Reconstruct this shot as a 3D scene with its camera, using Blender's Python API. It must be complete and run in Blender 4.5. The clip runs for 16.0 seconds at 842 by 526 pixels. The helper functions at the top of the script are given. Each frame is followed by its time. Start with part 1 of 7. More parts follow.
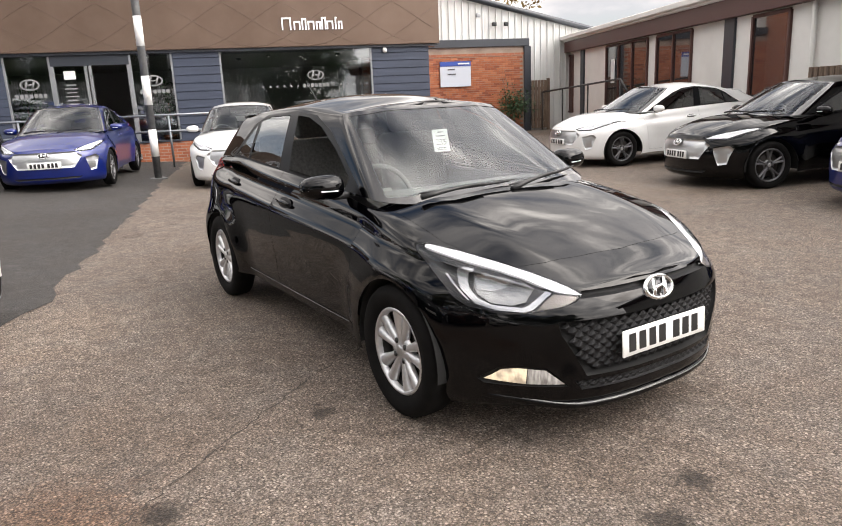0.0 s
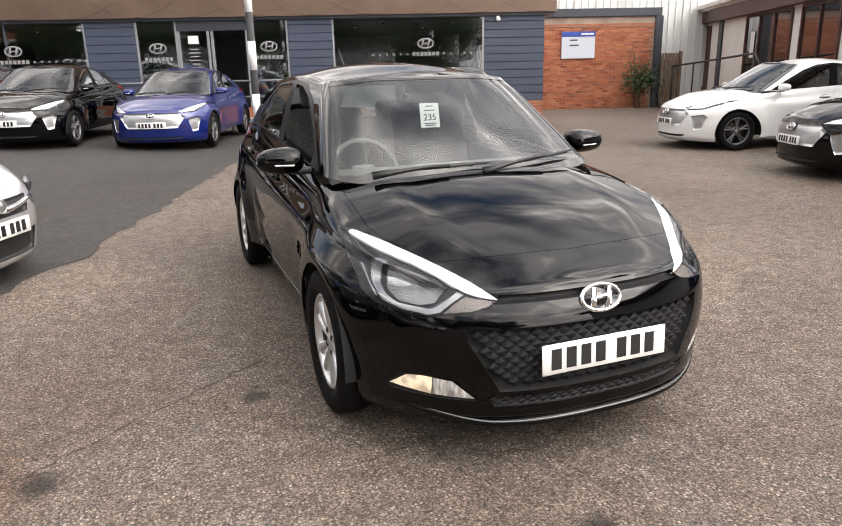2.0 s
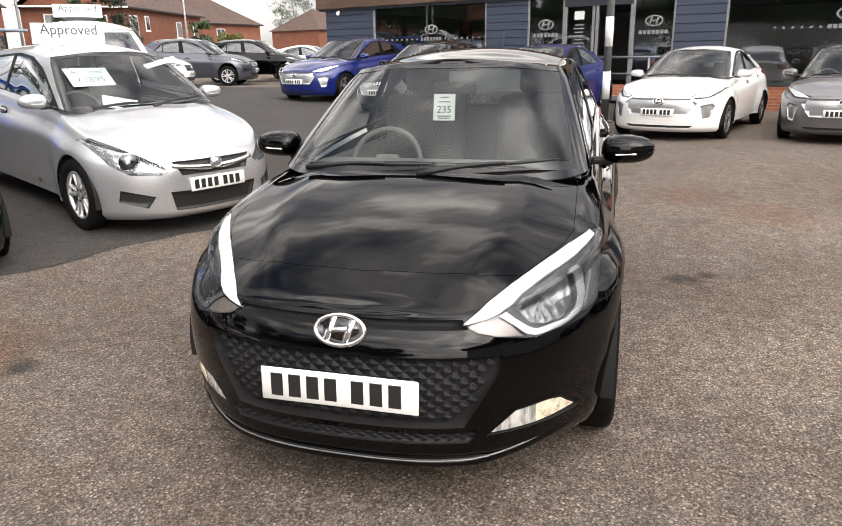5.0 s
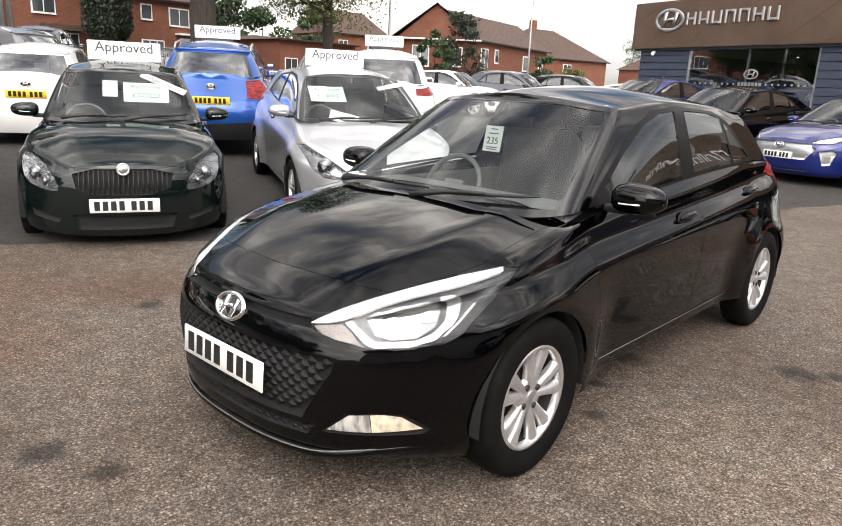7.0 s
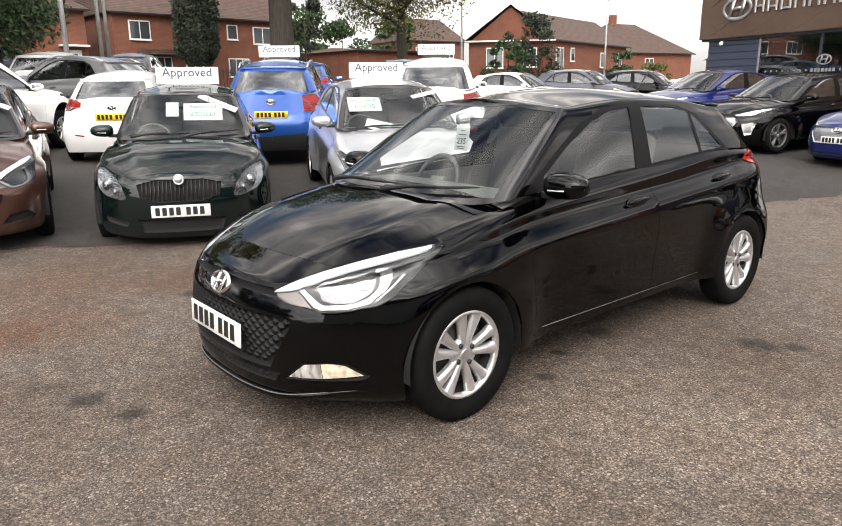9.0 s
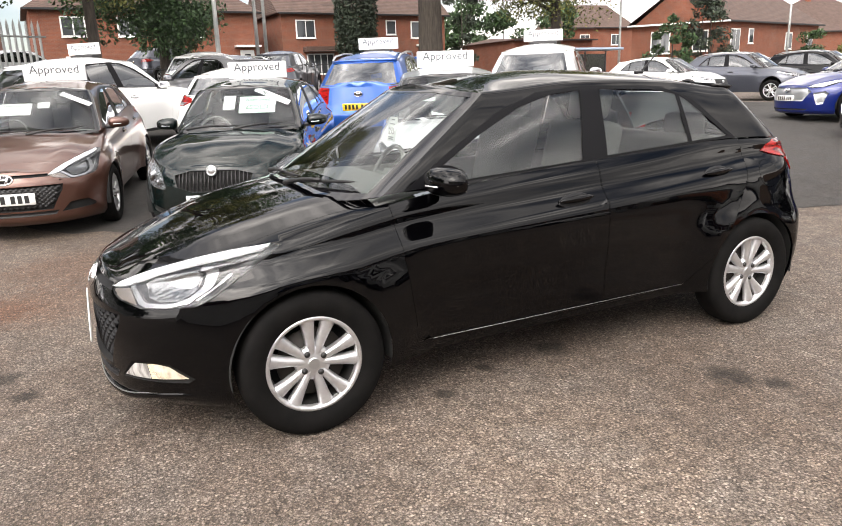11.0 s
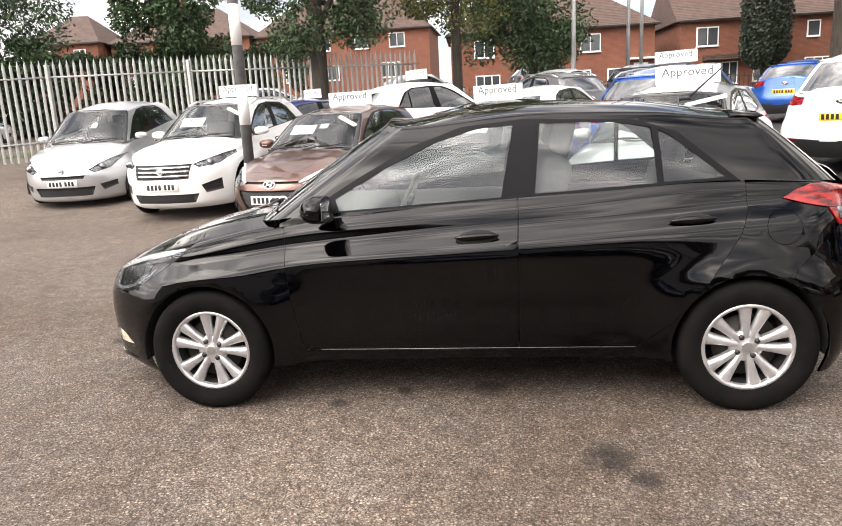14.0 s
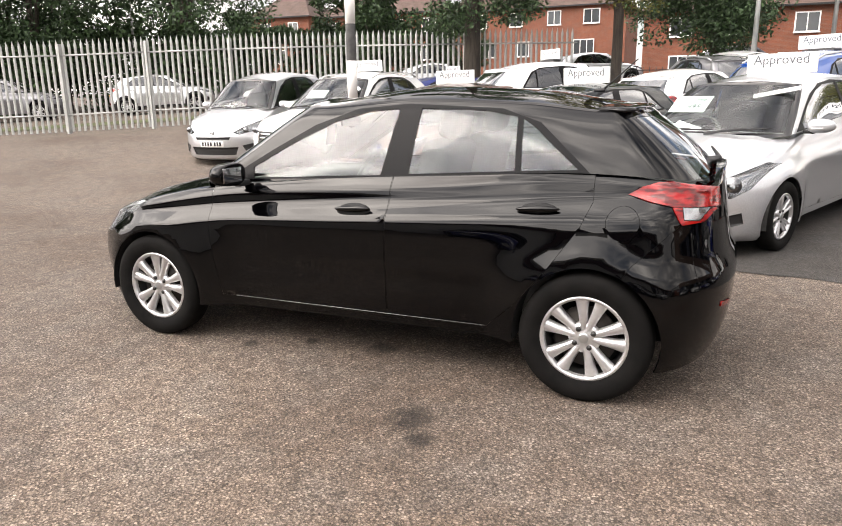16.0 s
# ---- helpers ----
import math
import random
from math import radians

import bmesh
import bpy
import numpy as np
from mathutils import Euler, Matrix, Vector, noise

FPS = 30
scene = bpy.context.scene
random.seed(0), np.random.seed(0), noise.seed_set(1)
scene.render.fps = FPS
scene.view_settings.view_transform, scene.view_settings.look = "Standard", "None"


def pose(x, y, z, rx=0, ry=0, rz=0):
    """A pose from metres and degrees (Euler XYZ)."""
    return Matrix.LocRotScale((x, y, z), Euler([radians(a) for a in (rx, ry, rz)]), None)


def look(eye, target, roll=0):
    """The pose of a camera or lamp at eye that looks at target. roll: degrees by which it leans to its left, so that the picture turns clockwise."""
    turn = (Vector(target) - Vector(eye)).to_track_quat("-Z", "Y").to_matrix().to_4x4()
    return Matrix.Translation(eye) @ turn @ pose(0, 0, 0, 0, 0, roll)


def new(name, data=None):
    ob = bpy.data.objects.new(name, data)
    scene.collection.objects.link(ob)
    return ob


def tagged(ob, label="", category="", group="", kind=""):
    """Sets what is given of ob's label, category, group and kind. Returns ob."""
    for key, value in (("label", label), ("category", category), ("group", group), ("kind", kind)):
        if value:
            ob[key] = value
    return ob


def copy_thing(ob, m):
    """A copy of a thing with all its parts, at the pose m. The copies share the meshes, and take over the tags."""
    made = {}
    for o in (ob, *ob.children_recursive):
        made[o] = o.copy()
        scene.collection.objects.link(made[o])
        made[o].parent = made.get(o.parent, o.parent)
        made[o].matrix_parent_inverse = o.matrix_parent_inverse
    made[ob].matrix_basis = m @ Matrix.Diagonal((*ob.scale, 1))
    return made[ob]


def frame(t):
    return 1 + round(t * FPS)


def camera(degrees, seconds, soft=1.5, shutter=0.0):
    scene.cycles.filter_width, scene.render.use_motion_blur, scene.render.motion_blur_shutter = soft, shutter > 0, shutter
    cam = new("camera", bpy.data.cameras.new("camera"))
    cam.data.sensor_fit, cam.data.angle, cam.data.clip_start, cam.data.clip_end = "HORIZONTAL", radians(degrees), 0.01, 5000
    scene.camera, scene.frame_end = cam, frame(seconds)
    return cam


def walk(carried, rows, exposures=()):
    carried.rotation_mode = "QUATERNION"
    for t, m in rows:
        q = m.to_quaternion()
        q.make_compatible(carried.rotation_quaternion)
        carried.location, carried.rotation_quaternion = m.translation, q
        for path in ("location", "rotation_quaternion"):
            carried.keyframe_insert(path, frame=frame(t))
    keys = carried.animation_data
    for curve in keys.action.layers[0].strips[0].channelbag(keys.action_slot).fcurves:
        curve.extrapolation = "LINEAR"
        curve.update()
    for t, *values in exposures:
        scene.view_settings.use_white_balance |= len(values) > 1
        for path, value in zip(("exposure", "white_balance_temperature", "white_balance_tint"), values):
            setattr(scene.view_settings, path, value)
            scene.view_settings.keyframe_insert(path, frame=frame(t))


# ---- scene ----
cam = camera(63.4, 16.0, soft=1.0)
PATH = [
    (0, (-2.275, -3.816, 1.432), (-1.238, -2.174, 0.955), -2.6),
    (0.5, (-2.214, -3.812, 1.415), (-1.187, -2.176, 0.896), -2.8),
    (1, (-2.024, -3.781, 1.403), (-1.125, -2.065, 0.903), -3.0),
    (1.5, (-1.748, -3.837, 1.397), (-0.905, -2.093, 0.898), -3.0),
    (2, (-1.416, -3.949, 1.406), (-0.721, -2.154, 0.862), -1.3),
    (2.5, (-1.072, -3.959, 1.379), (-0.627, -2.094, 0.809), -0.9),
    (3, (-0.712, -4.008, 1.394), (-0.415, -2.115, 0.821), -2.0),
    (5.5, (1.151, -3.809, 1.437), (0.407, -2.049, 0.849), 0.0),
    (6, (1.531, -3.72, 1.441), (0.571, -2.06, 0.873), 1.5),
    (6.5, (1.814, -3.482, 1.396), (0.717, -1.925, 0.786), 2.5),
    (7, (2.072, -3.315, 1.42), (0.77, -1.884, 0.915), 2.6),
    (7.5, (2.296, -3.224, 1.417), (0.911, -1.87, 0.919), 1.8),
    (8, (2.511, -3.358, 1.438), (1.166, -1.982, 0.892), 1.0),
    (8.5, (2.684, -3.386, 1.463), (1.291, -2.04, 0.962), -0.8),
    (9, (2.863, -3.276, 1.466), (1.384, -2.025, 0.967), -0.5),
    (11.5, (3.48, -1.676, 1.402), (1.667, -0.981, 0.925), -2.0),
    (12, (3.608, -1.342, 1.442), (1.731, -0.813, 0.997), -1.1),
    (12.5, (3.666, -0.93, 1.449), (1.766, -0.518, 0.982), -0.4),
    (13, (3.801, -0.537, 1.451), (1.86, -0.441, 0.98), -1.4),
    (13.5, (3.845, -0.152, 1.409), (1.89, -0.19, 0.988), -1.5),
    (14, (3.918, 0.231, 1.429), (1.984, -0.034, 0.996), -3.0),
    (14.5, (4.017, 0.68, 1.456), (2.102, 0.311, 1.013), -2.4),
    (15, (3.949, 1.036, 1.445), (2.061, 0.59, 0.961), -1.6),
    (15.5, (3.947, 1.451, 1.426), (2.141, 0.745, 0.938), -3.0),
    (16, (3.839, 1.803, 1.416), (2.063, 1.019, 0.936), -0.8),
]
walk(cam, [(t, look(eye, target, roll)) for t, eye, target, roll in PATH], exposures=((0, 0.6, 6900, 13), (3, 0.6, 6900, 13), (6, 0.36, 6900, 12), (9, 0.36, 6900, 12), (11.5, 0.72, 6900, 13), (16, 0.74, 7050, 14)))

# ---- world and sun: bright broken cloud ----
world = bpy.data.worlds.new("sky")
world.use_nodes = True
scene.world = world
SUN_EL, SUN_AZ = radians(38), radians(136)
wn, wl = world.node_tree.nodes, world.node_tree.links
wn.clear()
w_out, w_bg, w_mix = wn.new("ShaderNodeOutputWorld"), wn.new("ShaderNodeBackground"), wn.new("ShaderNodeMix")
w_sky, w_tc, w_map = wn.new("ShaderNodeTexSky"), wn.new("ShaderNodeTexCoord"), wn.new("ShaderNodeMapping")
w_n1, w_r1, w_n2, w_r2 = wn.new("ShaderNodeTexNoise"), wn.new("ShaderNodeValToRGB"), wn.new("ShaderNodeTexNoise"), wn.new("ShaderNodeValToRGB")
w_sky.sky_type, w_sky.sun_disc = "NISHITA", False
w_sky.sun_elevation, w_sky.sun_rotation = SUN_EL, SUN_AZ
w_map.inputs["Scale"].default_value = (1, 1, 2.6)
w_n1.inputs["Scale"].default_value, w_n1.inputs["Detail"].default_value = 2.1, 7
w_n2.inputs["Scale"].default_value, w_n2.inputs["Detail"].default_value = 4.2, 6
w_r1.color_ramp.elements[0].position, w_r1.color_ramp.elements[1].position = 0.31, 0.48
w_r2.color_ramp.elements[0].position, w_r2.color_ramp.elements[1].position = 0.36, 0.74
w_r2.color_ramp.elements[0].color, w_r2.color_ramp.elements[1].color = (6.2, 6.4, 6.9, 1), (27, 26.6, 25.8, 1)
w_r2.color_ramp.elements.new(0.54).color = (10.0, 10.0, 10.1, 1)
w_map.inputs["Location"].default_value = (1.7, 0.4, 0.2)
w_mix.data_type = "RGBA"
wl.new(w_tc.outputs["Generated"], w_map.inputs["Vector"])
for n in (w_n1, w_n2):
    wl.new(w_map.outputs["Vector"], n.inputs["Vector"])
wl.new(w_n1.outputs["Fac"], w_r1.inputs["Fac"])
wl.new(w_n2.outputs["Fac"], w_r2.inputs["Fac"])
wl.new(w_r1.outputs["Color"], w_mix.inputs["Factor"])
wl.new(w_sky.outputs["Color"], w_mix.inputs["A"])
# cloud is brighter towards the veiled sun
w_dot, w_glow, w_mul = wn.new("ShaderNodeVectorMath"), wn.new("ShaderNodeMapRange"), wn.new("ShaderNodeVectorMath")
w_dot.operation, w_mul.operation = "DOT_PRODUCT", "SCALE"
w_dot.inputs[1].default_value = (math.sin(SUN_AZ) * math.cos(SUN_EL), math.cos(SUN_AZ) * math.cos(SUN_EL), math.sin(SUN_EL))
w_glow.inputs["From Min"].default_value, w_glow.inputs["From Max"].default_value = 0.2, 1.0
w_glow.inputs["To Min"].default_value, w_glow.inputs["To Max"].default_value = 0.8, 1.6
wl.new(w_tc.outputs["Generated"], w_dot.inputs[0])
wl.new(w_dot.outputs["Value"], w_glow.inputs["Value"])
wl.new(w_r2.outputs["Color"], w_mul.inputs[0])
# and brighter overhead than at the horizon
w_sep, w_up, w_both = wn.new("ShaderNodeSeparateXYZ"), wn.new("ShaderNodeMapRange"), wn.new("ShaderNodeMath")
w_up.inputs["To Min"].default_value, w_up.inputs["To Max"].default_value = 0.95, 1.4
w_both.operation = "MULTIPLY"
wl.new(w_tc.outputs["Generated"], w_sep.inputs["Vector"])
wl.new(w_sep.outputs["Z"], w_up.inputs["Value"])
wl.new(w_glow.outputs["Result"], w_both.inputs[0])
wl.new(w_up.outputs["Result"], w_both.inputs[1])
wl.new(w_both.outputs["Value"], w_mul.inputs["Scale"])
# the veiled sun's own glow
w_halo, w_sq, w_add = wn.new("ShaderNodeMapRange"), wn.new("ShaderNodeMath"), wn.new("ShaderNodeVectorMath")
w_halo.inputs["From Min"].default_value, w_halo.inputs["From Max"].default_value = 0.0, 1.0
w_halo.inputs["To Max"].default_value = 2.35
w_sq.operation, w_add.operation = "POWER", "ADD"
w_sq.inputs[1].default_value = 4.0
wl.new(w_dot.outputs["Value"], w_halo.inputs["Value"])
wl.new(w_halo.outputs["Result"], w_sq.inputs[0])
wl.new(w_mul.outputs["Vector"], w_add.inputs[0])
wl.new(w_sq.outputs["Value"], w_add.inputs[1])
wl.new(w_add.outputs["Vector"], w_mix.inputs["B"])
wl.new(w_mix.outputs["Result"], w_bg.inputs["Color"])
wl.new(w_bg.outputs["Background"], w_out.inputs["Surface"])
w_bg.inputs["Strength"].default_value = 0.104
sun_data = bpy.data.lights.new("sun", "SUN")
sun_data.energy, sun_data.angle, sun_data.color = 0.7, radians(32), (1, 0.95, 0.88)
sun = new("sun", sun_data)
sun.matrix_world = look((0, 0, 30), (-30 * math.sin(SUN_AZ) * math.cos(SUN_EL), 30 * -math.cos(SUN_AZ) * math.cos(SUN_EL), 30 - 30 * math.sin(SUN_EL)))


# ---- materials ----
class Mat:
    """A node material with a Principled shader and short ways to vary it."""

    def __init__(self, name, color=(0.5, 0.5, 0.5), rough=0.5, metal=0.0, **inputs):
        self.m = bpy.data.materials.new(name)
        self.m.use_nodes = True
        self.n, self.l = self.m.node_tree.nodes, self.m.node_tree.links
        self.p = self.n["Principled BSDF"]
        self.m.diffuse_color = (*color, 1)
        self.set("Base Color", (*color, 1))
        self.set("Roughness", rough)
        self.set("Metallic", metal)
        for key, value in inputs.items():
            self.set(key.replace("_", " "), value)
        self.last = None
        self.bumped = None

    def set(self, key, value):
        self.p.inputs[key].default_value = value

    def coords(self, which="Object"):
        return self.n.new("ShaderNodeTexCoord").outputs[which]

    def noise(self, scale, detail=4.0, rough=0.55, stretch=None, which="Object"):
        t = self.n.new("ShaderNodeTexNoise")
        t.inputs["Scale"].default_value, t.inputs["Detail"].default_value, t.inputs["Roughness"].default_value = scale, detail, rough
        v = self.coords(which)
        if stretch:
            m = self.n.new("ShaderNodeMapping")
            m.inputs["Scale"].default_value = stretch
            self.l.new(v, m.inputs["Vector"])
            v = m.outputs["Vector"]
        self.l.new(v, t.inputs["Vector"])
        return t.outputs["Fac"]

    def ramp(self, fac, stops):
        r = self.n.new("ShaderNodeValToRGB")
        e = r.color_ramp.elements
        while len(e) < len(stops):
            e.new(0.5)
        for i, (pos, col) in enumerate(stops):
            e[i].position = pos
            e[i].color = (*col, 1) if len(col) == 3 else col
        self.l.new(fac, r.inputs["Fac"])
        return r.outputs["Color"]

    def mix(self, fac, a, b, mode="MIX"):
        x = self.n.new("ShaderNodeMix")
        x.data_type, x.blend_type = "RGBA", mode
        for key, v in (("Factor", fac), ("A", a), ("B", b)):
            if isinstance(v, (int, float)):
                x.inputs[key].default_value = v
            elif isinstance(v, tuple):
                x.inputs[key].default_value = (*v, 1) if len(v) == 3 else v
            else:
                self.l.new(v, x.inputs[key])
        return x.outputs["Result"]

    def color(self, socket):
        self.l.new(socket, self.p.inputs["Base Color"])
        return self

    def link(self, socket, key):
        self.l.new(socket, self.p.inputs[key])
        return self

    def bump(self, height, strength=0.3, distance=0.01):
        b = self.n.new("ShaderNodeBump")
        b.inputs["Strength"].default_value, b.inputs["Distance"].default_value = strength, distance
        self.l.new(height, b.inputs["Height"])
        if self.bumped:
            self.l.new(self.bumped, b.inputs["Normal"])
        self.bumped = b.outputs["Normal"]
        self.l.new(self.bumped, self.p.inputs["Normal"])
        return self

    def island(self, a, b, c=None):
        """Colour that varies from piece to piece."""
        g = self.n.new("ShaderNodeObjectInfo")
        return self.ramp(g.outputs["Random"], [(0, a), (1, b)] if c is None else [(0, a), (0.5, b), (1, c)])


def paint(name, color, metal=0.0, rough=0.35, fleck=0.06, ior=1.5):
    m = Mat(name, color, rough, metal, Coat_Weight=1.0, Coat_Roughness=0.02, Coat_IOR=ior, Specular_IOR_Level=0.0 if max(color) < 0.01 else 0.4)
    n = m.noise(90, 2)
    lo, hi = tuple(c * (1 - fleck) for c in color), tuple(min(1, c * (1 + fleck)) for c in color)
    m.color(m.ramp(n, [(0.35, lo), (0.65, hi)]))
    d = m.noise(3.1, 5)
    m.link(m.ramp(d, [(0.3, (0.012,) * 3), (0.75, (0.035,) * 3)]), "Coat Roughness")
    return m.m


BLACK = paint("black_paint", (0.0006, 0.0006, 0.0009), 0.0, 0.3, ior=1.38)
WHITE = paint("white_paint", (0.78, 0.78, 0.77), 0.0, 0.35, 0.01)
SILVER = paint("silver_paint", (0.56, 0.57, 0.59), 0.75, 0.32)
GREY = paint("grey_paint", (0.17, 0.17, 0.18), 0.6, 0.32)
BLUE = paint("deep_blue_paint", (0.002, 0.011, 0.12), 0.25, 0.3)
MIDBLUE = paint("bright_blue_paint", (0.008, 0.075, 0.34), 0.4, 0.3)
BROWN = paint("bronze_brown_paint", (0.1, 0.045, 0.032), 0.6, 0.32)
GREEN = paint("dark_green_paint", (0.0035, 0.0075, 0.0075), 0.1, 0.3)
SLATE = paint("slate_grey_paint", (0.075, 0.08, 0.1), 0.6, 0.32)
RUBBER = Mat("tyre_rubber", (0.008, 0.008, 0.008), 0.8, Specular_IOR_Level=0.12)
RUBBER.color(RUBBER.ramp(RUBBER.noise(14, 5), [(0.3, (0.003, 0.003, 0.003)), (0.85, (0.01, 0.009, 0.0085))])).bump(RUBBER.noise(160, 2), 0.25, 0.002)
RUBBER = RUBBER.m
TRIM = Mat("black_trim", (0.012, 0.012, 0.013), 0.5)
TRIM.bump(TRIM.noise(420, 2), 0.15, 0.001)
TRIM = TRIM.m
GLOSS = Mat("gloss_black", (0.006, 0.006, 0.007), 0.12, Coat_Weight=0.5).m
PILLAR = Mat("black_pillar_film", (0.006, 0.006, 0.007), 0.3, Specular_IOR_Level=0.1).m
WELL = Mat("wheel_well_black", (0.006, 0.006, 0.006), 0.9).m
CHROME = Mat("chrome", (0.82, 0.82, 0.83), 0.08, 1.0).m
MATTSILVER = Mat("satin_silver", (0.55, 0.56, 0.57), 0.3, 0.9).m
ALLOY = Mat("alloy_silver", (0.6, 0.61, 0.62), 0.3, 0.75, Coat_Weight=0.3)
ALLOY.color(ALLOY.ramp(ALLOY.noise(26, 4), [(0.3, (0.55, 0.55, 0.56)), (0.7, (0.68, 0.68, 0.69))]))
ALLOY = ALLOY.m
DARKALLOY = Mat("dark_alloy", (0.035, 0.034, 0.034), 0.5, 0.4).m
BLADEALLOY = Mat("blade_alloy", (0.14, 0.14, 0.145), 0.3, 0.6).m
DISC = Mat("brake_disc", (0.03, 0.025, 0.022), 0.6, 0.4).m
PLATEW = Mat("white_plate", (0.8, 0.8, 0.78), 0.35)
PLATEW = PLATEW.m
PLATEY = Mat("yellow_plate", (0.85, 0.55, 0.03), 0.35).m
INK = Mat("black_ink", (0.012, 0.012, 0.012), 0.5).m
RED = Mat("red_lens", (0.2, 0.004, 0.004), 0.15, Coat_Weight=0.5)
RED.color(RED.ramp(RED.noise(14, 2, stretch=(1, 0.6, 3)), [(0.4, (0.09, 0.002, 0.002)), (0.55, (0.3, 0.007, 0.006))])).bump(RED.noise(60, 1), 0.2, 0.002)
RED = RED.m
LAMPBACK = Mat("lamp_reflector", (0.2, 0.205, 0.212), 0.12, 0.95)
LAMPBACK.bump(LAMPBACK.noise(60, 1, stretch=(1, 0.2, 1)), 0.5, 0.004)
LAMPBACK = LAMPBACK.m
LAMPBRIGHT = Mat("bright_lamp_reflector", (0.42, 0.43, 0.44), 0.14, 0.9)
LAMPBRIGHT.bump(LAMPBRIGHT.noise(45, 1, stretch=(1, 0.2, 1)), 0.5, 0.004)
LAMPBRIGHT = LAMPBRIGHT.m
LAMPDARK = Mat("lamp_dark_bowl", (0.03, 0.031, 0.034), 0.3, 0.4).m
LAMPAMBER = Mat("lamp_indicator_corner", (0.24, 0.215, 0.2), 0.3, 0.4)
LAMPAMBER.bump(LAMPAMBER.noise(150, 1, stretch=(1, 0.3, 1)), 0.8, 0.004)
LAMPAMBER = LAMPAMBER.m
BEZEL = Mat("lamp_bright_bezel", (0.42, 0.43, 0.45), 0.2, 0.85).m
STUD = Mat("grille_black", (0.007, 0.007, 0.008), 0.62, Specular_IOR_Level=0.3).m
# plain satin grey for the thin lines on lip and sills
LIPGREY = Mat("lip_satin_grey", (0.2, 0.2, 0.2), 0.35, 0.5).m
DRL = Mat("white_light_strip", (0.86, 0.87, 0.9), 0.25, Coat_Weight=1.0, Emission_Color=(1, 1, 1, 1), Emission_Strength=0.12).m
AMBERGLOW = Mat("warm_lit_lamp", (0.8, 0.77, 0.7), 0.18, 0.7, Coat_Weight=1.0)
AMBERGLOW.link(AMBERGLOW.ramp(AMBERGLOW.noise(22, 2), [(0.35, (0.3, 0.22, 0.13)), (0.6, (0.95, 0.78, 0.52))]), "Emission Color")
AMBERGLOW.set("Emission Strength", 0.55)
AMBERGLOW.bump(AMBERGLOW.noise(70, 1, stretch=(1, 1, 0.3)), 0.9, 0.006)
AMBERGLOW = AMBERGLOW.m
FOGCLEAR = Mat("clear_fog_lens", (0.55, 0.54, 0.51), 0.2, 0.2, Coat_Weight=1.0)
FOGCLEAR.color(FOGCLEAR.ramp(FOGCLEAR.noise(40, 2, stretch=(1, 1, 0.2)), [(0.4, (0.28, 0.27, 0.26)), (0.6, (0.7, 0.69, 0.66))])).bump(FOGCLEAR.noise(80, 1, stretch=(1, 1, 0.2)), 0.8, 0.005)
FOGCLEAR = FOGCLEAR.m
SEAT = Mat("seat_cloth", (0.022, 0.022, 0.024), 0.9)
SEAT.color(SEAT.ramp(SEAT.noise(55, 4), [(0.3, (0.07, 0.069, 0.068)), (0.7, (0.13, 0.128, 0.125))])).bump(SEAT.noise(300, 2), 0.3, 0.002)
SEAT = SEAT.m
CABIN = Mat("cabin_plastic", (0.16, 0.16, 0.157), 0.6)
CABIN.bump(CABIN.noise(350, 2), 0.2, 0.001)
CABIN = CABIN.m
LINING = Mat("pale_headlining", (0.55, 0.54, 0.51), 0.9).m
PAPER = Mat("white_card", (0.68, 0.7, 0.7), 0.6).m
PALEGREEN = Mat("pale_green_card", (0.62, 0.74, 0.68), 0.6).m
SIGNGREY = Mat("grey_print", (0.07, 0.075, 0.085), 0.6).m


def glass(name, tint, clear, rough=0.0, gain=3.0):
    """Thin window glass: a mirror coat over a tinted see-through sheet."""
    m = bpy.data.materials.new(name)
    m.use_nodes = True
    n, l = m.node_tree.nodes, m.node_tree.links
    n.clear()
    out, mixer, trans, gloss, fres, amp = (n.new("ShaderNode" + k) for k in ("OutputMaterial", "MixShader", "BsdfTransparent", "BsdfGlossy", "Fresnel", "Math"))
    trans.inputs["Color"].default_value = (*[c * clear for c in tint], 1)
    gloss.inputs["Roughness"].default_value = rough
    gloss.inputs["Color"].default_value = (0.95, 0.97, 1, 1)
    fres.inputs["IOR"].default_value = 1.5
    amp.operation, amp.use_clamp = "MULTIPLY", True
    amp.inputs[1].default_value = gain
    l.new(fres.outputs["Fac"], amp.inputs[0])
    l.new(amp.outputs["Value"], mixer.inputs["Fac"])
    l.new(trans.outputs["BSDF"], mixer.inputs[1])
    l.new(gloss.outputs["BSDF"], mixer.inputs[2])
    l.new(mixer.outputs["Shader"], out.inputs["Surface"])
    return m


GLASS = glass("window_glass", (0.9, 0.96, 0.93), 0.9, gain=1.4)
SCREEN = glass("windscreen_glass", (0.9, 0.96, 0.93), 0.9, gain=1.15)
TINT = glass("tinted_glass", (0.9, 0.95, 0.95), 0.22)


# ---- mesh tools ----
def mesh_object(name, bm, material, smooth=True):
    me = bpy.data.meshes.new(name)
    bm.to_mesh(me)
    bm.free()
    for m in material if isinstance(material, (list, tuple)) else [material]:
        me.materials.append(m)
    me.polygons.foreach_set("use_smooth", [smooth] * len(me.polygons))
    return new(name, me)


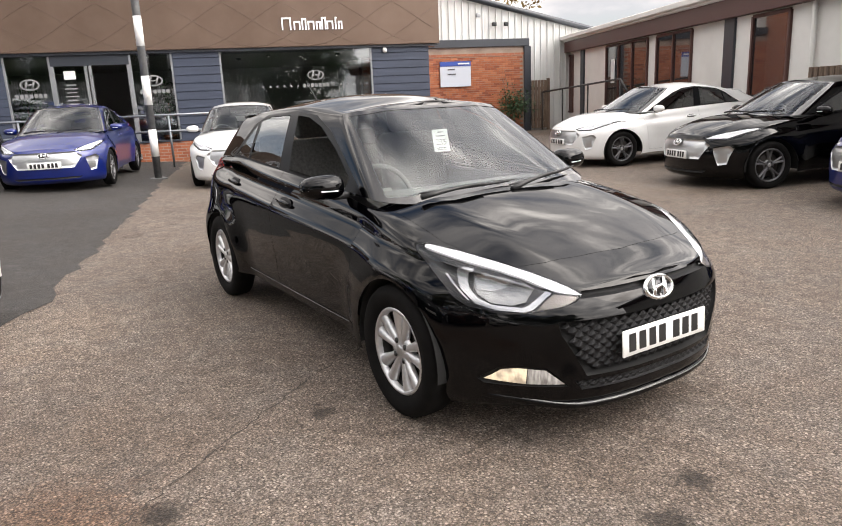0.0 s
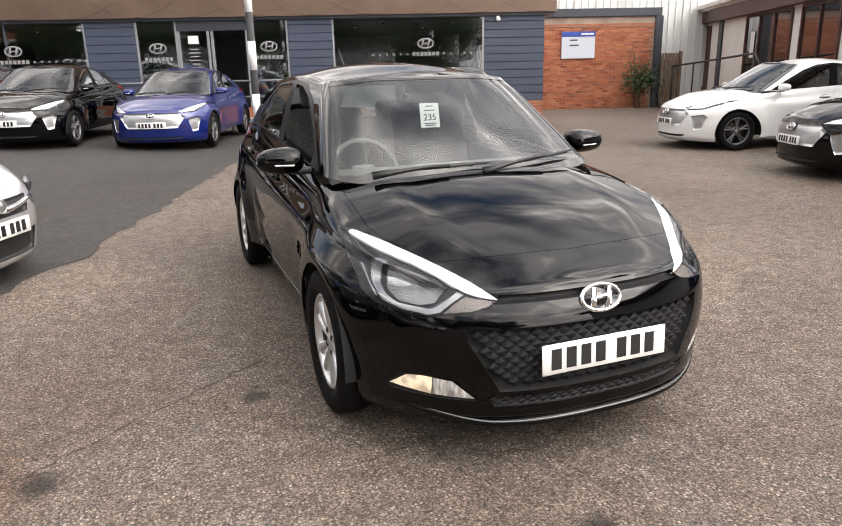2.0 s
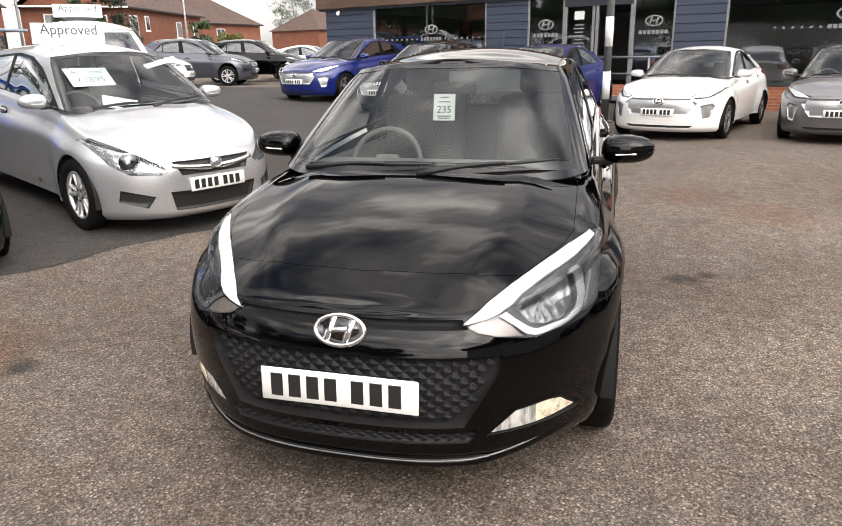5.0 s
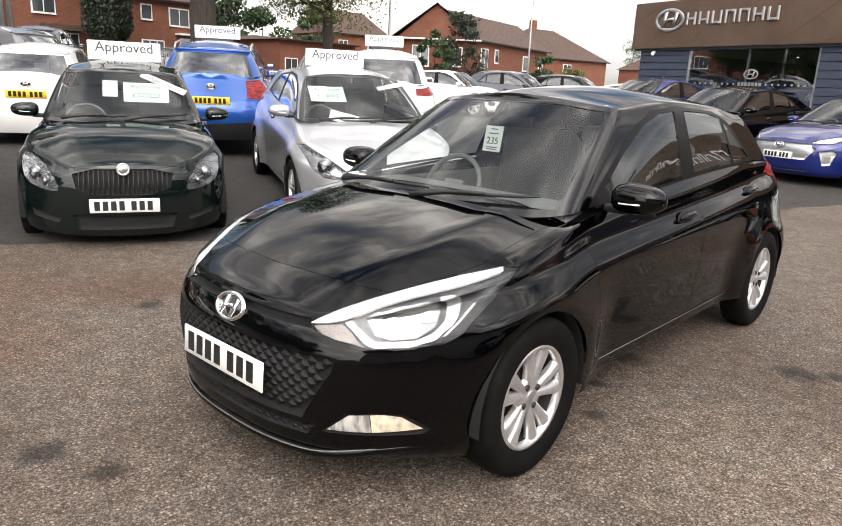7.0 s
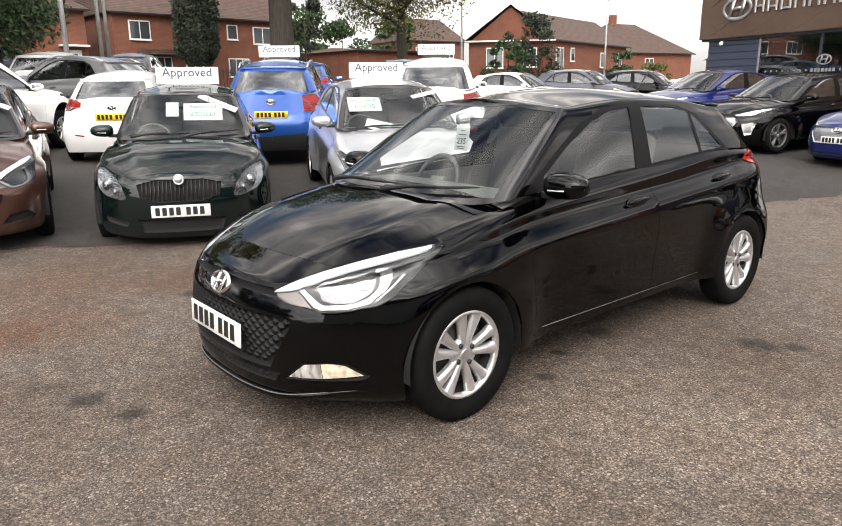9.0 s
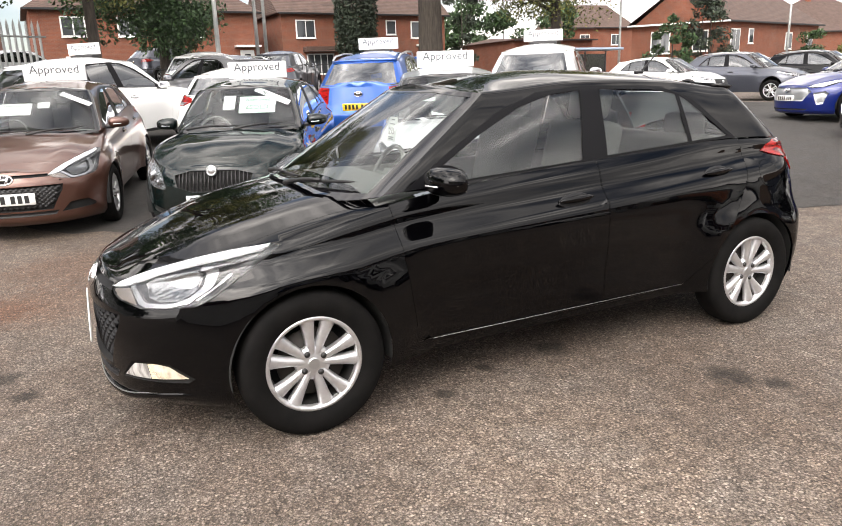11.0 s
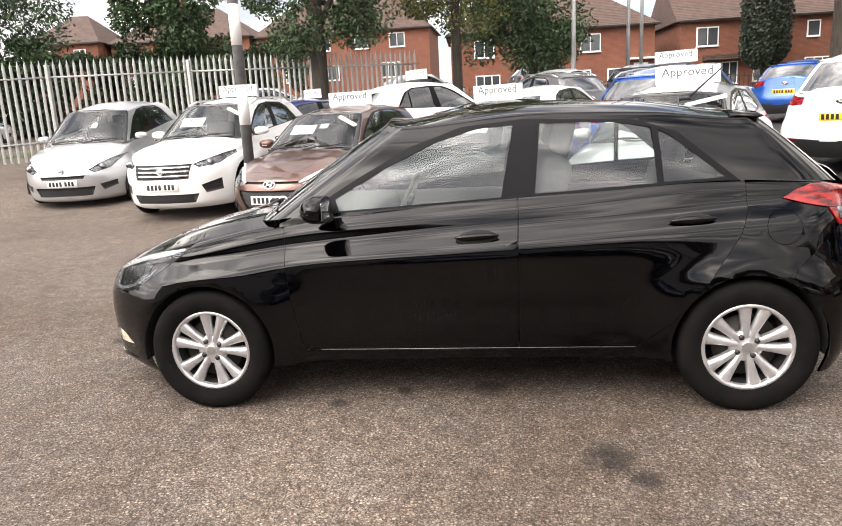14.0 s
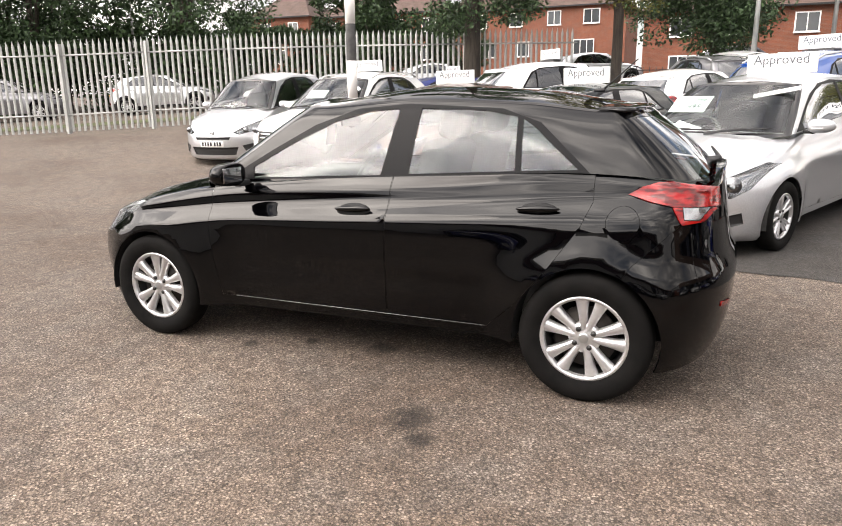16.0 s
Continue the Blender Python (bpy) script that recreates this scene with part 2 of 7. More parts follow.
def part(name, bm, material, parent, label="", smooth=True):
    """Links a bmesh as one mesh object under a thing or a part."""
    ob = mesh_object(name, bm, material, smooth)
    ob.parent = parent
    if label:
        ob["label"] = label
    return ob


def thing(name, label, category, group="", kind="", m=None):
    ob = new(name)
    ob.empty_display_size = 0.2
    if m is not None:
        ob.matrix_basis = m
    return tagged(ob, label, category, group, kind)


def single(name, bm, material, label, category, group="", kind="", m=None, smooth=False):
    ob = mesh_object(name, bm, material, smooth)
    if m is not None:
        ob.matrix_basis = m
    return tagged(ob, label, category, group, kind)


def box(size, at=(0, 0, 0), bevel=0.0, rot=None, bm=None, seg=2):
    """A box with bevelled edges; adds to bm where one is given."""
    b = bmesh.new()
    bmesh.ops.create_cube(b, size=1)
    bmesh.ops.scale(b, vec=size, verts=b.verts)
    if bevel:
        bmesh.ops.bevel(b, geom=b.edges[:], offset=min(bevel, min(size) * 0.45), segments=seg, profile=0.6, affect="EDGES")
    m = Matrix.Translation(at) @ (rot if rot is not None else Matrix())
    bmesh.ops.transform(b, matrix=m, verts=b.verts)
    return join(bm, b)


def join(bm, b):
    if bm is None:
        return b
    tmp = bpy.data.meshes.new("tmp")
    b.to_mesh(tmp)
    b.free()
    bm.from_mesh(tmp)
    bpy.data.meshes.remove(tmp)
    return bm


def tube(points, radius, sides=8, bm=None, cap=True):
    """A round bar along points; radius a number or one for each point."""
    b = bmesh.new()
    pts = [Vector(p) for p in points]
    rad = radius if isinstance(radius, (list, tuple)) else [radius] * len(pts)
    rings, side = [], None
    for i, p in enumerate(pts):
        d = (pts[min(i + 1, len(pts) - 1)] - pts[max(i - 1, 0)]).normalized()
        if side is None:
            side = d.orthogonal().normalized()
        side = (side - d * side.dot(d)).normalized()
        up = d.cross(side)
        rings.append([b.verts.new(p + rad[i] * (math.cos(a) * side + math.sin(a) * up)) for a in [2 * math.pi * k / sides for k in range(sides)]])
    for r, s in zip(rings, rings[1:]):
        for k in range(sides):
            b.faces.new((r[k], r[(k + 1) % sides], s[(k + 1) % sides], s[k]))
    if cap:
        b.faces.new(rings[0][::-1])
        b.faces.new(rings[-1])
    return join(bm, b)


def lathe(profile, sides=32, axis="X", bm=None):
    """Turns (radius, along) pairs round an axis."""
    b = bmesh.new()
    rings = []
    for r, h in profile:
        ring = []
        for k in range(sides):
            a = 2 * math.pi * k / sides
            c, s = r * math.cos(a), r * math.sin(a)
            ring.append(b.verts.new((h, c, s) if axis == "X" else (c, s, h)))
        rings.append(ring)
    for r, s in zip(rings, rings[1:]):
        for k in range(sides):
            b.faces.new((r[k], r[(k + 1) % sides], s[(k + 1) % sides], s[k]))
    bmesh.ops.recalc_face_normals(b, faces=b.faces[:])
    return join(bm, b)


def prism(poly, depth, m=None, bm=None, bevel=0.0):
    """A flat outline (in x, z) with thickness along y, centred."""
    b = bmesh.new()
    f = b.faces.new([b.verts.new((x, -depth / 2, z)) for x, z in poly])
    r = bmesh.ops.extrude_face_region(b, geom=[f])
    bmesh.ops.translate(b, vec=(0, depth, 0), verts=[v for v in r["geom"] if isinstance(v, bmesh.types.BMVert)])
    bmesh.ops.recalc_face_normals(b, faces=b.faces[:])
    if bevel:
        bmesh.ops.bevel(b, geom=b.edges[:], offset=bevel, segments=1, affect="EDGES")
    if m is not None:
        bmesh.ops.transform(b, matrix=m, verts=b.verts)
    return join(bm, b)


def writing(text, size, thick=0.002):
    """Letters as a bmesh, centred, upright in x and z, facing -y."""
    cu = bpy.data.curves.new("letters", "FONT")
    cu.body, cu.size, cu.extrude, cu.align_x, cu.align_y, cu.resolution_u = text, size, thick, "CENTER", "CENTER", 2
    ob = new("letters", cu)
    bpy.context.view_layer.update()
    me = bpy.data.meshes.new_from_object(ob.evaluated_get(bpy.context.evaluated_depsgraph_get()))
    b = bmesh.new()
    b.from_mesh(me)
    bpy.data.objects.remove(ob)
    bpy.data.curves.remove(cu)
    bpy.data.meshes.remove(me)
    bmesh.ops.transform(b, matrix=pose(0, 0, 0, 90), verts=b.verts)
    return b


def inside(p, poly):
    hit = False
    j = len(poly) - 1
    for i in range(len(poly)):
        (x1, y1), (x2, y2) = poly[i], poly[j]
        if (y1 > p[1]) != (y2 > p[1]) and p[0] < (x2 - x1) * (p[1] - y1) / (y2 - y1) + x1:
            hit = not hit
        j = i
    return hit


def rounded(poly, cuts=2):
    """Corner-cut smoothing of a closed outline."""
    for _ in range(cuts):
        out = []
        for i in range(len(poly)):
            (x1, y1), (x2, y2) = poly[i], poly[(i + 1) % len(poly)]
            out += [(x1 * 0.78 + x2 * 0.22, y1 * 0.78 + y2 * 0.22), (x1 * 0.22 + x2 * 0.78, y1 * 0.22 + y2 * 0.78)]
        poly = out
    return poly


def circle(cx, cy, r, n=28, squash=1.0):
    return [(cx + r * math.cos(2 * math.pi * k / n), cy + r * squash * math.sin(2 * math.pi * k / n)) for k in range(n)]


def cut(bm, poly, axis, keep):
    """Cuts an outline into a surface, seen along an axis, and gives the faces inside it. keep(face centre, normal): which faces may be cut."""
    a, c = {"x": (1, 2), "y": (0, 2), "z": (0, 1)}[axis]
    lo = (min(p[0] for p in poly) - 0.12, min(p[1] for p in poly) - 0.12)
    hi = (max(p[0] for p in poly) + 0.12, max(p[1] for p in poly) + 0.12)

    def pick():
        out = []
        for f in bm.faces:
            q = f.calc_center_median()
            if lo[0] < q[a] < hi[0] and lo[1] < q[c] < hi[1] and keep(q, f.normal):
                out.append(f)
        return out
    near = set(pick())
    for i in range(len(poly)):
        p, q = poly[i], poly[(i + 1) % len(poly)]
        d = (q[0] - p[0], q[1] - p[1])
        if abs(d[0]) + abs(d[1]) < 1e-6:
            continue
        l, h = (min(p[0], q[0]), min(p[1], q[1])), (max(p[0], q[0]), max(p[1], q[1]))
        chosen = []
        for f in near:
            us, vs = [v.co[a] for v in f.verts], [v.co[c] for v in f.verts]
            if max(us) > l[0] and min(us) < h[0] and max(vs) > l[1] and min(vs) < h[1]:
                chosen.append(f)
            elif max(us) >= l[0] - 1e-4 and min(us) <= h[0] + 1e-4 and max(vs) >= l[1] - 1e-4 and min(vs) <= h[1] + 1e-4:
                chosen.append(f)
        if not chosen:
            continue
        co, no = [0, 0, 0], [0, 0, 0]
        co[a], co[c], no[a], no[c] = p[0], p[1], -d[1], d[0]
        geom = list({e for f in chosen for e in f.edges} | {v for f in chosen for v in f.verts}) + chosen
        r = bmesh.ops.bisect_plane(bm, geom=geom, dist=1e-5, plane_co=co, plane_no=Vector(no).normalized())
        near = {f for f in near if f.is_valid}
        near |= {f for f in r["geom"] if isinstance(f, bmesh.types.BMFace)}
        for e in r["geom_cut"]:
            if isinstance(e, bmesh.types.BMEdge):
                near |= set(e.link_faces)
    bm.normal_update()
    out = []
    for f in pick():
        q = f.calc_center_median()
        if inside((q[a], q[c]), poly):
            out.append(f)
    return out


def lift(bm, faces, offset=0.0, rim=0.0, shrink=0.0, both=False):
    """Takes faces out of bm into a bmesh of their own, with a rim turned inwards and its edge drawn in a little."""
    b = bmesh.new()
    seen = {}
    for f in faces:
        vs = []
        for v in f.verts:
            if v not in seen:
                seen[v] = b.verts.new(v.co + v.normal * offset)
            vs.append(seen[v])
        try:
            b.faces.new(vs)
        except ValueError:
            pass
    bmesh.ops.delete(bm, geom=list(faces), context="FACES")
    b.normal_update()
    edge = [e for e in b.edges if len(e.link_faces) == 1]
    if shrink:
        move = {}
        for e in edge:
            f = e.link_faces[0]
            t = (e.verts[1].co - e.verts[0].co)
            inw = f.normal.cross(t)
            if inw.length < 1e-9:
                continue
            inw.normalize()
            if inw.dot(f.calc_center_median() - e.verts[0].co) < 0:
                inw = -inw
            for v in e.verts:
                move.setdefault(v, []).append(inw)
        for v, ds in move.items():
            d = sum(ds, Vector())
            if d.length > 1e-6:
                v.co += d.normalized() * shrink
    if rim:
        nrm = {v: v.normal.copy() for e in edge for v in e.verts}
        r = bmesh.ops.extrude_edge_only(b, edges=edge)
        fresh = {v for v in r["geom"] if isinstance(v, bmesh.types.BMVert)}
        for e in edge:
            if e.is_valid:
                e.smooth = False
        for v in fresh:
            old = next((e.other_vert(v) for e in v.link_edges if e.other_vert(v) not in fresh), None)
            if old is not None:
                v.co -= nrm[old] * rim
    return b


def mirror(bm):
    b = bm.copy()
    bmesh.ops.scale(b, vec=(-1, 1, 1), verts=b.verts)
    bmesh.ops.reverse_faces(b, faces=b.faces[:])
    return b


# ---- cars: front towards -y, origin on the ground halfway between the axles ----
NF, NS, NR = 16, 40, 14


def smooth01(t):
    t = min(1.0, max(0.0, t))
    return t * t * (3 - 2 * t)


def table(pairs):
    xs, ys = [p[0] for p in pairs], [p[1] for p in pairs]

    def f(x):
        # smooth interpolation through the pairs
        if x <= xs[0]:
            return ys[0]
        if x >= xs[-1]:
            return ys[-1]
        i = int(np.searchsorted(xs, x)) - 1
        h = xs[i + 1] - xs[i]
        t = (x - xs[i]) / h

        def slope(k):
            if k == 0:
                return (ys[1] - ys[0]) / (xs[1] - xs[0])
            if k == len(xs) - 1:
                return (ys[-1] - ys[-2]) / (xs[-1] - xs[-2])
            d1, d2 = (ys[k] - ys[k - 1]) / (xs[k] - xs[k - 1]), (ys[k + 1] - ys[k]) / (xs[k + 1] - xs[k])
            return 0 if d1 * d2 <= 0 else 2 * d1 * d2 / (d1 + d2)
        m0, m1 = slope(i) * h, slope(i + 1) * h
        return (2 * t**3 - 3 * t * t + 1) * ys[i] + (t**3 - 2 * t * t + t) * m0 + (3 * t * t - 2 * t**3) * ys[i + 1] + (t**3 - t * t) * m1
    return f


def plan(yf, yr, w, front, rear):
    """Half of a car's outline in plan, from the middle of the front to the middle of the rear. front, rear: depth and two powers of the corner."""
    out = []
    (df, pf, qf), (dr, pr, qr) = front, rear
    for i in range(NF):
        a = math.pi / 2 * i / NF
        out.append((w * math.sin(a) ** (2 / pf), yf + df * (1 - math.cos(a) ** (2 / qf))))
    y1, y2 = yf + df, yr - dr
    for i in range(NS + 1):
        t = i / NS
        out.append((w * (1 - 0.012 * (2 * t - 1) ** 2 + 0.012), y1 + (y2 - y1) * t))
    for i in range(NR - 1, -1, -1):
        a = math.pi / 2 * i / NR
        out.append((w * math.sin(a) ** (2 / pr), yr - dr * (1 - math.cos(a) ** (2 / qr))))
    return out


def shell(s):
    """The body below the windows with the bonnet, and the upper body with the roof, as two meshes."""
    yf, yr, wz = table(s["nose"]), table(s["tail"]), table(s["side"])
    zs, zb = table(s["belt"]), table(s["sill"])
    crease = table(s["crease"])
    wb, hz, arch = s["wheelbase"] / 2, s["hub"], s["arch"]
    W = s["width"]
    low = bmesh.new()
    M = s.get("levels", 22)
    base = plan(yf(0.5), yr(0.5), W, s["front"], s["rear"])
    cols = []
    for i, (px, py) in enumerate(base):
        col = []
        for j in range(M + 1):
            t = j / M
            z0, z1 = zb(py), zs(py)
            zk = min(max(crease(py), z0 + 0.1), z1 - 0.12)
            if t < 0.6:
                z = z0 + (zk - z0) * t / 0.6
            elif t < 0.75:
                z = zk + 0.085 * (t - 0.6) / 0.15
            else:
                z = zk + 0.085 + (z1 - zk - 0.085) * (t - 0.75) / 0.25
            x, y = plan(yf(z), yr(z), W * wz(z), s["front"], s["rear"])[i] if (i < NF or i > NF + NS) else (px * wz(z), None)
            if y is None:
                k = (i - NF) / NS
                a, b = yf(z) + s["front"][0], yr(z) - s["rear"][0]
                y = a + (b - a) * k
            m = smooth01((x - 0.55 * W) / (0.3 * W))
            zc = min(max(crease(y), z0 + 0.1), z1 - 0.12)
            x -= m * s["shelf"] * min(1.0, max(0.0, (z - zc) / 0.085)) * (1 - 0.8 * smooth01((y - 1.45) / 0.35))
            x -= m * s["scoop"] * math.sin(math.pi * min(1, max(0, (z - 0.36) / (zc - 0.36)))) * smooth01((y + wb - arch) / 0.3) * smooth01((wb - arch - y) / 0.3 + 0.3)
            # the doors lie inside the line of the arches, and the tail narrows above the bumper
            between = smooth01((y + wb - arch) / 0.3) * smooth01((wb - arch - y) / 0.3 + 0.3)
            waist = smooth01((y + 1.15) / 0.35) * smooth01((1.5 - y) / 0.4) * smooth01((z - 0.55) / 0.2)
            x -= m * (between * float(np.interp(z, (0.3, 0.5, 0.72), (0.05, 0.04, 0.0))) + 0.027 * waist)
            x -= m * 0.03 * smooth01((y - 1.0) / 0.6) * smooth01((z - 0.55) / 0.2)
            for yw in (-wb, wb):
                d = math.hypot(y - yw, z - hz)
                x += m * s["flare"] * math.exp(-((d - arch - 0.015) / 0.09) ** 2)
            # the top turns in over the shoulder
            x -= m * 0.02 * smooth01((t - 0.9) / 0.1)
            col.append((max(x, 0.0), y, z))
        cols.append(col)
    n = len(cols)
    right = [[low.verts.new(p) for p in col] for col in cols]
    left = [[right[i][j] if cols[i][j][0] < 1e-6 else low.verts.new((-cols[i][j][0], *cols[i][j][1:])) for j in range(M + 1)] for i in range(n)]

    def quad(b, *vs):
        u = []
        for v in vs:
            if v not in u:
                u.append(v)
        if len(u) > 2:
            try:
                b.faces.new(u)
            except ValueError:
                pass
    for i in range(n - 1):
        for j in range(M):
            quad(low, right[i][j], right[i + 1][j], right[i + 1][j + 1], right[i][j + 1])
            quad(low, left[i][j], left[i][j + 1], left[i + 1][j + 1], left[i + 1][j])
    # a ledge turned in under the glass
    for side in (right, left):
        inner = {}
        for i in range(n):
            v = side[i][M].co
            if s["cowl"] - 0.1 < v.y < s["deck"] and abs(v.x) > 0.2:
                inner[i] = low.verts.new((v.x - math.copysign(0.07, v.x), v.y - 0.09 * smooth01((v.y - 1.3) / 0.4), v.z - 0.004))
        for i in range(n - 1):
            if i in inner and i + 1 in inner:
                quad(low, side[i][M], side[i + 1][M], inner[i + 1], inner[i])
    # bonnet, and the deck behind the glass where there is one
    C = 12
    crown = table(s["crown"])
    rows = {}
    for i in range(n):
        x, y, z = cols[i][M]
        if y > s["cowl"] and y < s["deck"]:
            continue
        row = [right[i][M]]
        for k in range(1, 2 * C):
            u = 1 - k / C
            rib = s.get("rib", 0.0) * math.exp(-((abs(u) - 0.62) / 0.1) ** 2) * smooth01((y - s["nose"][-1][1]) / 0.5)
            row.append(low.verts.new((x * u, y, z + crown(y) * (1 - abs(u) ** 2.6) + rib)))
        row.append(left[i][M])
        rows[i] = row if x > 1e-6 else None
    for i in range(n - 1):
        if i in rows and i + 1 in rows:
            r, q = rows[i], rows[i + 1]
            if r is None or q is None:
                tip, row = (right[i][M], q) if r is None else (right[i + 1][M], r)
                for k in range(2 * C):
                    quad(low, *((tip, row[k], row[k + 1]) if r is None else (tip, row[k + 1], row[k])))
            else:
                for k in range(2 * C):
                    quad(low, r[k], q[k], q[k + 1], r[k + 1])
    lone = [v for v in low.verts if not v.link_faces]
    bmesh.ops.delete(low, geom=lone, context="VERTS")
    bmesh.ops.recalc_face_normals(low, faces=low.faces[:])
    low.normal_update()
    # upper body
    up = bmesh.new()
    MG = 12
    gb = plan(s["screen"][0], s["glass_rear"][0], s["glass_width"][0] * W, s["screen_plan"], s["back_plan"])
    gt = plan(s["screen"][1], s["glass_rear"][1], s["glass_width"][1] * W, s["roof_front"], s["roof_rear"])
    rail = table(s["rail"])
    ts = [0, 0.1, 0.2, 0.3, 0.4, 0.5, 0.6, 0.7, 0.8, 0.88, 0.94, 0.975, 1.0]
    R, L = [], []
    for (bx, by), (tx, ty) in zip(gb, gt):
        bx *= 1 - 0.035 * smooth01((by + 0.6) / 0.8)
        z0, z1 = zs(by) + s.get("cowl_up", 0.0) * smooth01((s["cowl"] + 0.35 - by) / 0.3) + s.get("base_lift", 0.0), rail(ty)
        col = []
        for t in ts:
            bulge = 0.006 * math.sin(math.pi * t)
            turn = 0.012 * smooth01((t - 0.85) / 0.15)
            x = bx + (tx - bx) * t + (bulge if bx > 0.3 * W else bulge * bx / (0.3 * W)) - turn
            y = by + (ty - by) * t
            fr = 1 - min(1, bx / (0.9 * W))
            y += (-1 if by < 0.3 else 1) * (0.055 if by < 0.3 else 0.03) * math.sin(math.pi * t) * fr
            col.append((max(0.0, x), y, z0 + (z1 - z0) * t))
        R.append([up.verts.new(p) for p in col])
        L.append([R[-1][k] if col[k][0] < 1e-5 else up.verts.new((-col[k][0], *col[k][1:])) for k in range(len(ts))])
    for i in range(len(R) - 1):
        for j in range(MG):
            quad(up, R[i][j], R[i + 1][j], R[i + 1][j + 1], R[i][j + 1])
            quad(up, L[i][j], L[i][j + 1], L[i + 1][j + 1], L[i + 1][j])
    rc = table(s["roof_crown"])
    rows = []
    for i in range(len(R)):
        x, y, z = R[i][MG].co
        if x < 1e-5:
            rows.append(None)
            continue
        row = [R[i][MG]]
        for k in range(1, 2 * C):
            u = 1 - k / C
            row.append(up.verts.new((x * u, y, z + rc(y) * (1 - abs(u) ** 2.2))))
        row.append(L[i][MG])
        rows.append(row)
    for i in range(len(R) - 1):
        r, q = rows[i], rows[i + 1]
        if r is None and q is None:
            continue
        if r is None or q is None:
            tip, row = (R[i][MG], q) if r is None else (R[i + 1][MG], r)
            for k in range(2 * C):
                quad(up, *((tip, row[k], row[k + 1]) if r is None else (tip, row[k + 1], row[k])))
        else:
            for k in range(2 * C):
                quad(up, r[k], q[k], q[k + 1], r[k + 1])
    bmesh.ops.recalc_face_normals(up, faces=up.faces[:])
    up.normal_update()
    return low, up


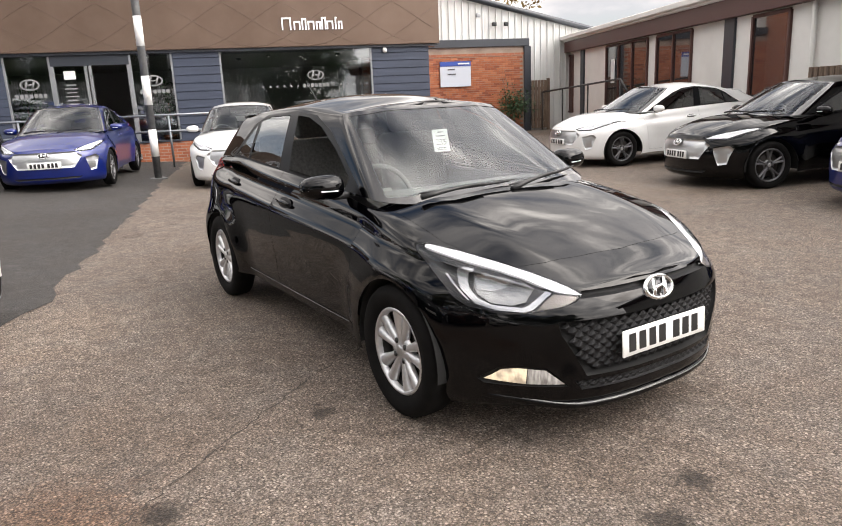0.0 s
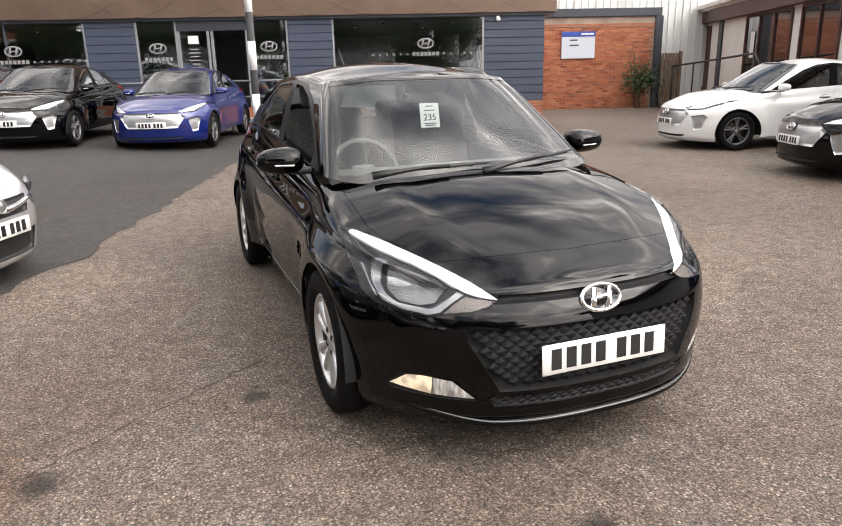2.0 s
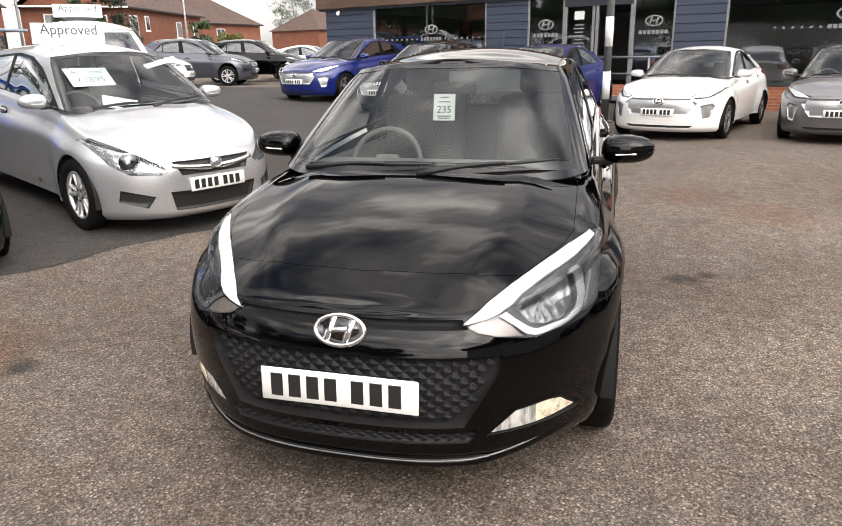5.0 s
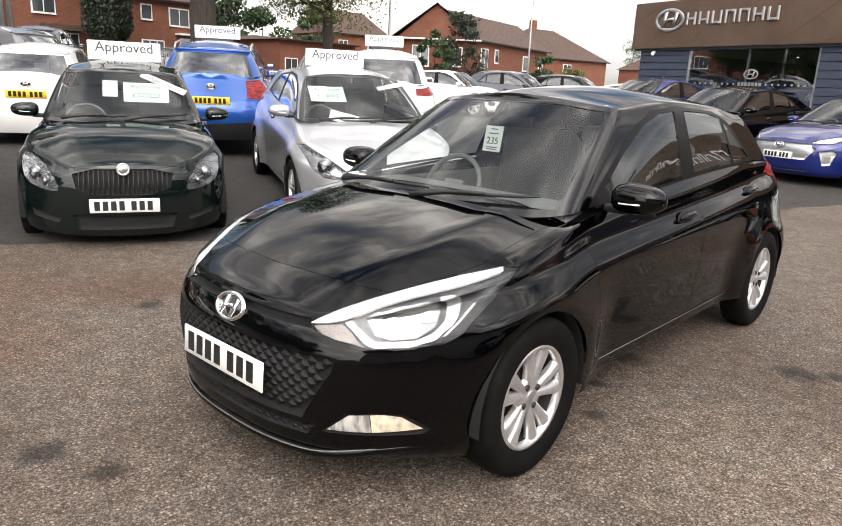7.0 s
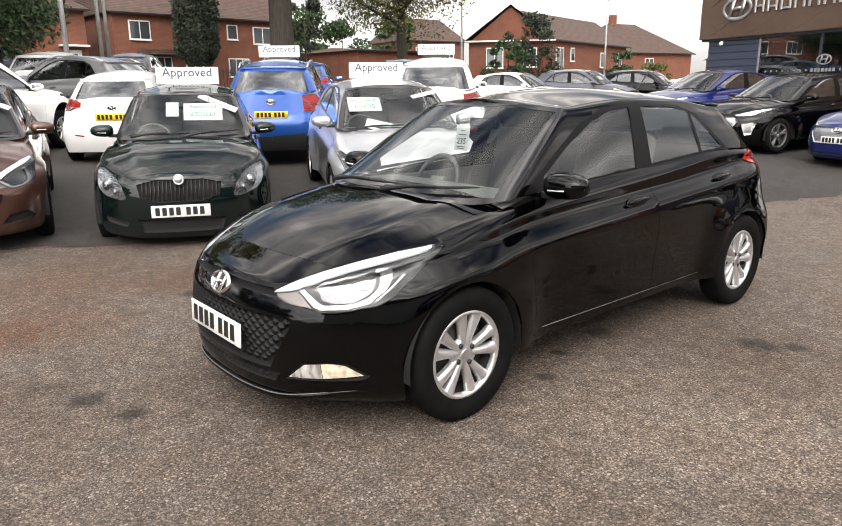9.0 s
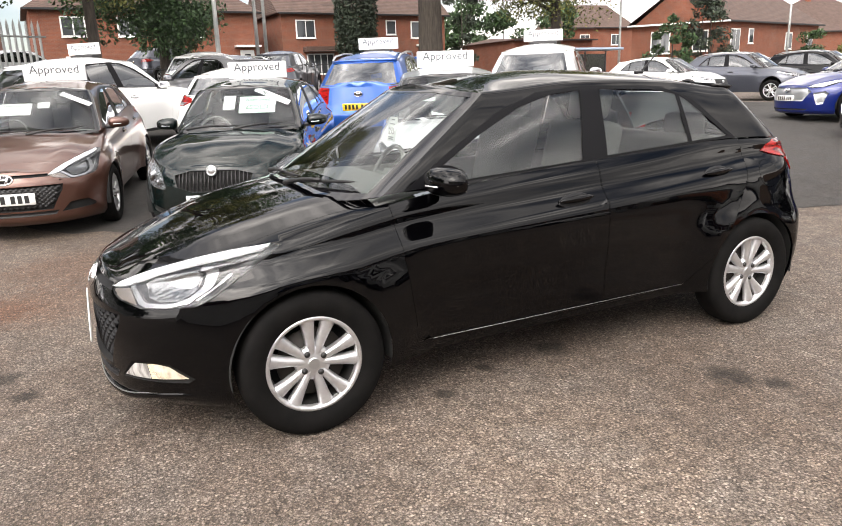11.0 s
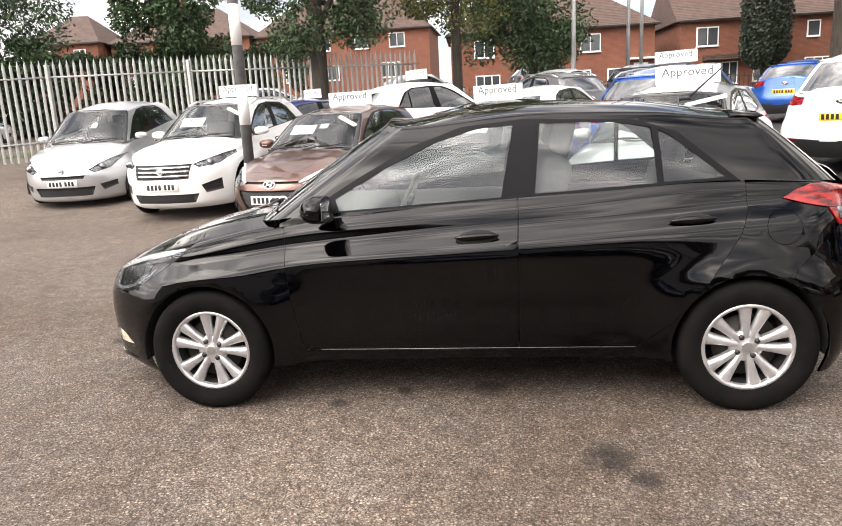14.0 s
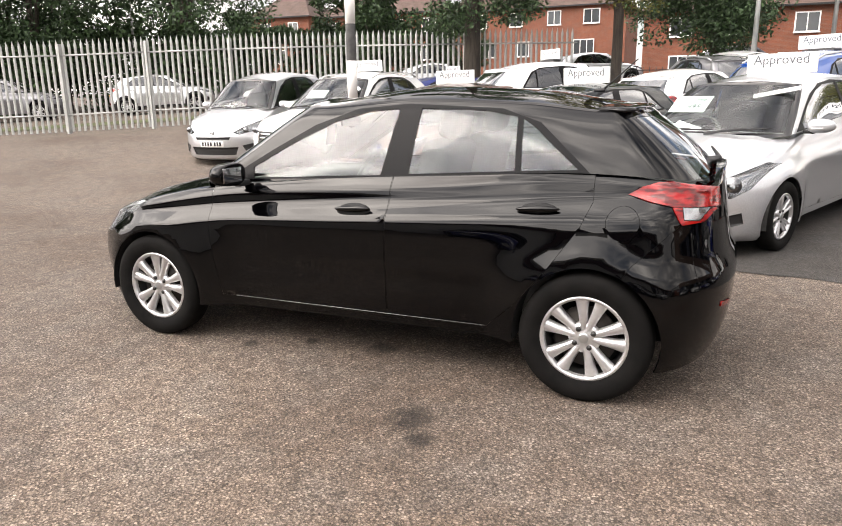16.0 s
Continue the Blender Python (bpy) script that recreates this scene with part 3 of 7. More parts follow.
def wheel(parent, at, side, radius, rim, width, spokes, metal, style):
    """A wheel with tyre, rim, brake disc and bolts. side: 1 or -1, the way its face looks along x."""
    hub = new("wheel")
    hub.parent = parent
    hub.matrix_basis = Matrix.Translation(at) @ (Matrix() if side > 0 else pose(0, 0, 0, 0, 0, 180)) @ pose(0, 0, 0, style.get("turn", 7))
    key = (round(radius, 3), round(rim, 3), style["name"])
    if key not in WHEELS:
        w = width
        t = lathe([(rim - 0.004, -w * 0.5), (rim + 0.02, -w * 0.56), (radius * 0.88, -w * 0.6), (radius * 0.965, -w * 0.52), (radius * 0.992, -w * 0.42), (radius, -w * 0.2), (radius, w * 0.0), (radius * 0.992, w * 0.12),
                   (radius * 0.965, w * 0.2), (radius * 0.88, w * 0.27), (rim + 0.02, w * 0.23), (rim + 0.004, w * 0.16), (rim - 0.006, w * 0.14)], 48)
        r = lathe([(rim + 0.003, w * 0.15), (rim - 0.002, w * 0.175), (rim - 0.012, w * 0.17), (rim - 0.018, w * 0.1), (rim - 0.02, w * 0.02)], 48)
        barrel = lathe([(rim - 0.021, w * 0.02), (rim - 0.026, -w * 0.2), (rim - 0.03, -w * 0.45)], 48)
        for k in range(spokes):
            for off in style["pair"]:
                a = 2 * math.pi * k / spokes + off
                twist = style.get("twist", 0.0)
                b = bmesh.new()
                steps, ring = 6, []
                for i in range(steps + 1):
                    u = i / steps
                    rad = 0.035 + (rim - 0.045) * u
                    half = (style["w0"] + (style["w1"] - style["w0"]) * (0.3 * u + 0.7 * u ** 3)) / 2
                    aa = a + twist * (1 - u) * (1 if off >= 0 else -1)
                    depth = w * (0.13 - 0.07 * (1 - u) ** 2)
                    dv, pv = Vector((0, math.cos(aa), math.sin(aa))), Vector((0, -math.sin(aa), math.cos(aa)))
                    c = dv * rad
                    ring.append([b.verts.new(c + pv * (half * h) + Vector((depth + d, 0, 0))) for h, d in ((-1, -0.03), (-0.94, -0.012), (-0.62, -0.002), (0.1 if off >= 0 else -0.1, 0.003), (0.62, -0.002), (0.94, -0.012), (1, -0.03))])
                for p, q in zip(ring, ring[1:]):
                    for i in range(6):
                        b.faces.new((p[i], q[i], q[i + 1], p[i + 1]))
                bmesh.ops.recalc_face_normals(b, faces=b.faces[:])
                join(r, b)
        lathe([(0.0, w * 0.09), (0.028, w * 0.09), (0.033, w * 0.075), (0.05, w * 0.065), (0.072, w * 0.05), (0.078, -0.01)], 24, bm=r)
        nb = 4 if style["name"] == "twin" else 5
        bolt = None
        bolts = []
        for k in range(nb):
            a = 2 * math.pi * k / nb + 0.4
            if bolt is None:
                bolt = part("bolt", lathe([(0.0, w * 0.11), (0.0075, w * 0.11), (0.008, w * 0.095), (0.0125, w * 0.096), (0.0135, w * 0.03)], 10), DARKALLOY, hub)
            else:
                bolt = new("bolt", bolt.data)
                bolt.parent = hub
            bolt.matrix_basis = pose(0, 0.05 * math.cos(a), 0.05 * math.sin(a))
            bolts.append(bolt)
        cap = part("hub_cap", lathe([(0.0, w * 0.112), (0.02, w * 0.11), (0.0255, w * 0.1), (0.027, w * 0.07)], 20), MATTSILVER, hub)
        d = lathe([(0.0, -w * 0.12), (rim * 0.72, -w * 0.12), (rim * 0.72, -w * 0.18), (0.0, -w * 0.18)], 32)
        back = lathe([(0.0, -w * 0.42), (rim - 0.028, -w * 0.42)], 32)
        WHEELS[key] = [part("tyre", t, RUBBER, hub), part("rim", r, metal, hub), part("rim_barrel", barrel, DARKALLOY, hub), *bolts, cap, part("brake_disc", d, DISC, hub), part("wheel_back", back, WELL, hub)]
    else:
        for o in WHEELS[key]:
            c = o.copy()
            scene.collection.objects.link(c)
            c.parent = hub
            if c.name.startswith("rim") and "barrel" not in c.name:
                c.data.materials[0] = metal
    return hub


WHEELS, BAR = {}, []
TWIN = dict(name="twin", pair=(-0.245, 0.245), w0=0.036, w1=0.07, twist=0.0, turn=9)
BLADE = dict(name="blade", pair=(-0.16, 0.16), w0=0.03, w1=0.034, twist=-0.1, turn=20)
FIVE = dict(name="five", pair=(-0.2, 0.2), w0=0.034, w1=0.03, twist=0.0, turn=30)


def number_plate(parent, at, rot, material, name="number_plate"):
    p = part(name, box((0.52, 0.008, 0.111), bevel=0.004, seg=1), material, parent, "white front number plate" if material == PLATEW else "yellow rear number plate")
    p.matrix_basis = Matrix.Translation(at) @ rot
    for k in range(7):
        if not BAR:
            BAR.append(part("bar", box((0.04, 0.003, 0.075), (0, -0.0045, 0)), INK, p, smooth=False))
            o = BAR[0]
        else:
            o = new("bar", BAR[0].data)
            o.parent = p
        o.matrix_basis = pose(-0.205 + k * 0.0605 + (0.028 if k > 3 else 0), 0, 0)
    return p


def badge(parent, at, rot, size=0.085, material=None):
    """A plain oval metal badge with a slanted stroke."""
    b = bmesh.new()
    ring, n = [], 28
    for k in range(n):
        a = 2 * math.pi * k / n
        c, s = math.cos(a), math.sin(a)
        ring.append([b.verts.new((size * c * f, d, size * 0.62 * s * f if f == 1 else (size * 0.62 - size * (1 - f)) * s)) for f, d in ((1, 0.006), (0.96, -0.006), (0.86, -0.006), (0.82, 0.006))])
    for k in range(n):
        p, q = ring[k], ring[(k + 1) % n]
        for i in range(3):
            b.faces.new((p[i], q[i], q[i + 1], p[i + 1]))
    bmesh.ops.recalc_face_normals(b, faces=b.faces[:])
    for x in (-0.36, 0.36):
        prism([(size * (x - 0.13 - 0.1), -size * 0.42), (size * (x + 0.09 - 0.1), -size * 0.42), (size * (x + 0.13 + 0.1), size * 0.42), (size * (x - 0.09 + 0.1), size * 0.42)], 0.01, bm=b)
    prism([(-size * 0.36, -size * 0.12), (size * 0.36, -size * 0.02), (size * 0.36, size * 0.14), (-size * 0.36, size * 0.04)], 0.008, bm=b)
    o = part("badge", b, material or CHROME, parent, "oval chrome badge")
    o.matrix_basis = Matrix.Translation(at) @ rot
    back = part("badge_back", prism(circle(0, 0, size * 0.95, 24, 0.6), 0.006), GLOSS, o)
    back.matrix_basis = pose(0, 0.004, 0)
    return o


def side_mirror(parent, at, side, color, scale=1.0):
    b = bmesh.new()
    bmesh.ops.create_uvsphere(b, u_segments=20, v_segments=12, radius=1)
    for v in b.verts:
        x, y, z = v.co
        e = lambda a, p: math.copysign(abs(a) ** p, a)
        v.co = (0.13 * e(x, 0.75) * scale, 0.095 * e(y, 0.85) * (1 - 0.25 * x) * scale, 0.082 * e(z, 0.75) * (1 - 0.14 * (x + 1)) * scale)
        if v.co.y > 0.04 * scale:
            v.co.y = 0.04 * scale
    m = part("door_mirror", b, color, parent)
    m.matrix_basis = Matrix.Translation(at) @ (Matrix() if side > 0 else Matrix.Diagonal((-1, 1, 1, 1)))
    g = part("mirror_glass", box((0.17 * scale, 0.004, 0.09 * scale), (0.005, 0.0425 * scale, 0), 0.03, seg=2), CHROME, m)
    arm = part("mirror_arm", box((0.1, 0.05, 0.035), (-0.12 * scale, 0.01, -0.055), 0.012), TRIM, m)
    ind = part("indicator", tube([(-0.06 * scale, -0.095 * scale, -0.016), (0.03 * scale, -0.086 * scale, -0.013), (0.1 * scale, -0.05 * scale, -0.008), (0.122 * scale, -0.02 * scale, -0.004)], 0.0045, 6), DRL, m)
    return m


def seat(parent, at, wide=0.5, back=True):
    """A car seat: cushion, backrest and headrest."""
    c = part("seat_cushion", box((wide, 0.5, 0.16), (0, 0, 0), 0.06, seg=3), SEAT, parent)
    c.matrix_basis = Matrix.Translation(at)
    b = part("seat_back", box((wide, 0.15, 0.62), (0, 0, 0), 0.06, seg=3), SEAT, parent)
    b.matrix_basis = Matrix.Translation(Vector(at) + Vector((0, 0.27, 0.33))) @ pose(0, 0, 0, -14)
    h = part("headrest", box((0.27, 0.1, 0.18), (0, 0, 0), 0.045, seg=3), SEAT, b)
    h.matrix_basis = pose(0, 0.0, 0.41)
    return c


def faces_front(c, n):
    return n.y < -0.12 and c.y < -0.6


def faces_rear(c, n):
    return n.y > 0.1 and c.y > 0.5


HATCH = dict(
    wheelbase=2.57, hub=0.31, arch=0.34, width=0.832,
    nose=[(0.14, -1.93), (0.185, -2.03), (0.21, -2.066), (0.3, -2.075), (0.45, -2.085), (0.55, -2.075), (0.62, -2.045), (0.68, -2.0)],
    tail=[(0.18, 1.83), (0.3, 1.88), (0.45, 1.908), (0.58, 1.915), (0.68, 1.88), (0.85, 1.85), (1.02, 1.825)],
    side=[(0.16, 0.962), (0.3, 0.985), (0.5, 1.0), (0.72, 1.0), (0.85, 0.977), (0.92, 0.958), (1.0, 0.93), (1.06, 0.92)],
    belt=[(-2.02, 0.668), (-1.9, 0.705), (-1.6, 0.785), (-1.35, 0.84), (-1.05, 0.892), (-0.85, 0.922), (-0.6, 0.95), (0, 0.995), (0.6, 1.025), (1.2, 1.055), (1.6, 1.04), (1.83, 1.0)],
    sill=[(-2.08, 0.155), (-1.7, 0.155), (-1.3, 0.19), (-0.8, 0.235), (0.8, 0.25), (1.3, 0.24), (1.65, 0.18), (1.9, 0.2)],
    crease=[(-2.0, 0.6), (-1.3, 0.68), (-0.8, 0.735), (0, 0.785), (0.8, 0.83), (1.4, 0.87), (1.9, 0.9)],
    shelf=0.05, scoop=0.01, flare=0.022, front=(0.72, 2.6, 2.0), rear=(0.34, 3.2, 2.2),
    crown=[(-2.05, 0.006), (-1.95, 0.028), (-1.8, 0.055), (-1.5, 0.078), (-1.2, 0.08), (-1.0, 0.07)], rib=0.008, cowl=-0.93, deck=1.76,
    screen=(-1.12, -0.42), glass_rear=(1.81, 1.43), glass_width=(0.84, 0.646),
    screen_plan=(0.26, 3.0, 2.0), roof_front=(0.14, 3.0, 2.0), back_plan=(0.3, 3.2, 2.0), roof_rear=(0.12, 3.5, 2.0),
    rail=[(-0.42, 1.375), (-0.28, 1.35), (0.3, 1.385), (0.9, 1.365), (1.32, 1.325), (1.43, 1.33)],
    roof_crown=[(-0.42, 0.028), (-0.2, 0.056), (0.0, 0.072), (0.4, 0.072), (0.8, 0.066), (1.2, 0.05), (1.43, 0.026)], cowl_up=0.03)

WINDOWS5 = dict(
    frame=[(-0.8, 0.957), (0.18, 1.003), (1.26, 1.053), (1.0, 1.28), (0.8, 1.345), (0.3, 1.37), (0.0, 1.345), (-0.25, 1.262), (-0.5, 1.13)],
    panes=[[(-0.6, 0.975), (0.185, 1.014), (0.25, 1.345), (0.08, 1.333), (-0.12, 1.281), (-0.38, 1.163), (-0.62, 1.03)],
           [(0.345, 1.025), (0.9, 1.055), (0.885, 1.305), (0.72, 1.335), (0.375, 1.348)],
           [(0.93, 1.058), (1.2, 1.07), (0.97, 1.262), (0.915, 1.295)]],
    doors=[[(-0.8, 0.3), (0.252, 0.285), (0.262, 1.12), (-0.9, 1.12), (-0.86, 0.7)],
           [(0.4, 0.286), (0.8, 0.3), (0.95, 0.44), (1.1, 0.62), (1.24, 0.82), (1.285, 0.93), (1.28, 1.12), (0.266, 1.12), (0.256, 0.285)]],
    handles=[(0.07, 0.835), (1.04, 0.882)])
WINDOWS3 = dict(
    frame=[(-0.8, 0.957), (0.4, 1.005), (1.2, 1.09), (1.12, 1.19), (0.85, 1.325), (0.3, 1.37), (0.0, 1.345), (-0.25, 1.262), (-0.5, 1.13)],
    panes=[[(-0.6, 0.975), (0.42, 1.02), (0.36, 1.345), (0.08, 1.333), (-0.12, 1.281), (-0.38, 1.163), (-0.62, 1.03)],
           [(0.47, 1.025), (1.15, 1.1), (1.05, 1.2), (0.8, 1.31), (0.42, 1.345)]],
    doors=[[(-0.8, 0.3), (0.5, 0.29), (0.58, 0.5), (0.5, 1.12), (-0.9, 1.12), (-0.86, 0.7)]],
    handles=[(0.33, 0.86)])

LAMP_A = [(0.372, 0.645), (0.413, 0.62), (0.472, 0.606), (0.521, 0.598), (0.581, 0.588), (0.665, 0.594), (0.735, 0.605), (0.765, 0.64), (0.785, 0.72), (0.785, 0.805), (0.722, 0.818), (0.65, 0.796), (0.572, 0.764), (0.493, 0.727), (0.435, 0.694)]


class Warp:
    """Stretches the base car to another one's lengths and heights."""

    def __init__(self, y=None, z=None, x=1.0, nose=0.0, hip=0.0, roof=0.0):
        self.y = y or [(-2.09, -2.09), (2, 2)]
        self.z = z or [(0, 0), (2, 2)]
        self.x, self.nose, self.hip, self.roof = x, nose, hip, roof

    def __call__(self, p):
        x, y, z = p
        ny = float(np.interp(y, [a for a, _ in self.y], [b for _, b in self.y]))
        nz = float(np.interp(z, [a for a, _ in self.z], [b for _, b in self.z]))
        up = smooth01((z - 0.3) / 0.35)
        nz += self.nose * up * smooth01((-0.7 - y) / 0.9) + self.hip * up * smooth01((y - 0.9) / 0.8)
        nz += self.roof * smooth01((z - 1.0) / 0.3) * smooth01((y - 0.2) / 1.2)
        return Vector((x * self.x, ny, nz))

    def bm(self, b):
        for v in b.verts:
            v.co = self(v.co)
        return b


def build_car(name, label, color, warp=None, win=WINDOWS5, face=None, wheels=None, rear=None, detail=False, plates=(True, True), m=None, group="", glass_side=None, rails=False, cladding=None, open_right=False):
    """One car with body, doors, windows, lamps, wheels and plates."""
    warp = warp or Warp()
    face = face or {}
    wheels = wheels or dict(radius=0.311, rim=0.203, width=0.19, spokes=5, metal=ALLOY, style=TWIN)
    s = dict(HATCH)
    s["levels"] = 26 if detail else 16
    low, up = shell(s)
    car = thing(name, label, "car", group, "", m)
    W = s["width"]
    side_glass = glass_side or (GLASS if detail else TINT)

    def cp(n, b, mat, parent, label="", smooth=True):
        return part(n, warp.bm(b), mat, parent, label, smooth)

    def here(p):
        return warp(Vector(p))

    # wheel arches
    for yw in (-1.285, 1.285):
        for g in (-1, 1):
            gone = cut(low, circle(yw, s["hub"], s["arch"], 36), "x", lambda c, n: c.x * g > 0.4)
            bmesh.ops.delete(low, geom=gone, context="FACES")
            b = bmesh.new()
            prev = None
            for k in range(25):
                a = math.radians(-8 + 196 * k / 24)
                y, z = yw + (s["arch"] + 0.002) * math.cos(a), s["hub"] + (s["arch"] + 0.002) * math.sin(a)
                row = [b.verts.new((g * x, y, z)) for x in (0.836, 0.45)]
                if prev:
                    b.faces.new((prev[0], row[0], row[1], prev[1]))
                prev = row
            cp("wheel_arch_liner", b, WELL, car)
    cp("underbody", box((1.1, 3.1, 0.05), (0, -0.05, 0.26), 0.02), WELL, car)
    # doors
    for g in (-1, 1):
        for k, poly in enumerate(win["doors"]):
            fs = cut(low, poly, "x", lambda c, n: c.x * g > 0.3 and abs(n.x) > 0.25)
            d = cp("door", lift(low, fs, 0, 0.014, 0.0018), color, car)
            y, z = win["handles"][k]
            near = [abs(v.co.x) for v in d.data.vertices if abs(v.co.y - here((0.8, y, z)).y) < 0.12 and abs(v.co.z - here((0.8, y, z)).z) < 0.05] or [0.8 * warp.x]
            xh = (min(near) + max(near)) / 2
            xh = max(xh, 0.74 * warp.x)
            h = bmesh.new()
            bmesh.ops.create_uvsphere(h, u_segments=16, v_segments=8, radius=1)
            bmesh.ops.scale(h, vec=(0.016, 0.105, 0.017), verts=h.verts)
            o = part("handle", h, color, d)
            o.matrix_basis = Matrix.Translation(here((0, y, z)) * 1.0) @ Matrix.Translation((g * (xh + 0.018), 0, 0.012)) @ pose(0, 0, 0, 2.5)
            # no hollow is cut: a black flattened ball gives the shade behind the handle
            cup = bmesh.new()
            bmesh.ops.create_uvsphere(cup, u_segments=16, v_segments=8, radius=1)
            bmesh.ops.scale(cup, vec=(0.012, 0.1, 0.045), verts=cup.verts)
            o = part("handle_recess", cup, STUD if detail else GLOSS, d)
            o.matrix_basis = Matrix.Translation(here((0, y, z))) @ Matrix.Translation((g * (xh + 0.002), 0.0, -0.004)) @ pose(0, 0, 0, 2.5, -g * 14, 0)
    # side windows
    for g in (-1, 1):
        fs = cut(up, win["frame"], "x", lambda c, n: c.x * g > 0.3 and abs(n.x) > 0.2)
        fr = lift(up, fs, 0.001, 0.006)
        panes = [lift(fr, cut(fr, p, "x", lambda c, n: abs(n.x) > 0.2), -0.004, 0.0) for p in win["panes"]]
        cp("window_frame", fr, PILLAR, car)
        for k, p in enumerate(panes):
            if open_right and g < 0 and k == 0:
                p.free()
                continue
            o = cp("side_window", p, side_glass if k == 0 else (side_glass if detail else TINT), car)
            o.visible_shadow = False
    # windscreen and rear window
    band = [(-0.7, 0.925), (0.7, 0.925), (0.555, 1.36), (0.3, 1.395), (-0.3, 1.395), (-0.555, 1.36)]
    clear = [(-0.645, 0.955), (-0.3, 0.965), (0.3, 0.965), (0.645, 0.955), (0.52, 1.335), (0.3, 1.36), (-0.3, 1.36), (-0.52, 1.335)]
    fr = lift(up, cut(up, band, "y", lambda c, n: n.y < -0.15 and c.y < 0), 0.001, 0.005)
    gl = lift(fr, cut(fr, clear, "y", lambda c, n: n.y < 0), -0.002)
    cp("windscreen_border", fr, GLOSS, car)
    o = cp("windscreen", gl, SCREEN, car)
    o.visible_shadow = False
    fs = cut(up, face.get("back_glass", [(-0.57, 1.03), (0.57, 1.03), (0.47, 1.3), (-0.47, 1.3)]), "y", faces_rear)
    if fs:
        o = cp("rear_window", lift(up, fs, -0.002, 0.008, 0.002), GLASS if detail else TINT, car)
        o.visible_shadow = False
    # the bonnet, a panel with a fine gap round it
    hood = [(0.0, -1.84), (0.234, -1.825), (0.4, -1.8), (0.517, -1.762), (0.572, -1.675), (0.64, -1.545), (0.667, -1.45), (0.665, -1.342), (0.662, -1.21), (0.655, -0.96)]
    hood = [(-x, y) for x, y in hood[:0:-1]] + hood
    gap = 0.002 if detail else 0.0012

    def lift_bonnet():
        return lift(low, cut(low, hood, "z", lambda c, n: n.z > 0.35 and c.y < -0.9 and c.z > 0.55), 0, 0.012, gap)
    bonnet = lift_bonnet() if face.get("lamp", LAMP_A) is LAMP_A else None
    # front lamps
    lamp = face.get("lamp", LAMP_A)
    for g in (-1, 1):
        poly = [(g * x, z) for x, z in lamp]
        if lamp is LAMP_A:
            # the lamp's outer edge runs slantwise up the wing
            cut(low, [(-2.0, 0.42), (-1.38, 0.8), (-1.3, 0.95), (-2.0, 0.95)], "x", lambda c, n: c.x * g > 0.6 and c.y < -1.1)
        fs = cut(low, poly, "y", lambda c, n: c.x * g > 0 and n.y < -0.03 and c.y < -0.9 and (lamp is not LAMP_A or c.x * g < 0.6 or c.z > 0.8 + 0.613 * (c.y + 1.38)))
        if fs:
            b = lift(low, fs, 0.001, 0.0, 0.001)
            back = b.copy()
            strips = []
            for sp in face.get("strips", []):
                kind, sp, mat, deep = sp if isinstance(sp[0], str) else ("light_strip", sp, DRL, 0.006)
                t = b.copy()
                t.normal_update()
                q = cut(t, [(g * x, z) for x, z in sp], "y", lambda c, n: True)
                strips.append((kind, lift(t, q, -deep, 0.01), mat))
                t.free()
            back.normal_update()
            for v in back.verts:
                v.co -= v.normal * 0.03 if v.is_boundary is False else v.normal * 0.004
            lens = cp("headlight", b, CLEARGLASS, car)
            lens.visible_shadow = False
            cp("reflector", back, face.get("lamp_back", LAMPBRIGHT), lens)
            for kind, t, mat in strips:
                cp(kind, t, mat, lens)
            for bx, by, bz, r in face.get("bowls", []):
                bowl = lathe([(r * 0.3, 0.03), (r * 0.6, 0.022), (r * 0.85, 0.008), (r, -0.012), (r * 1.04, -0.012)], 24, "Z")
                bmesh.ops.transform(bowl, matrix=Matrix.Translation((g * bx, by, bz)) @ pose(0, 0, 0, 90, 0, g * 24), verts=bowl.verts)
                cp("lamp_bowl", bowl, LAMPBACK, lens)
    bonnet = bonnet or lift_bonnet()
    # bumper openings, grilles and lamps in the front
    for kind, poly, mat, depth, both in face.get("front", []):
        for g in ((-1, 1) if both else (1,)):
            q = [(g * x, z) for x, z in poly]
            fs = cut(low, q, "y", lambda c, n: n.y < -0.1 and c.y < -1.3 and (not both or c.x * g > 0))
            if fs:
                b = lift(low, fs, 0, 0, 0)
                b.normal_update()
                rimmed = bmesh.ops.extrude_edge_only(b, edges=[e for e in b.edges if len(e.link_faces) == 1]) if depth else None
                fresh = {v for v in rimmed["geom"] if isinstance(v, bmesh.types.BMVert)} if depth else set()
                for v in b.verts:
                    if v not in fresh and depth:
                        v.co.y += depth
                cp(kind, b, mat, car)
    # rear lamps
    for g in (-1, 1):
        for kind, poly, mat, axis in face.get("rear", [("tail_light", [(1.43, 0.975), (1.6, 1.025), (1.86, 0.985), (1.92, 0.9), (1.72, 0.84), (1.66, 0.86)], RED, "x")]):
            q = poly if axis == "x" else [(g * x, z) for x, z in poly]
            fs = cut(low, q, axis, lambda c, n: c.x * g > (0.46 if axis == "x" else 0.1) and c.y > 1.2 and (axis == "x" or n.y > 0.1))
            if fs:
                t = cp(kind, lift(low, fs, 0.006, 0.012, 0.001), mat, car)
    if cladding:
        for g in (-1, 1):
            for poly in cladding:
                fs = cut(low, poly, "x", lambda c, n: c.x * g > 0.3)
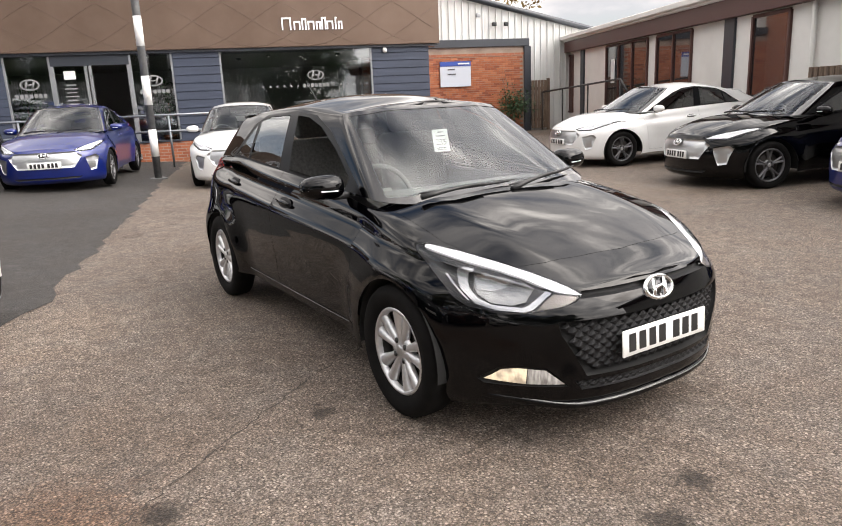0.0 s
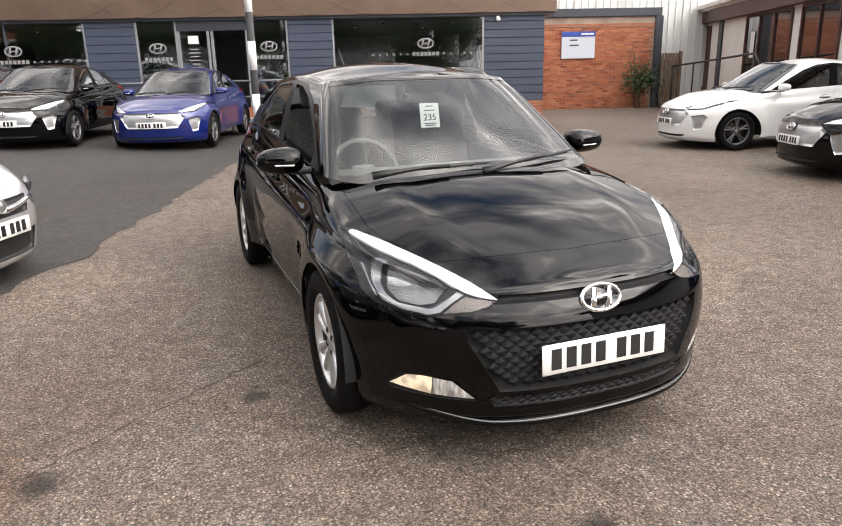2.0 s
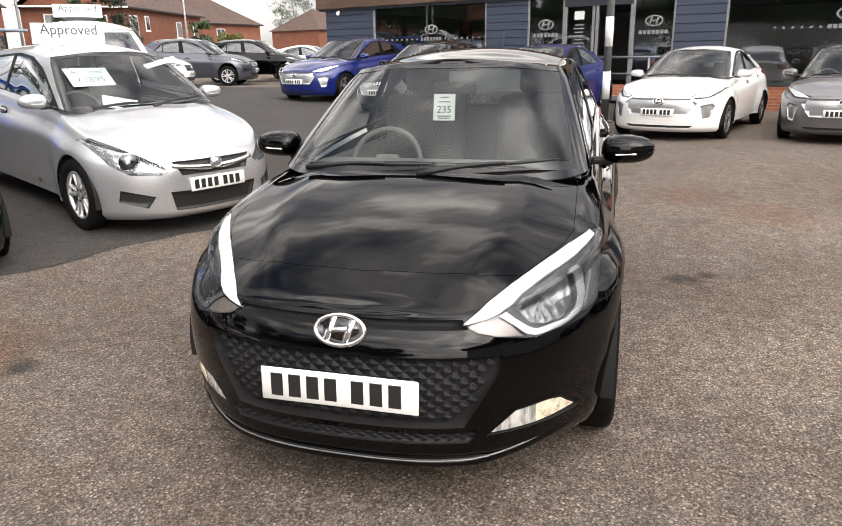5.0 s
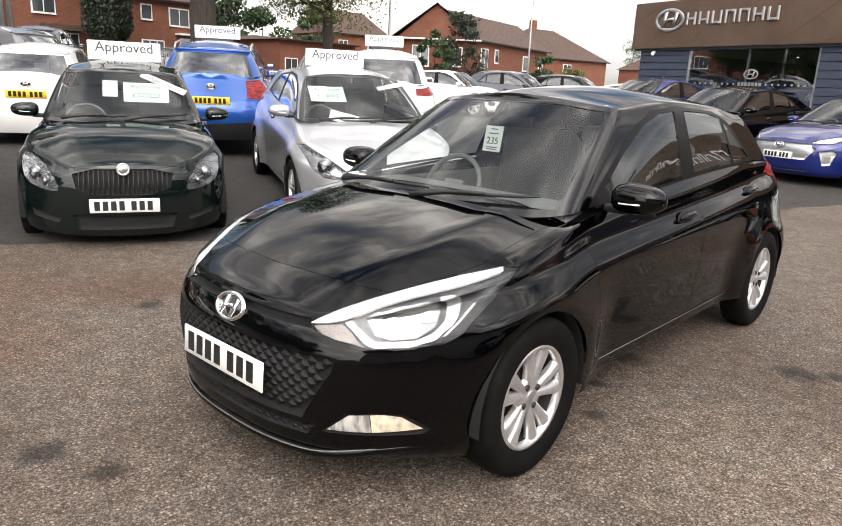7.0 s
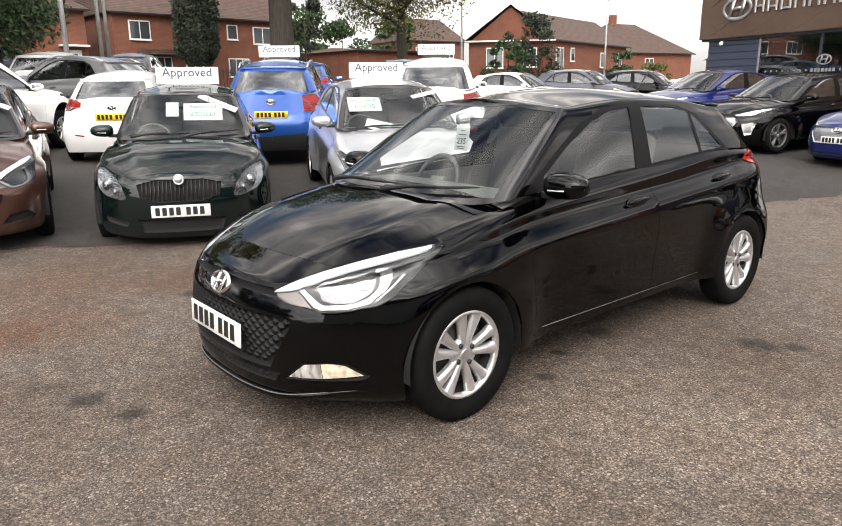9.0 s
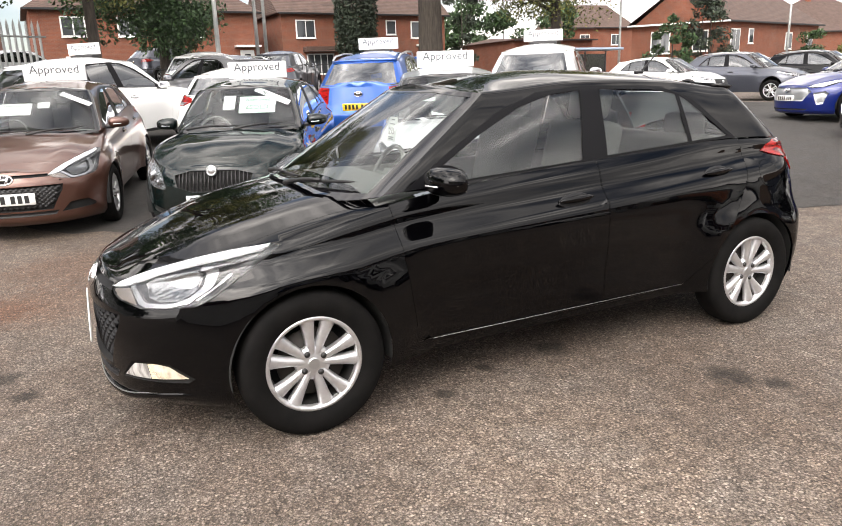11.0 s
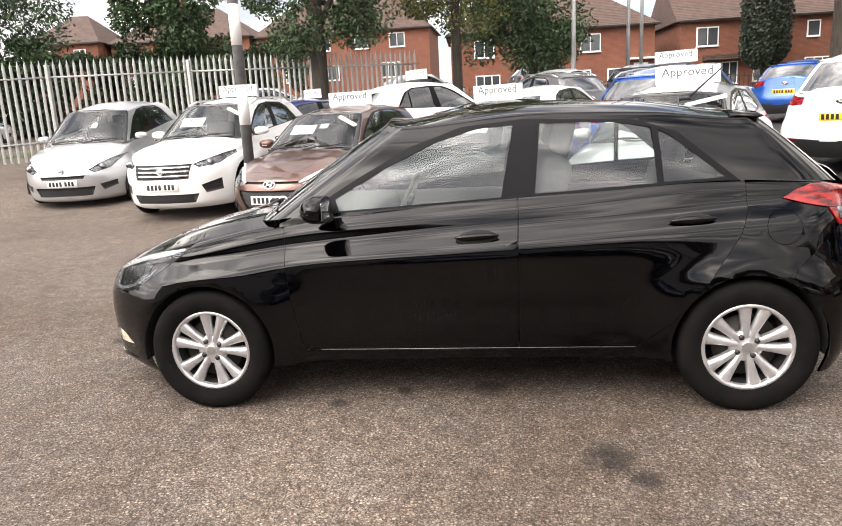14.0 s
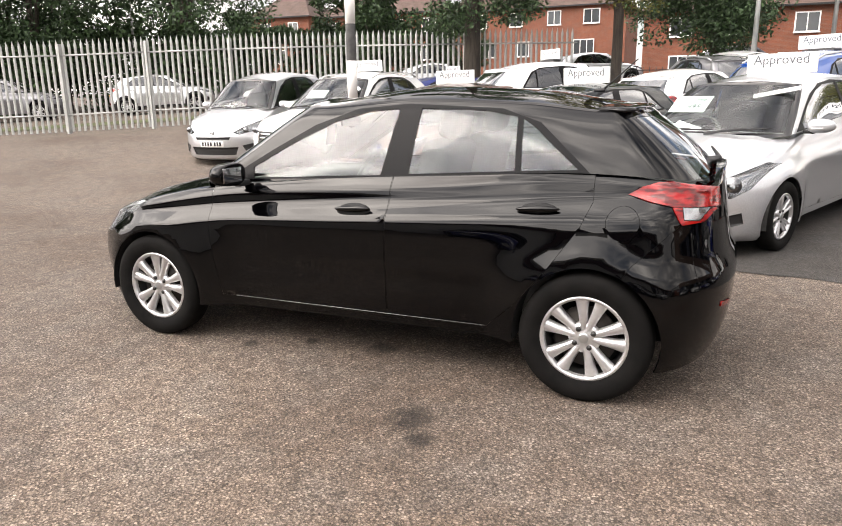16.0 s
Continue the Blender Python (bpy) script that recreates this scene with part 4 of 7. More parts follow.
                if fs:
                    cp("lower_cladding", lift(low, fs, 0.002), TRIM, car)
    extra = face.get("extra_low")
    if extra:
        extra(low, up, car, cp)
    if detail:
        lid = cut(low, circle(1.425, 0.85, 0.0745, 28), "x", lambda c, n: c.x > 0.5)
        cp("fuel_flap", lift(low, lid, 0.0005, 0.012, 0.002), color, car)
        tailskin = cut(low, [(1.66, 0.85), (1.475, 0.67), (1.43, 0.6), (1.3, 0.5), (1.3, 0.05), (2.1, 0.05), (2.1, 0.85)], "x", lambda c, n: c.y > 1.3)
        cp("rear_bumper", lift(low, tailskin, 0, 0.012, 0.0015), color, car)
    cp("body", low, color, car)
    cp("bonnet", bonnet, color, car)
    cp("upper_body", up, color, car)
    # roof spoiler lip
    b = bmesh.new()
    prev = None
    for k in range(13):
        x = -0.52 + 1.04 * k / 12
        e = 1 - abs(x / 0.52) ** 4
        y0 = 1.375 - 0.05 * (1 - e)
        row = [b.verts.new(p) for p in ((x, y0 - 0.08, 1.345 + 0.016 * e), (x, y0 + 0.05, 1.338 + 0.014 * e), (x, y0 + 0.075, 1.33 + 0.008 * e), (x, y0 + 0.04, 1.318), (x, y0 - 0.05, 1.318))]
        if prev:
            for i in range(5):
                b.faces.new((prev[i], row[i], row[(i + 1) % 5], prev[(i + 1) % 5]))
        else:
            b.faces.new(row)
        prev = row
    b.faces.new(prev[::-1])
    bmesh.ops.recalc_face_normals(b, faces=b.faces[:])
    if face.get("spoiler", True):
        cp("roof_spoiler", b, color, car)
    # mirrors, wipers, badges, plates
    for g in (-1, 1):
        side_mirror(car, here((g * 0.855, -0.66, 1.005)), g, face.get("mirror", color), 0.88)
    for x0, x1, t0, t1 in ((-0.52, 0.06, 0.06, 0.085), (0.0, 0.58, 0.04, 0.13)):
        blade, arm = [], []
        for k in range(9):
            u = k / 8
            x, t = x0 + (x1 - x0) * u, t0 + (t1 - t0) * u
            y = -1.12 + 0.7 * t + 0.26 * (1 - max(0.0, 1 - (abs(x) / 0.765) ** 3) ** 0.5)
            blade.append((x, y - 0.012, 0.925 + 0.43 * t + 0.022))
            if k < 6:
                arm.append((x, y - 0.035 + 0.02 * u, 0.93 + 0.43 * t + 0.025 * math.sin(math.pi * u)))
        w = cp("wiper", tube(blade, [0.004] + [0.008] * 7 + [0.003], 6), TRIM, car)
        cp("wiper_arm", tube(arm, [0.016, 0.013, 0.011, 0.01, 0.009, 0.008], 6), TRIM, w)
    if plates[0]:
        number_plate(car, here(face.get("plate", (0, -2.092, 0.437))), pose(0, 0, 0, -3), PLATEW)
    if plates[1]:
        number_plate(car, here((0, 1.892, face.get("rear_plate", 0.76))), pose(0, 0, 0, 4, 0, 180), PLATEY)
    by = face.get("badge", (0, -2.05, 0.622))
    if face.get("disc"):
        d = lathe([(0.0, 0.008), (0.034, 0.008), (0.036, 0.004), (0.04, 0.01), (0.047, 0.01), (0.05, 0.0), (0.05, -0.02)], 28, "Z")
        bmesh.ops.transform(d, matrix=pose(0, 0, 0, 80), verts=d.verts)
        o = part("badge", d, MATTSILVER, car, "round silver badge")
        o.matrix_basis = Matrix.Translation(here(by)) @ Matrix.Translation((0, -0.012, 0))
    elif by:
        badge(car, here(by), pose(0, 0, 0, -24), 0.088)
    if not detail:
        badge(car, here((0, 1.872, 0.9)), pose(0, 0, 0, 8, 0, 180), 0.07)
    # cabin
    cp("cabin_floor", box((1.4, 2.9, 0.04), (0, 0.3, 0.32), 0.0), WELL, car)
    for g in (-1, 1):
        cp("door_card", box((0.05, 2.3, 0.58), (g * 0.63, 0.22, 0.63), 0.02), CABIN, car)
    seats = [(-0.36, 0.12, 0.55), (0.36, 0.12, 0.55)]
    for p in seats:
        seat(car, here(p))
    cp("rear_bench", box((1.2, 0.16, 0.55), (0, 1.12, 0.8), 0.06, pose(0, 0, 0, -16), seg=3), SEAT, car)
    for x in (-0.36, 0.36):
        cp("rear_headrest", box((0.26, 0.09, 0.14), (x, 1.2, 1.12), 0.04, seg=2), SEAT, car)
    cp("parcel_shelf", box((1.2, 0.4, 0.03), (0, 1.5, 1.0), 0.01), CABIN, car)
    d = box((1.36, 0.42, 0.2), (0, -0.72, 0.83), 0.07, seg=3)
    cp("dashboard", d, CABIN, car)
    w = bmesh.new()
    ring = [(0.185 * math.cos(2 * math.pi * k / 28), 0, 0.185 * math.sin(2 * math.pi * k / 28)) for k in range(29)]
    tube(ring, 0.014, 8, w)
    box((0.34, 0.03, 0.05), (0, 0.01, 0), 0.015, bm=w)
    box((0.13, 0.04, 0.12), (0, 0.012, -0.01), 0.03, bm=w)
    o = part("steering_wheel", w, CABIN, car)
    o.matrix_basis = Matrix.Translation(here((-0.36, -0.42, 0.88))) @ pose(0, 0, 0, -24)
    cp("rear_view_mirror", box((0.22, 0.03, 0.06), (0, -0.36, 1.26), 0.02), TRIM, car)
    # wheels
    r = wheels["radius"]
    for yw in (-1.285, 1.285):
        for g in (-1, 1):
            p = here((g * 0.795, yw, 0.3))
            wheel(car, (p.x, p.y, r - 0.003), g, r, wheels["rim"], wheels["width"], wheels["spokes"], wheels["metal"], wheels["style"])
    if rails:
        for g in (-1, 1):
            cp("roof_rail", tube([(g * 0.53, -0.2, 1.37), (g * 0.535, 0.0, 1.42), (g * 0.54, 0.5, 1.43), (g * 0.535, 1.1, 1.4), (g * 0.53, 1.3, 1.345)], 0.014, 8), MATTSILVER, car)
    return car


CLEARGLASS = glass("lamp_lens_glass", (1, 1, 1), 0.97, gain=0.9)

# ---- the black hatchback that the camera goes round ----
GRILLE = [(-0.495, 0.552), (0.495, 0.552), (0.487, 0.5), (0.385, 0.318), (-0.385, 0.318), (-0.487, 0.5)]
FACE_BLACK = dict(
    lamp=LAMP_A, lamp_back=LAMPDARK,
    strips=[("light_strip", [(0.372, 0.645), (0.435, 0.694), (0.493, 0.727), (0.572, 0.764), (0.65, 0.796), (0.722, 0.818), (0.742, 0.808), (0.682, 0.775), (0.592, 0.739), (0.533, 0.71), (0.504, 0.688), (0.477, 0.668), (0.43, 0.654)], DRL, 0.005),
            ("lamp_bezel", [(0.48, 0.66), (0.521, 0.634), (0.561, 0.603), (0.591, 0.595), (0.665, 0.6), (0.716, 0.62), (0.726, 0.667), (0.71, 0.739), (0.69, 0.752), (0.665, 0.745), (0.686, 0.725), (0.702, 0.67), (0.698, 0.64), (0.673, 0.62), (0.59, 0.611), (0.567, 0.62), (0.526, 0.648), (0.496, 0.668)], BEZEL, 0.008),
            ("lamp_reflector", [(0.527, 0.678), (0.559, 0.705), (0.647, 0.735), (0.678, 0.716), (0.69, 0.66), (0.672, 0.63), (0.617, 0.622), (0.571, 0.634)], LAMPBACK, 0.02),
            ("lamp_reflector", [(0.578, 0.7), (0.647, 0.73), (0.674, 0.712), (0.682, 0.672), (0.64, 0.668), (0.6, 0.68)], LAMPBRIGHT, 0.016),
            ("lamp_fin", [(0.725, 0.63), (0.731, 0.63), (0.742, 0.72), (0.736, 0.72)], BEZEL, 0.008),
            ("indicator_lens", [(0.39, 0.642), (0.475, 0.656), (0.515, 0.632), (0.552, 0.6), (0.47, 0.611), (0.413, 0.625)], LAMPAMBER, 0.01)],
    front=[("upper_slot", [(-0.37, 0.657), (0.37, 0.657), (0.39, 0.63), (-0.39, 0.63)], STUD, 0.03, False),
           ("grille_backing", GRILLE, WELL, 0.035, False),
           ("lower_mesh", [(-0.43, 0.3), (0.43, 0.3), (0.4, 0.26), (-0.4, 0.26)], TRIM, 0.02, False),
           ("fog_recess", [(0.45, 0.281), (0.53, 0.363), (0.6, 0.371), (0.67, 0.368), (0.725, 0.31), (0.705, 0.29)], WELL, 0.02, True)],
    rear=[("tail_light", [(1.432, 0.97), (1.49, 1.006), (1.56, 1.026), (1.65, 1.026), (1.75, 1.008), (1.82, 0.985), (1.86, 0.93), (1.8, 0.905), (1.77, 0.915), (1.62, 0.925), (1.52, 0.945)], RED, "x"),
          ("tail_light", [(1.622, 0.923), (1.66, 0.925), (1.67, 0.87), (1.73, 0.862), (1.775, 0.912), (1.8, 0.903), (1.75, 0.855), (1.665, 0.848)], RED, "x"),
          ("reversing_lens", [(1.662, 0.922), (1.772, 0.913), (1.73, 0.864), (1.672, 0.872)], BEZEL, "x"),
          ("rear_reflector", [(0.46, 0.45), (0.6, 0.468), (0.6, 0.49), (0.46, 0.472)], RED, "y")])


def nose_y(x, z):
    """How far forward the base car's front lies at x and height z."""
    w = HATCH["width"] * table(HATCH["side"])(z)
    d, p, q = HATCH["front"]
    return table(HATCH["nose"])(z) + d * (1 - max(0.0, 1 - min(1, abs(x) / w) ** p) ** (1 / q))


def stud_net(poly, step_x, step_z, high, back):
    """A grille of raised diamonds, one joined net."""
    b, seen = bmesh.new(), {}

    def v(x, z):
        key = (round(x, 4), round(z, 4))
        if key not in seen:
            seen[key] = b.verts.new((x, nose_y(x, z) + back, z))
        return seen[key]
    lo, hi = min(p[1] for p in poly), max(p[1] for p in poly)
    r = 0
    z = lo + step_z / 2
    while z < hi:
        for k in range(-14, 15):
            x = (k + 0.5 * (r % 2)) * step_x
            if all(inside((x + dx, z + dz), poly) for dx, dz in ((step_x * 0.45, 0), (-step_x * 0.45, 0), (0, step_z * 0.8), (0, -step_z * 0.8))):
                a, c, d, e = v(x - step_x / 2, z), v(x, z - step_z), v(x + step_x / 2, z), v(x, z + step_z)
                f = [b.verts.new((px * 0.62 + x * 0.38, nose_y(x, z) + back - high * 0.5, pz * 0.62 + z * 0.38)) for px, pz in ((x - step_x / 2, z), (x, z - step_z), (x + step_x / 2, z), (x, z + step_z))]
                m = b.verts.new((x, nose_y(x, z) + back - high, z + step_z * 0.25))
                o = [a, c, d, e]
                for i in range(4):
                    b.faces.new((o[i], o[(i + 1) % 4], f[(i + 1) % 4], f[i]))
                    b.faces.new((f[i], f[(i + 1) % 4], m))
        z += step_z
        r += 1
    bmesh.ops.recalc_face_normals(b, faces=b.faces[:])
    return b


def recolor(car, old, fresh):
    for o in car.children_recursive:
        if o.type == "MESH":
            for slot in o.material_slots:
                if slot.material == old:
                    slot.link = "OBJECT"
                    slot.material = fresh
    return car


def roof_sign(car_m, at, group="dealer signs on car roofs"):
    """A white roof board that says Approved, on a black magnetic foot."""
    t = thing("roof_sign", "white plastic roof sign board reading Approved on a black foot", "sign", group, m=car_m @ Matrix.Translation(at))
    part("foot", box((0.5, 0.2, 0.05), (0, 0, 0.02), 0.02), TRIM, t)
    part("foot", box((0.36, 0.12, 0.03), (0, 0, 0.045), 0.012), TRIM, t)
    part("board", box((0.72, 0.03, 0.2), (0, 0, 0.155), 0.006, seg=1), PAPER, t, smooth=False)
    for g in (-1, 1):
        w = part("word", writing("Approved", 0.142, 0.001), SIGNGREY, t, smooth=False)
        w.matrix_basis = pose(0, g * 0.0165, 0.19, 0, 0, 0 if g < 0 else 180)
        part("bar", box((0.3, 0.002, 0.025), (0.16, g * 0.016, 0.095)), Mat_PALE, t, smooth=False)
    return t


Mat_PALE = Mat("faint_grey_print", (0.55, 0.56, 0.57), 0.6).m


def screen_card(car, warp, x, t, w, h, lines, material, name="price_card", lean=0.0):
    """A printed card behind the windscreen."""
    a, c = warp(Vector((x, -1.1 + 0.66 * t, 0.925 + 0.43 * t))), warp(Vector((x, -1.1 + 0.66 * (t + 0.1), 0.925 + 0.43 * (t + 0.1))))
    ang = math.degrees(math.atan2(c.z - a.z, c.y - a.y))
    card = tagged(part(name, box((w, 0.003, h), (0, 0, 0)), material, car, "printed card behind the windscreen", smooth=False))
    card.matrix_basis = Matrix.Translation(a) @ pose(0, 0, 0, ang - 90) @ pose(0, 0, 0, 0, lean, 0)
    for text, size, z in lines:
        if not text:
            for k in range(5):
                part("bar", box((w * 0.09, 0.002, size * 0.7), (w * (-0.3 + 0.15 * k), -0.0025, z)), Mat_PALE, card, smooth=False)
            continue
        o = part("print", writing(text, size, 0.0006), SIGNGREY, card, smooth=False)
        o.matrix_basis = pose(0, -0.0025, z)
    return card


# ---- ground ----
def ground_z(x, y):
    """The yard is level where the black car stands and climbs gently on the dark side and towards the fence."""
    u = (x + 2.5) * -0.93 + (y - 1) * 0.37
    rise = 0.05 * (math.sqrt(u * u + 0.6) + u) / 2 * smooth01((u + 1) / 2) if u < 60 else 3.0
    a = smooth01((y - 6) / 8)
    rise = rise * (1 - a) + min(rise, 0.42) * a
    return rise + 0.45 * smooth01((-0.6 * x - 0.8 * y - 9) / 8)


def axis_steps(lo, hi, step):
    out = [lo * 14, lo * 4]
    v = lo
    while v < hi:
        out.append(v)
        v += step
    return out + [hi, hi * 4, hi * 14]


def stones(m, base, pale, dark, scale, patches=(), rust=(), worn=()):
    """Worn asphalt: fine grit, larger pale chippings, wide patches and named oil stains."""
    def vor(sc):
        v = m.n.new("ShaderNodeTexVoronoi")
        v.inputs["Scale"].default_value = sc
        m.l.new(m.coords(), v.inputs["Vector"])
        return v
    fine, chips = vor(scale * 2.3), vor(scale)
    c = m.ramp(fine.outputs["Color"], [(0.05, dark), (0.5, base), (0.95, pale)])
    c = m.mix(1.0, c, m.ramp(fine.outputs["Distance"], [(0.1, (1.1, 1.1, 1.1)), (0.7, (0.5, 0.48, 0.46))]), "MULTIPLY")
    sep = m.n.new("ShaderNodeSeparateColor")
    m.l.new(chips.outputs["Color"], sep.inputs["Color"])
    body = m.ramp(chips.outputs["Distance"], [(0.28, (1, 1, 1)), (0.42, (0, 0, 0))])
    some = m.ramp(sep.outputs["Red"], [(0.45, (0, 0, 0)), (0.52, (1, 1, 1))])
    few = m.mix(1.0, body, some, "MULTIPLY")
    chip = m.ramp(sep.outputs["Green"], [(0.0, tuple(x * 0.6 for x in base)), (0.5, tuple(x * 0.75 for x in pale)), (1.0, tuple(x * 1.15 for x in pale))])
    c = m.mix(few, c, chip)
    c = m.mix(1.0, c, m.ramp(m.noise(0.35, 6), [(0.3, (0.7, 0.61, 0.53)), (0.5, (1, 0.98, 0.96)), (0.72, (1.18, 1.15, 1.12))]), "MULTIPLY")
    c = m.mix(0.6, c, m.ramp(m.noise(1.6, 5), [(0.28, (0.5, 0.46, 0.43)), (0.42, (1, 1, 1))]), "MULTIPLY")
    c = m.mix(0.7, c, m.ramp(m.noise(9, 5), [(0.3, (0.6, 0.57, 0.54)), (0.7, (1.32, 1.32, 1.32))]), "MULTIPLY")
    c = m.mix(0.5, c, m.ramp(m.noise(2.4, 6, 0.65), [(0.38, (1.0, 1.0, 1.0)), (0.55, (1.02, 0.92, 0.83)), (0.72, (0.92, 0.8, 0.7))]), "MULTIPLY")
    c = m.mix(0.75, c, m.ramp(m.noise(26, 3), [(0.28, (0.45, 0.4, 0.36)), (0.4, (1, 1, 1))]), "MULTIPLY")
    wob = m.noise(13, 5, 0.7)
    # the third list only multiplies the colour up, to paler patches
    for x, y, r, col in [(*p, (0.16, 0.14, 0.12)) for p in patches] + [(*p, (0.88, 0.68, 0.56)) for p in rust] + [(*p, (1.32, 1.32, 1.3)) for p in worn]:
        d = m.n.new("ShaderNodeVectorMath")
        d.operation = "DISTANCE"
        m.l.new(m.coords(), d.inputs[0])
        d.inputs[1].default_value = (x, y, ground_z(x, y))
        a = m.n.new("ShaderNodeMath")
        a.operation = "MULTIPLY_ADD"
        m.l.new(wob, a.inputs[0])
        a.inputs[1].default_value = -2.2 * r
        m.l.new(d.outputs["Value"], a.inputs[2])
        k = m.n.new("ShaderNodeMapRange")
        k.inputs["From Min"].default_value, k.inputs["From Max"].default_value = -0.6 * r, 0.15 * r
        k.inputs["To Min"].default_value, k.inputs["To Max"].default_value = 0.85, 0.0
        m.l.new(a.outputs["Value"], k.inputs["Value"])
        c = m.mix(k.outputs["Result"], c, m.mix(1.0, c, col, "MULTIPLY"))
    m.color(c)
    m.bump(fine.outputs["Distance"], 0.8, 0.004)
    m.bump(few, 0.8, 0.005)
    m.bump(m.noise(scale * 0.4, 4), 0.3, 0.006)
    m.link(m.ramp(m.noise(scale, 2), [(0.3, (0.75,) * 3), (0.7, (0.95,) * 3)]), "Roughness")
    return m.m


STAINS = [(-0.53, -2.55, 0.09), (-0.23, -2.43, 0.07), (1.28, 0.62, 0.11), (1.45, 0.73, 0.07), (-1.12, -1.05, 0.06), (0.76, -0.66, 0.06), (0.6, -0.34, 0.05), (-1.93, -1.44, 0.08), (0.55, 0.1, 0.09)]
RUST = [(-1.9, -2.4, 0.5), (-2.4, -1.4, 0.45), (-1.82, -2.7, 0.3), (-2.9, -2.2, 0.6), (2.2, 2.7, 0.45), (1.6, 3.4, 0.5), (3.4, 3.2, 0.5)]
# patches where the asphalt colour is about a third brighter
PALER = [(2.7, 0.2, 1.1), (2.3, 2.2, 1.0), (1.5, -0.6, 0.6), (3.0, 4.5, 1.3), (5.5, 2.5, 1.4), (-2.2, 1.2, 0.7)]
GRAVEL = stones(Mat("worn_gravelly_asphalt", (0.2, 0.18, 0.16), 0.9), (0.14, 0.118, 0.102), (0.3, 0.262, 0.232), (0.034, 0.027, 0.022), 62, STAINS, RUST, PALER)
SEALED = stones(Mat("dark_asphalt", (0.05, 0.05, 0.052), 0.85), (0.044, 0.043, 0.043), (0.085, 0.083, 0.08), (0.02, 0.0195, 0.02), 70)
b = bmesh.new()
xs, ys = axis_steps(-60, 30, 1.0), axis_steps(-45, 60, 1.0)
g = [[b.verts.new((x, y, ground_z(x, y))) for y in ys] for x in xs]
for i in range(len(xs) - 1):
    for j in range(len(ys) - 1):
        b.faces.new((g[i][j], g[i + 1][j], g[i + 1][j + 1], g[i][j + 1]))
single("ground", b, GRAVEL, "worn pale brown asphalt yard with loose grit", "ground", kind="structure", smooth=True)

# the darker resurfaced part of the yard
EDGE = [(2.4, 15.0), (1.5, 12.4), (0.8, 10.6), (-0.3, 7.1), (-1.0, 5.1), (-2.04, 2.0), (-2.8, 0.56), (-3.2, -0.24), (-4.0, -1.6), (-4.5, -2.35), (-6.5, -3.5), (-10, -4.5), (-18, -6), (-34, -9)]
b = bmesh.new()
rnd = random.Random(4)
pts = []
for p, q in zip(EDGE, EDGE[1:]):
    k = max(2, int(math.hypot(q[0] - p[0], q[1] - p[1]) / 0.22))
    for i in range(k):
        t = i / k
        pts.append((p[0] + (q[0] - p[0]) * t + rnd.uniform(-0.06, 0.06), p[1] + (q[1] - p[1]) * t + rnd.uniform(-0.05, 0.05)))
prev = None
for x, y in pts:
    row = []
    for k in range(57):
        u = (k / 56) ** 1.2
        xx, yy = x + (-46 - x) * u, y + 0.55 * (y + 4) * u
        row.append(b.verts.new((xx, yy, ground_z(xx, yy) + 0.006)))
    if prev:
        for k in range(56):
            b.faces.new((prev[k], prev[k + 1], row[k + 1], row[k]))
    prev = row
bmesh.ops.recalc_face_normals(b, faces=b.faces[:])
if sum(f.normal.z for f in b.faces) < 0:
    bmesh.ops.reverse_faces(b, faces=b.faces[:])
single("road", b, SEALED, "dark resurfaced asphalt with a ragged edge", "asphalt", kind="structure", smooth=True)


# a long wandering crack
CRACK = [(-2.6, -1.72), (-2.3, -1.56), (-2.04, -1.40), (-1.96, -1.34), (-1.81, -1.22), (-1.55, -1.03), (-1.31, -0.86), (-1.07, -0.69), (-0.89, -0.56), (-0.72, -0.49), (-0.59, -0.41), (-0.4, -0.33)]
b = bmesh.new()
rnd = random.Random(9)
prev = None
for p, q in zip(CRACK, CRACK[1:]):
    d = Vector((q[0] - p[0], q[1] - p[1]))
    side = Vector((-d.y, d.x)).normalized()
    for k in range(6):
        c = Vector(p) + d * k / 6 + side * rnd.uniform(-0.014, 0.014)
        w = rnd.uniform(0.0015, 0.0055)
        row = [b.verts.new((*(c + side * e), ground_z(*c) + 0.004)) for e in (-w, w)]
        if prev:
            b.faces.new((prev[0], row[0], row[1], prev[1]))
        prev = row
bmesh.ops.recalc_face_normals(b, faces=b.faces[:])
if b.faces[:][0].normal.z < 0:
    bmesh.ops.reverse_faces(b, faces=b.faces[:])
CRACKDARK = Mat("crack_dirt", (0.06, 0.05, 0.042), 0.95)
CRACKDARK.color(CRACKDARK.ramp(CRACKDARK.noise(30, 4), [(0.35, (0.016, 0.014, 0.012)), (0.7, (0.07, 0.058, 0.048))]))
single("crack", b, CRACKDARK.m, "long wandering crack across the worn asphalt", "crack", kind="structure")


# ---- showroom: s runs along its front from the right-hand end (negative to the left), d outwards ----
FRONT = Matrix.Translation((8.6, 12.53, 0)) @ pose(0, 0, 0, 0, 0, -17)
NAVY = Mat("navy_cladding", (0.035, 0.045, 0.075), 0.55)
NAVY.color(NAVY.ramp(NAVY.noise(5, 5, stretch=(0.2, 1, 3)), [(0.3, (0.028, 0.037, 0.062)), (0.7, (0.043, 0.055, 0.088))]))
NAVY = NAVY.m
BRONZE = Mat("bronze_fascia", (0.13, 0.085, 0.06), 0.42, 0.45)
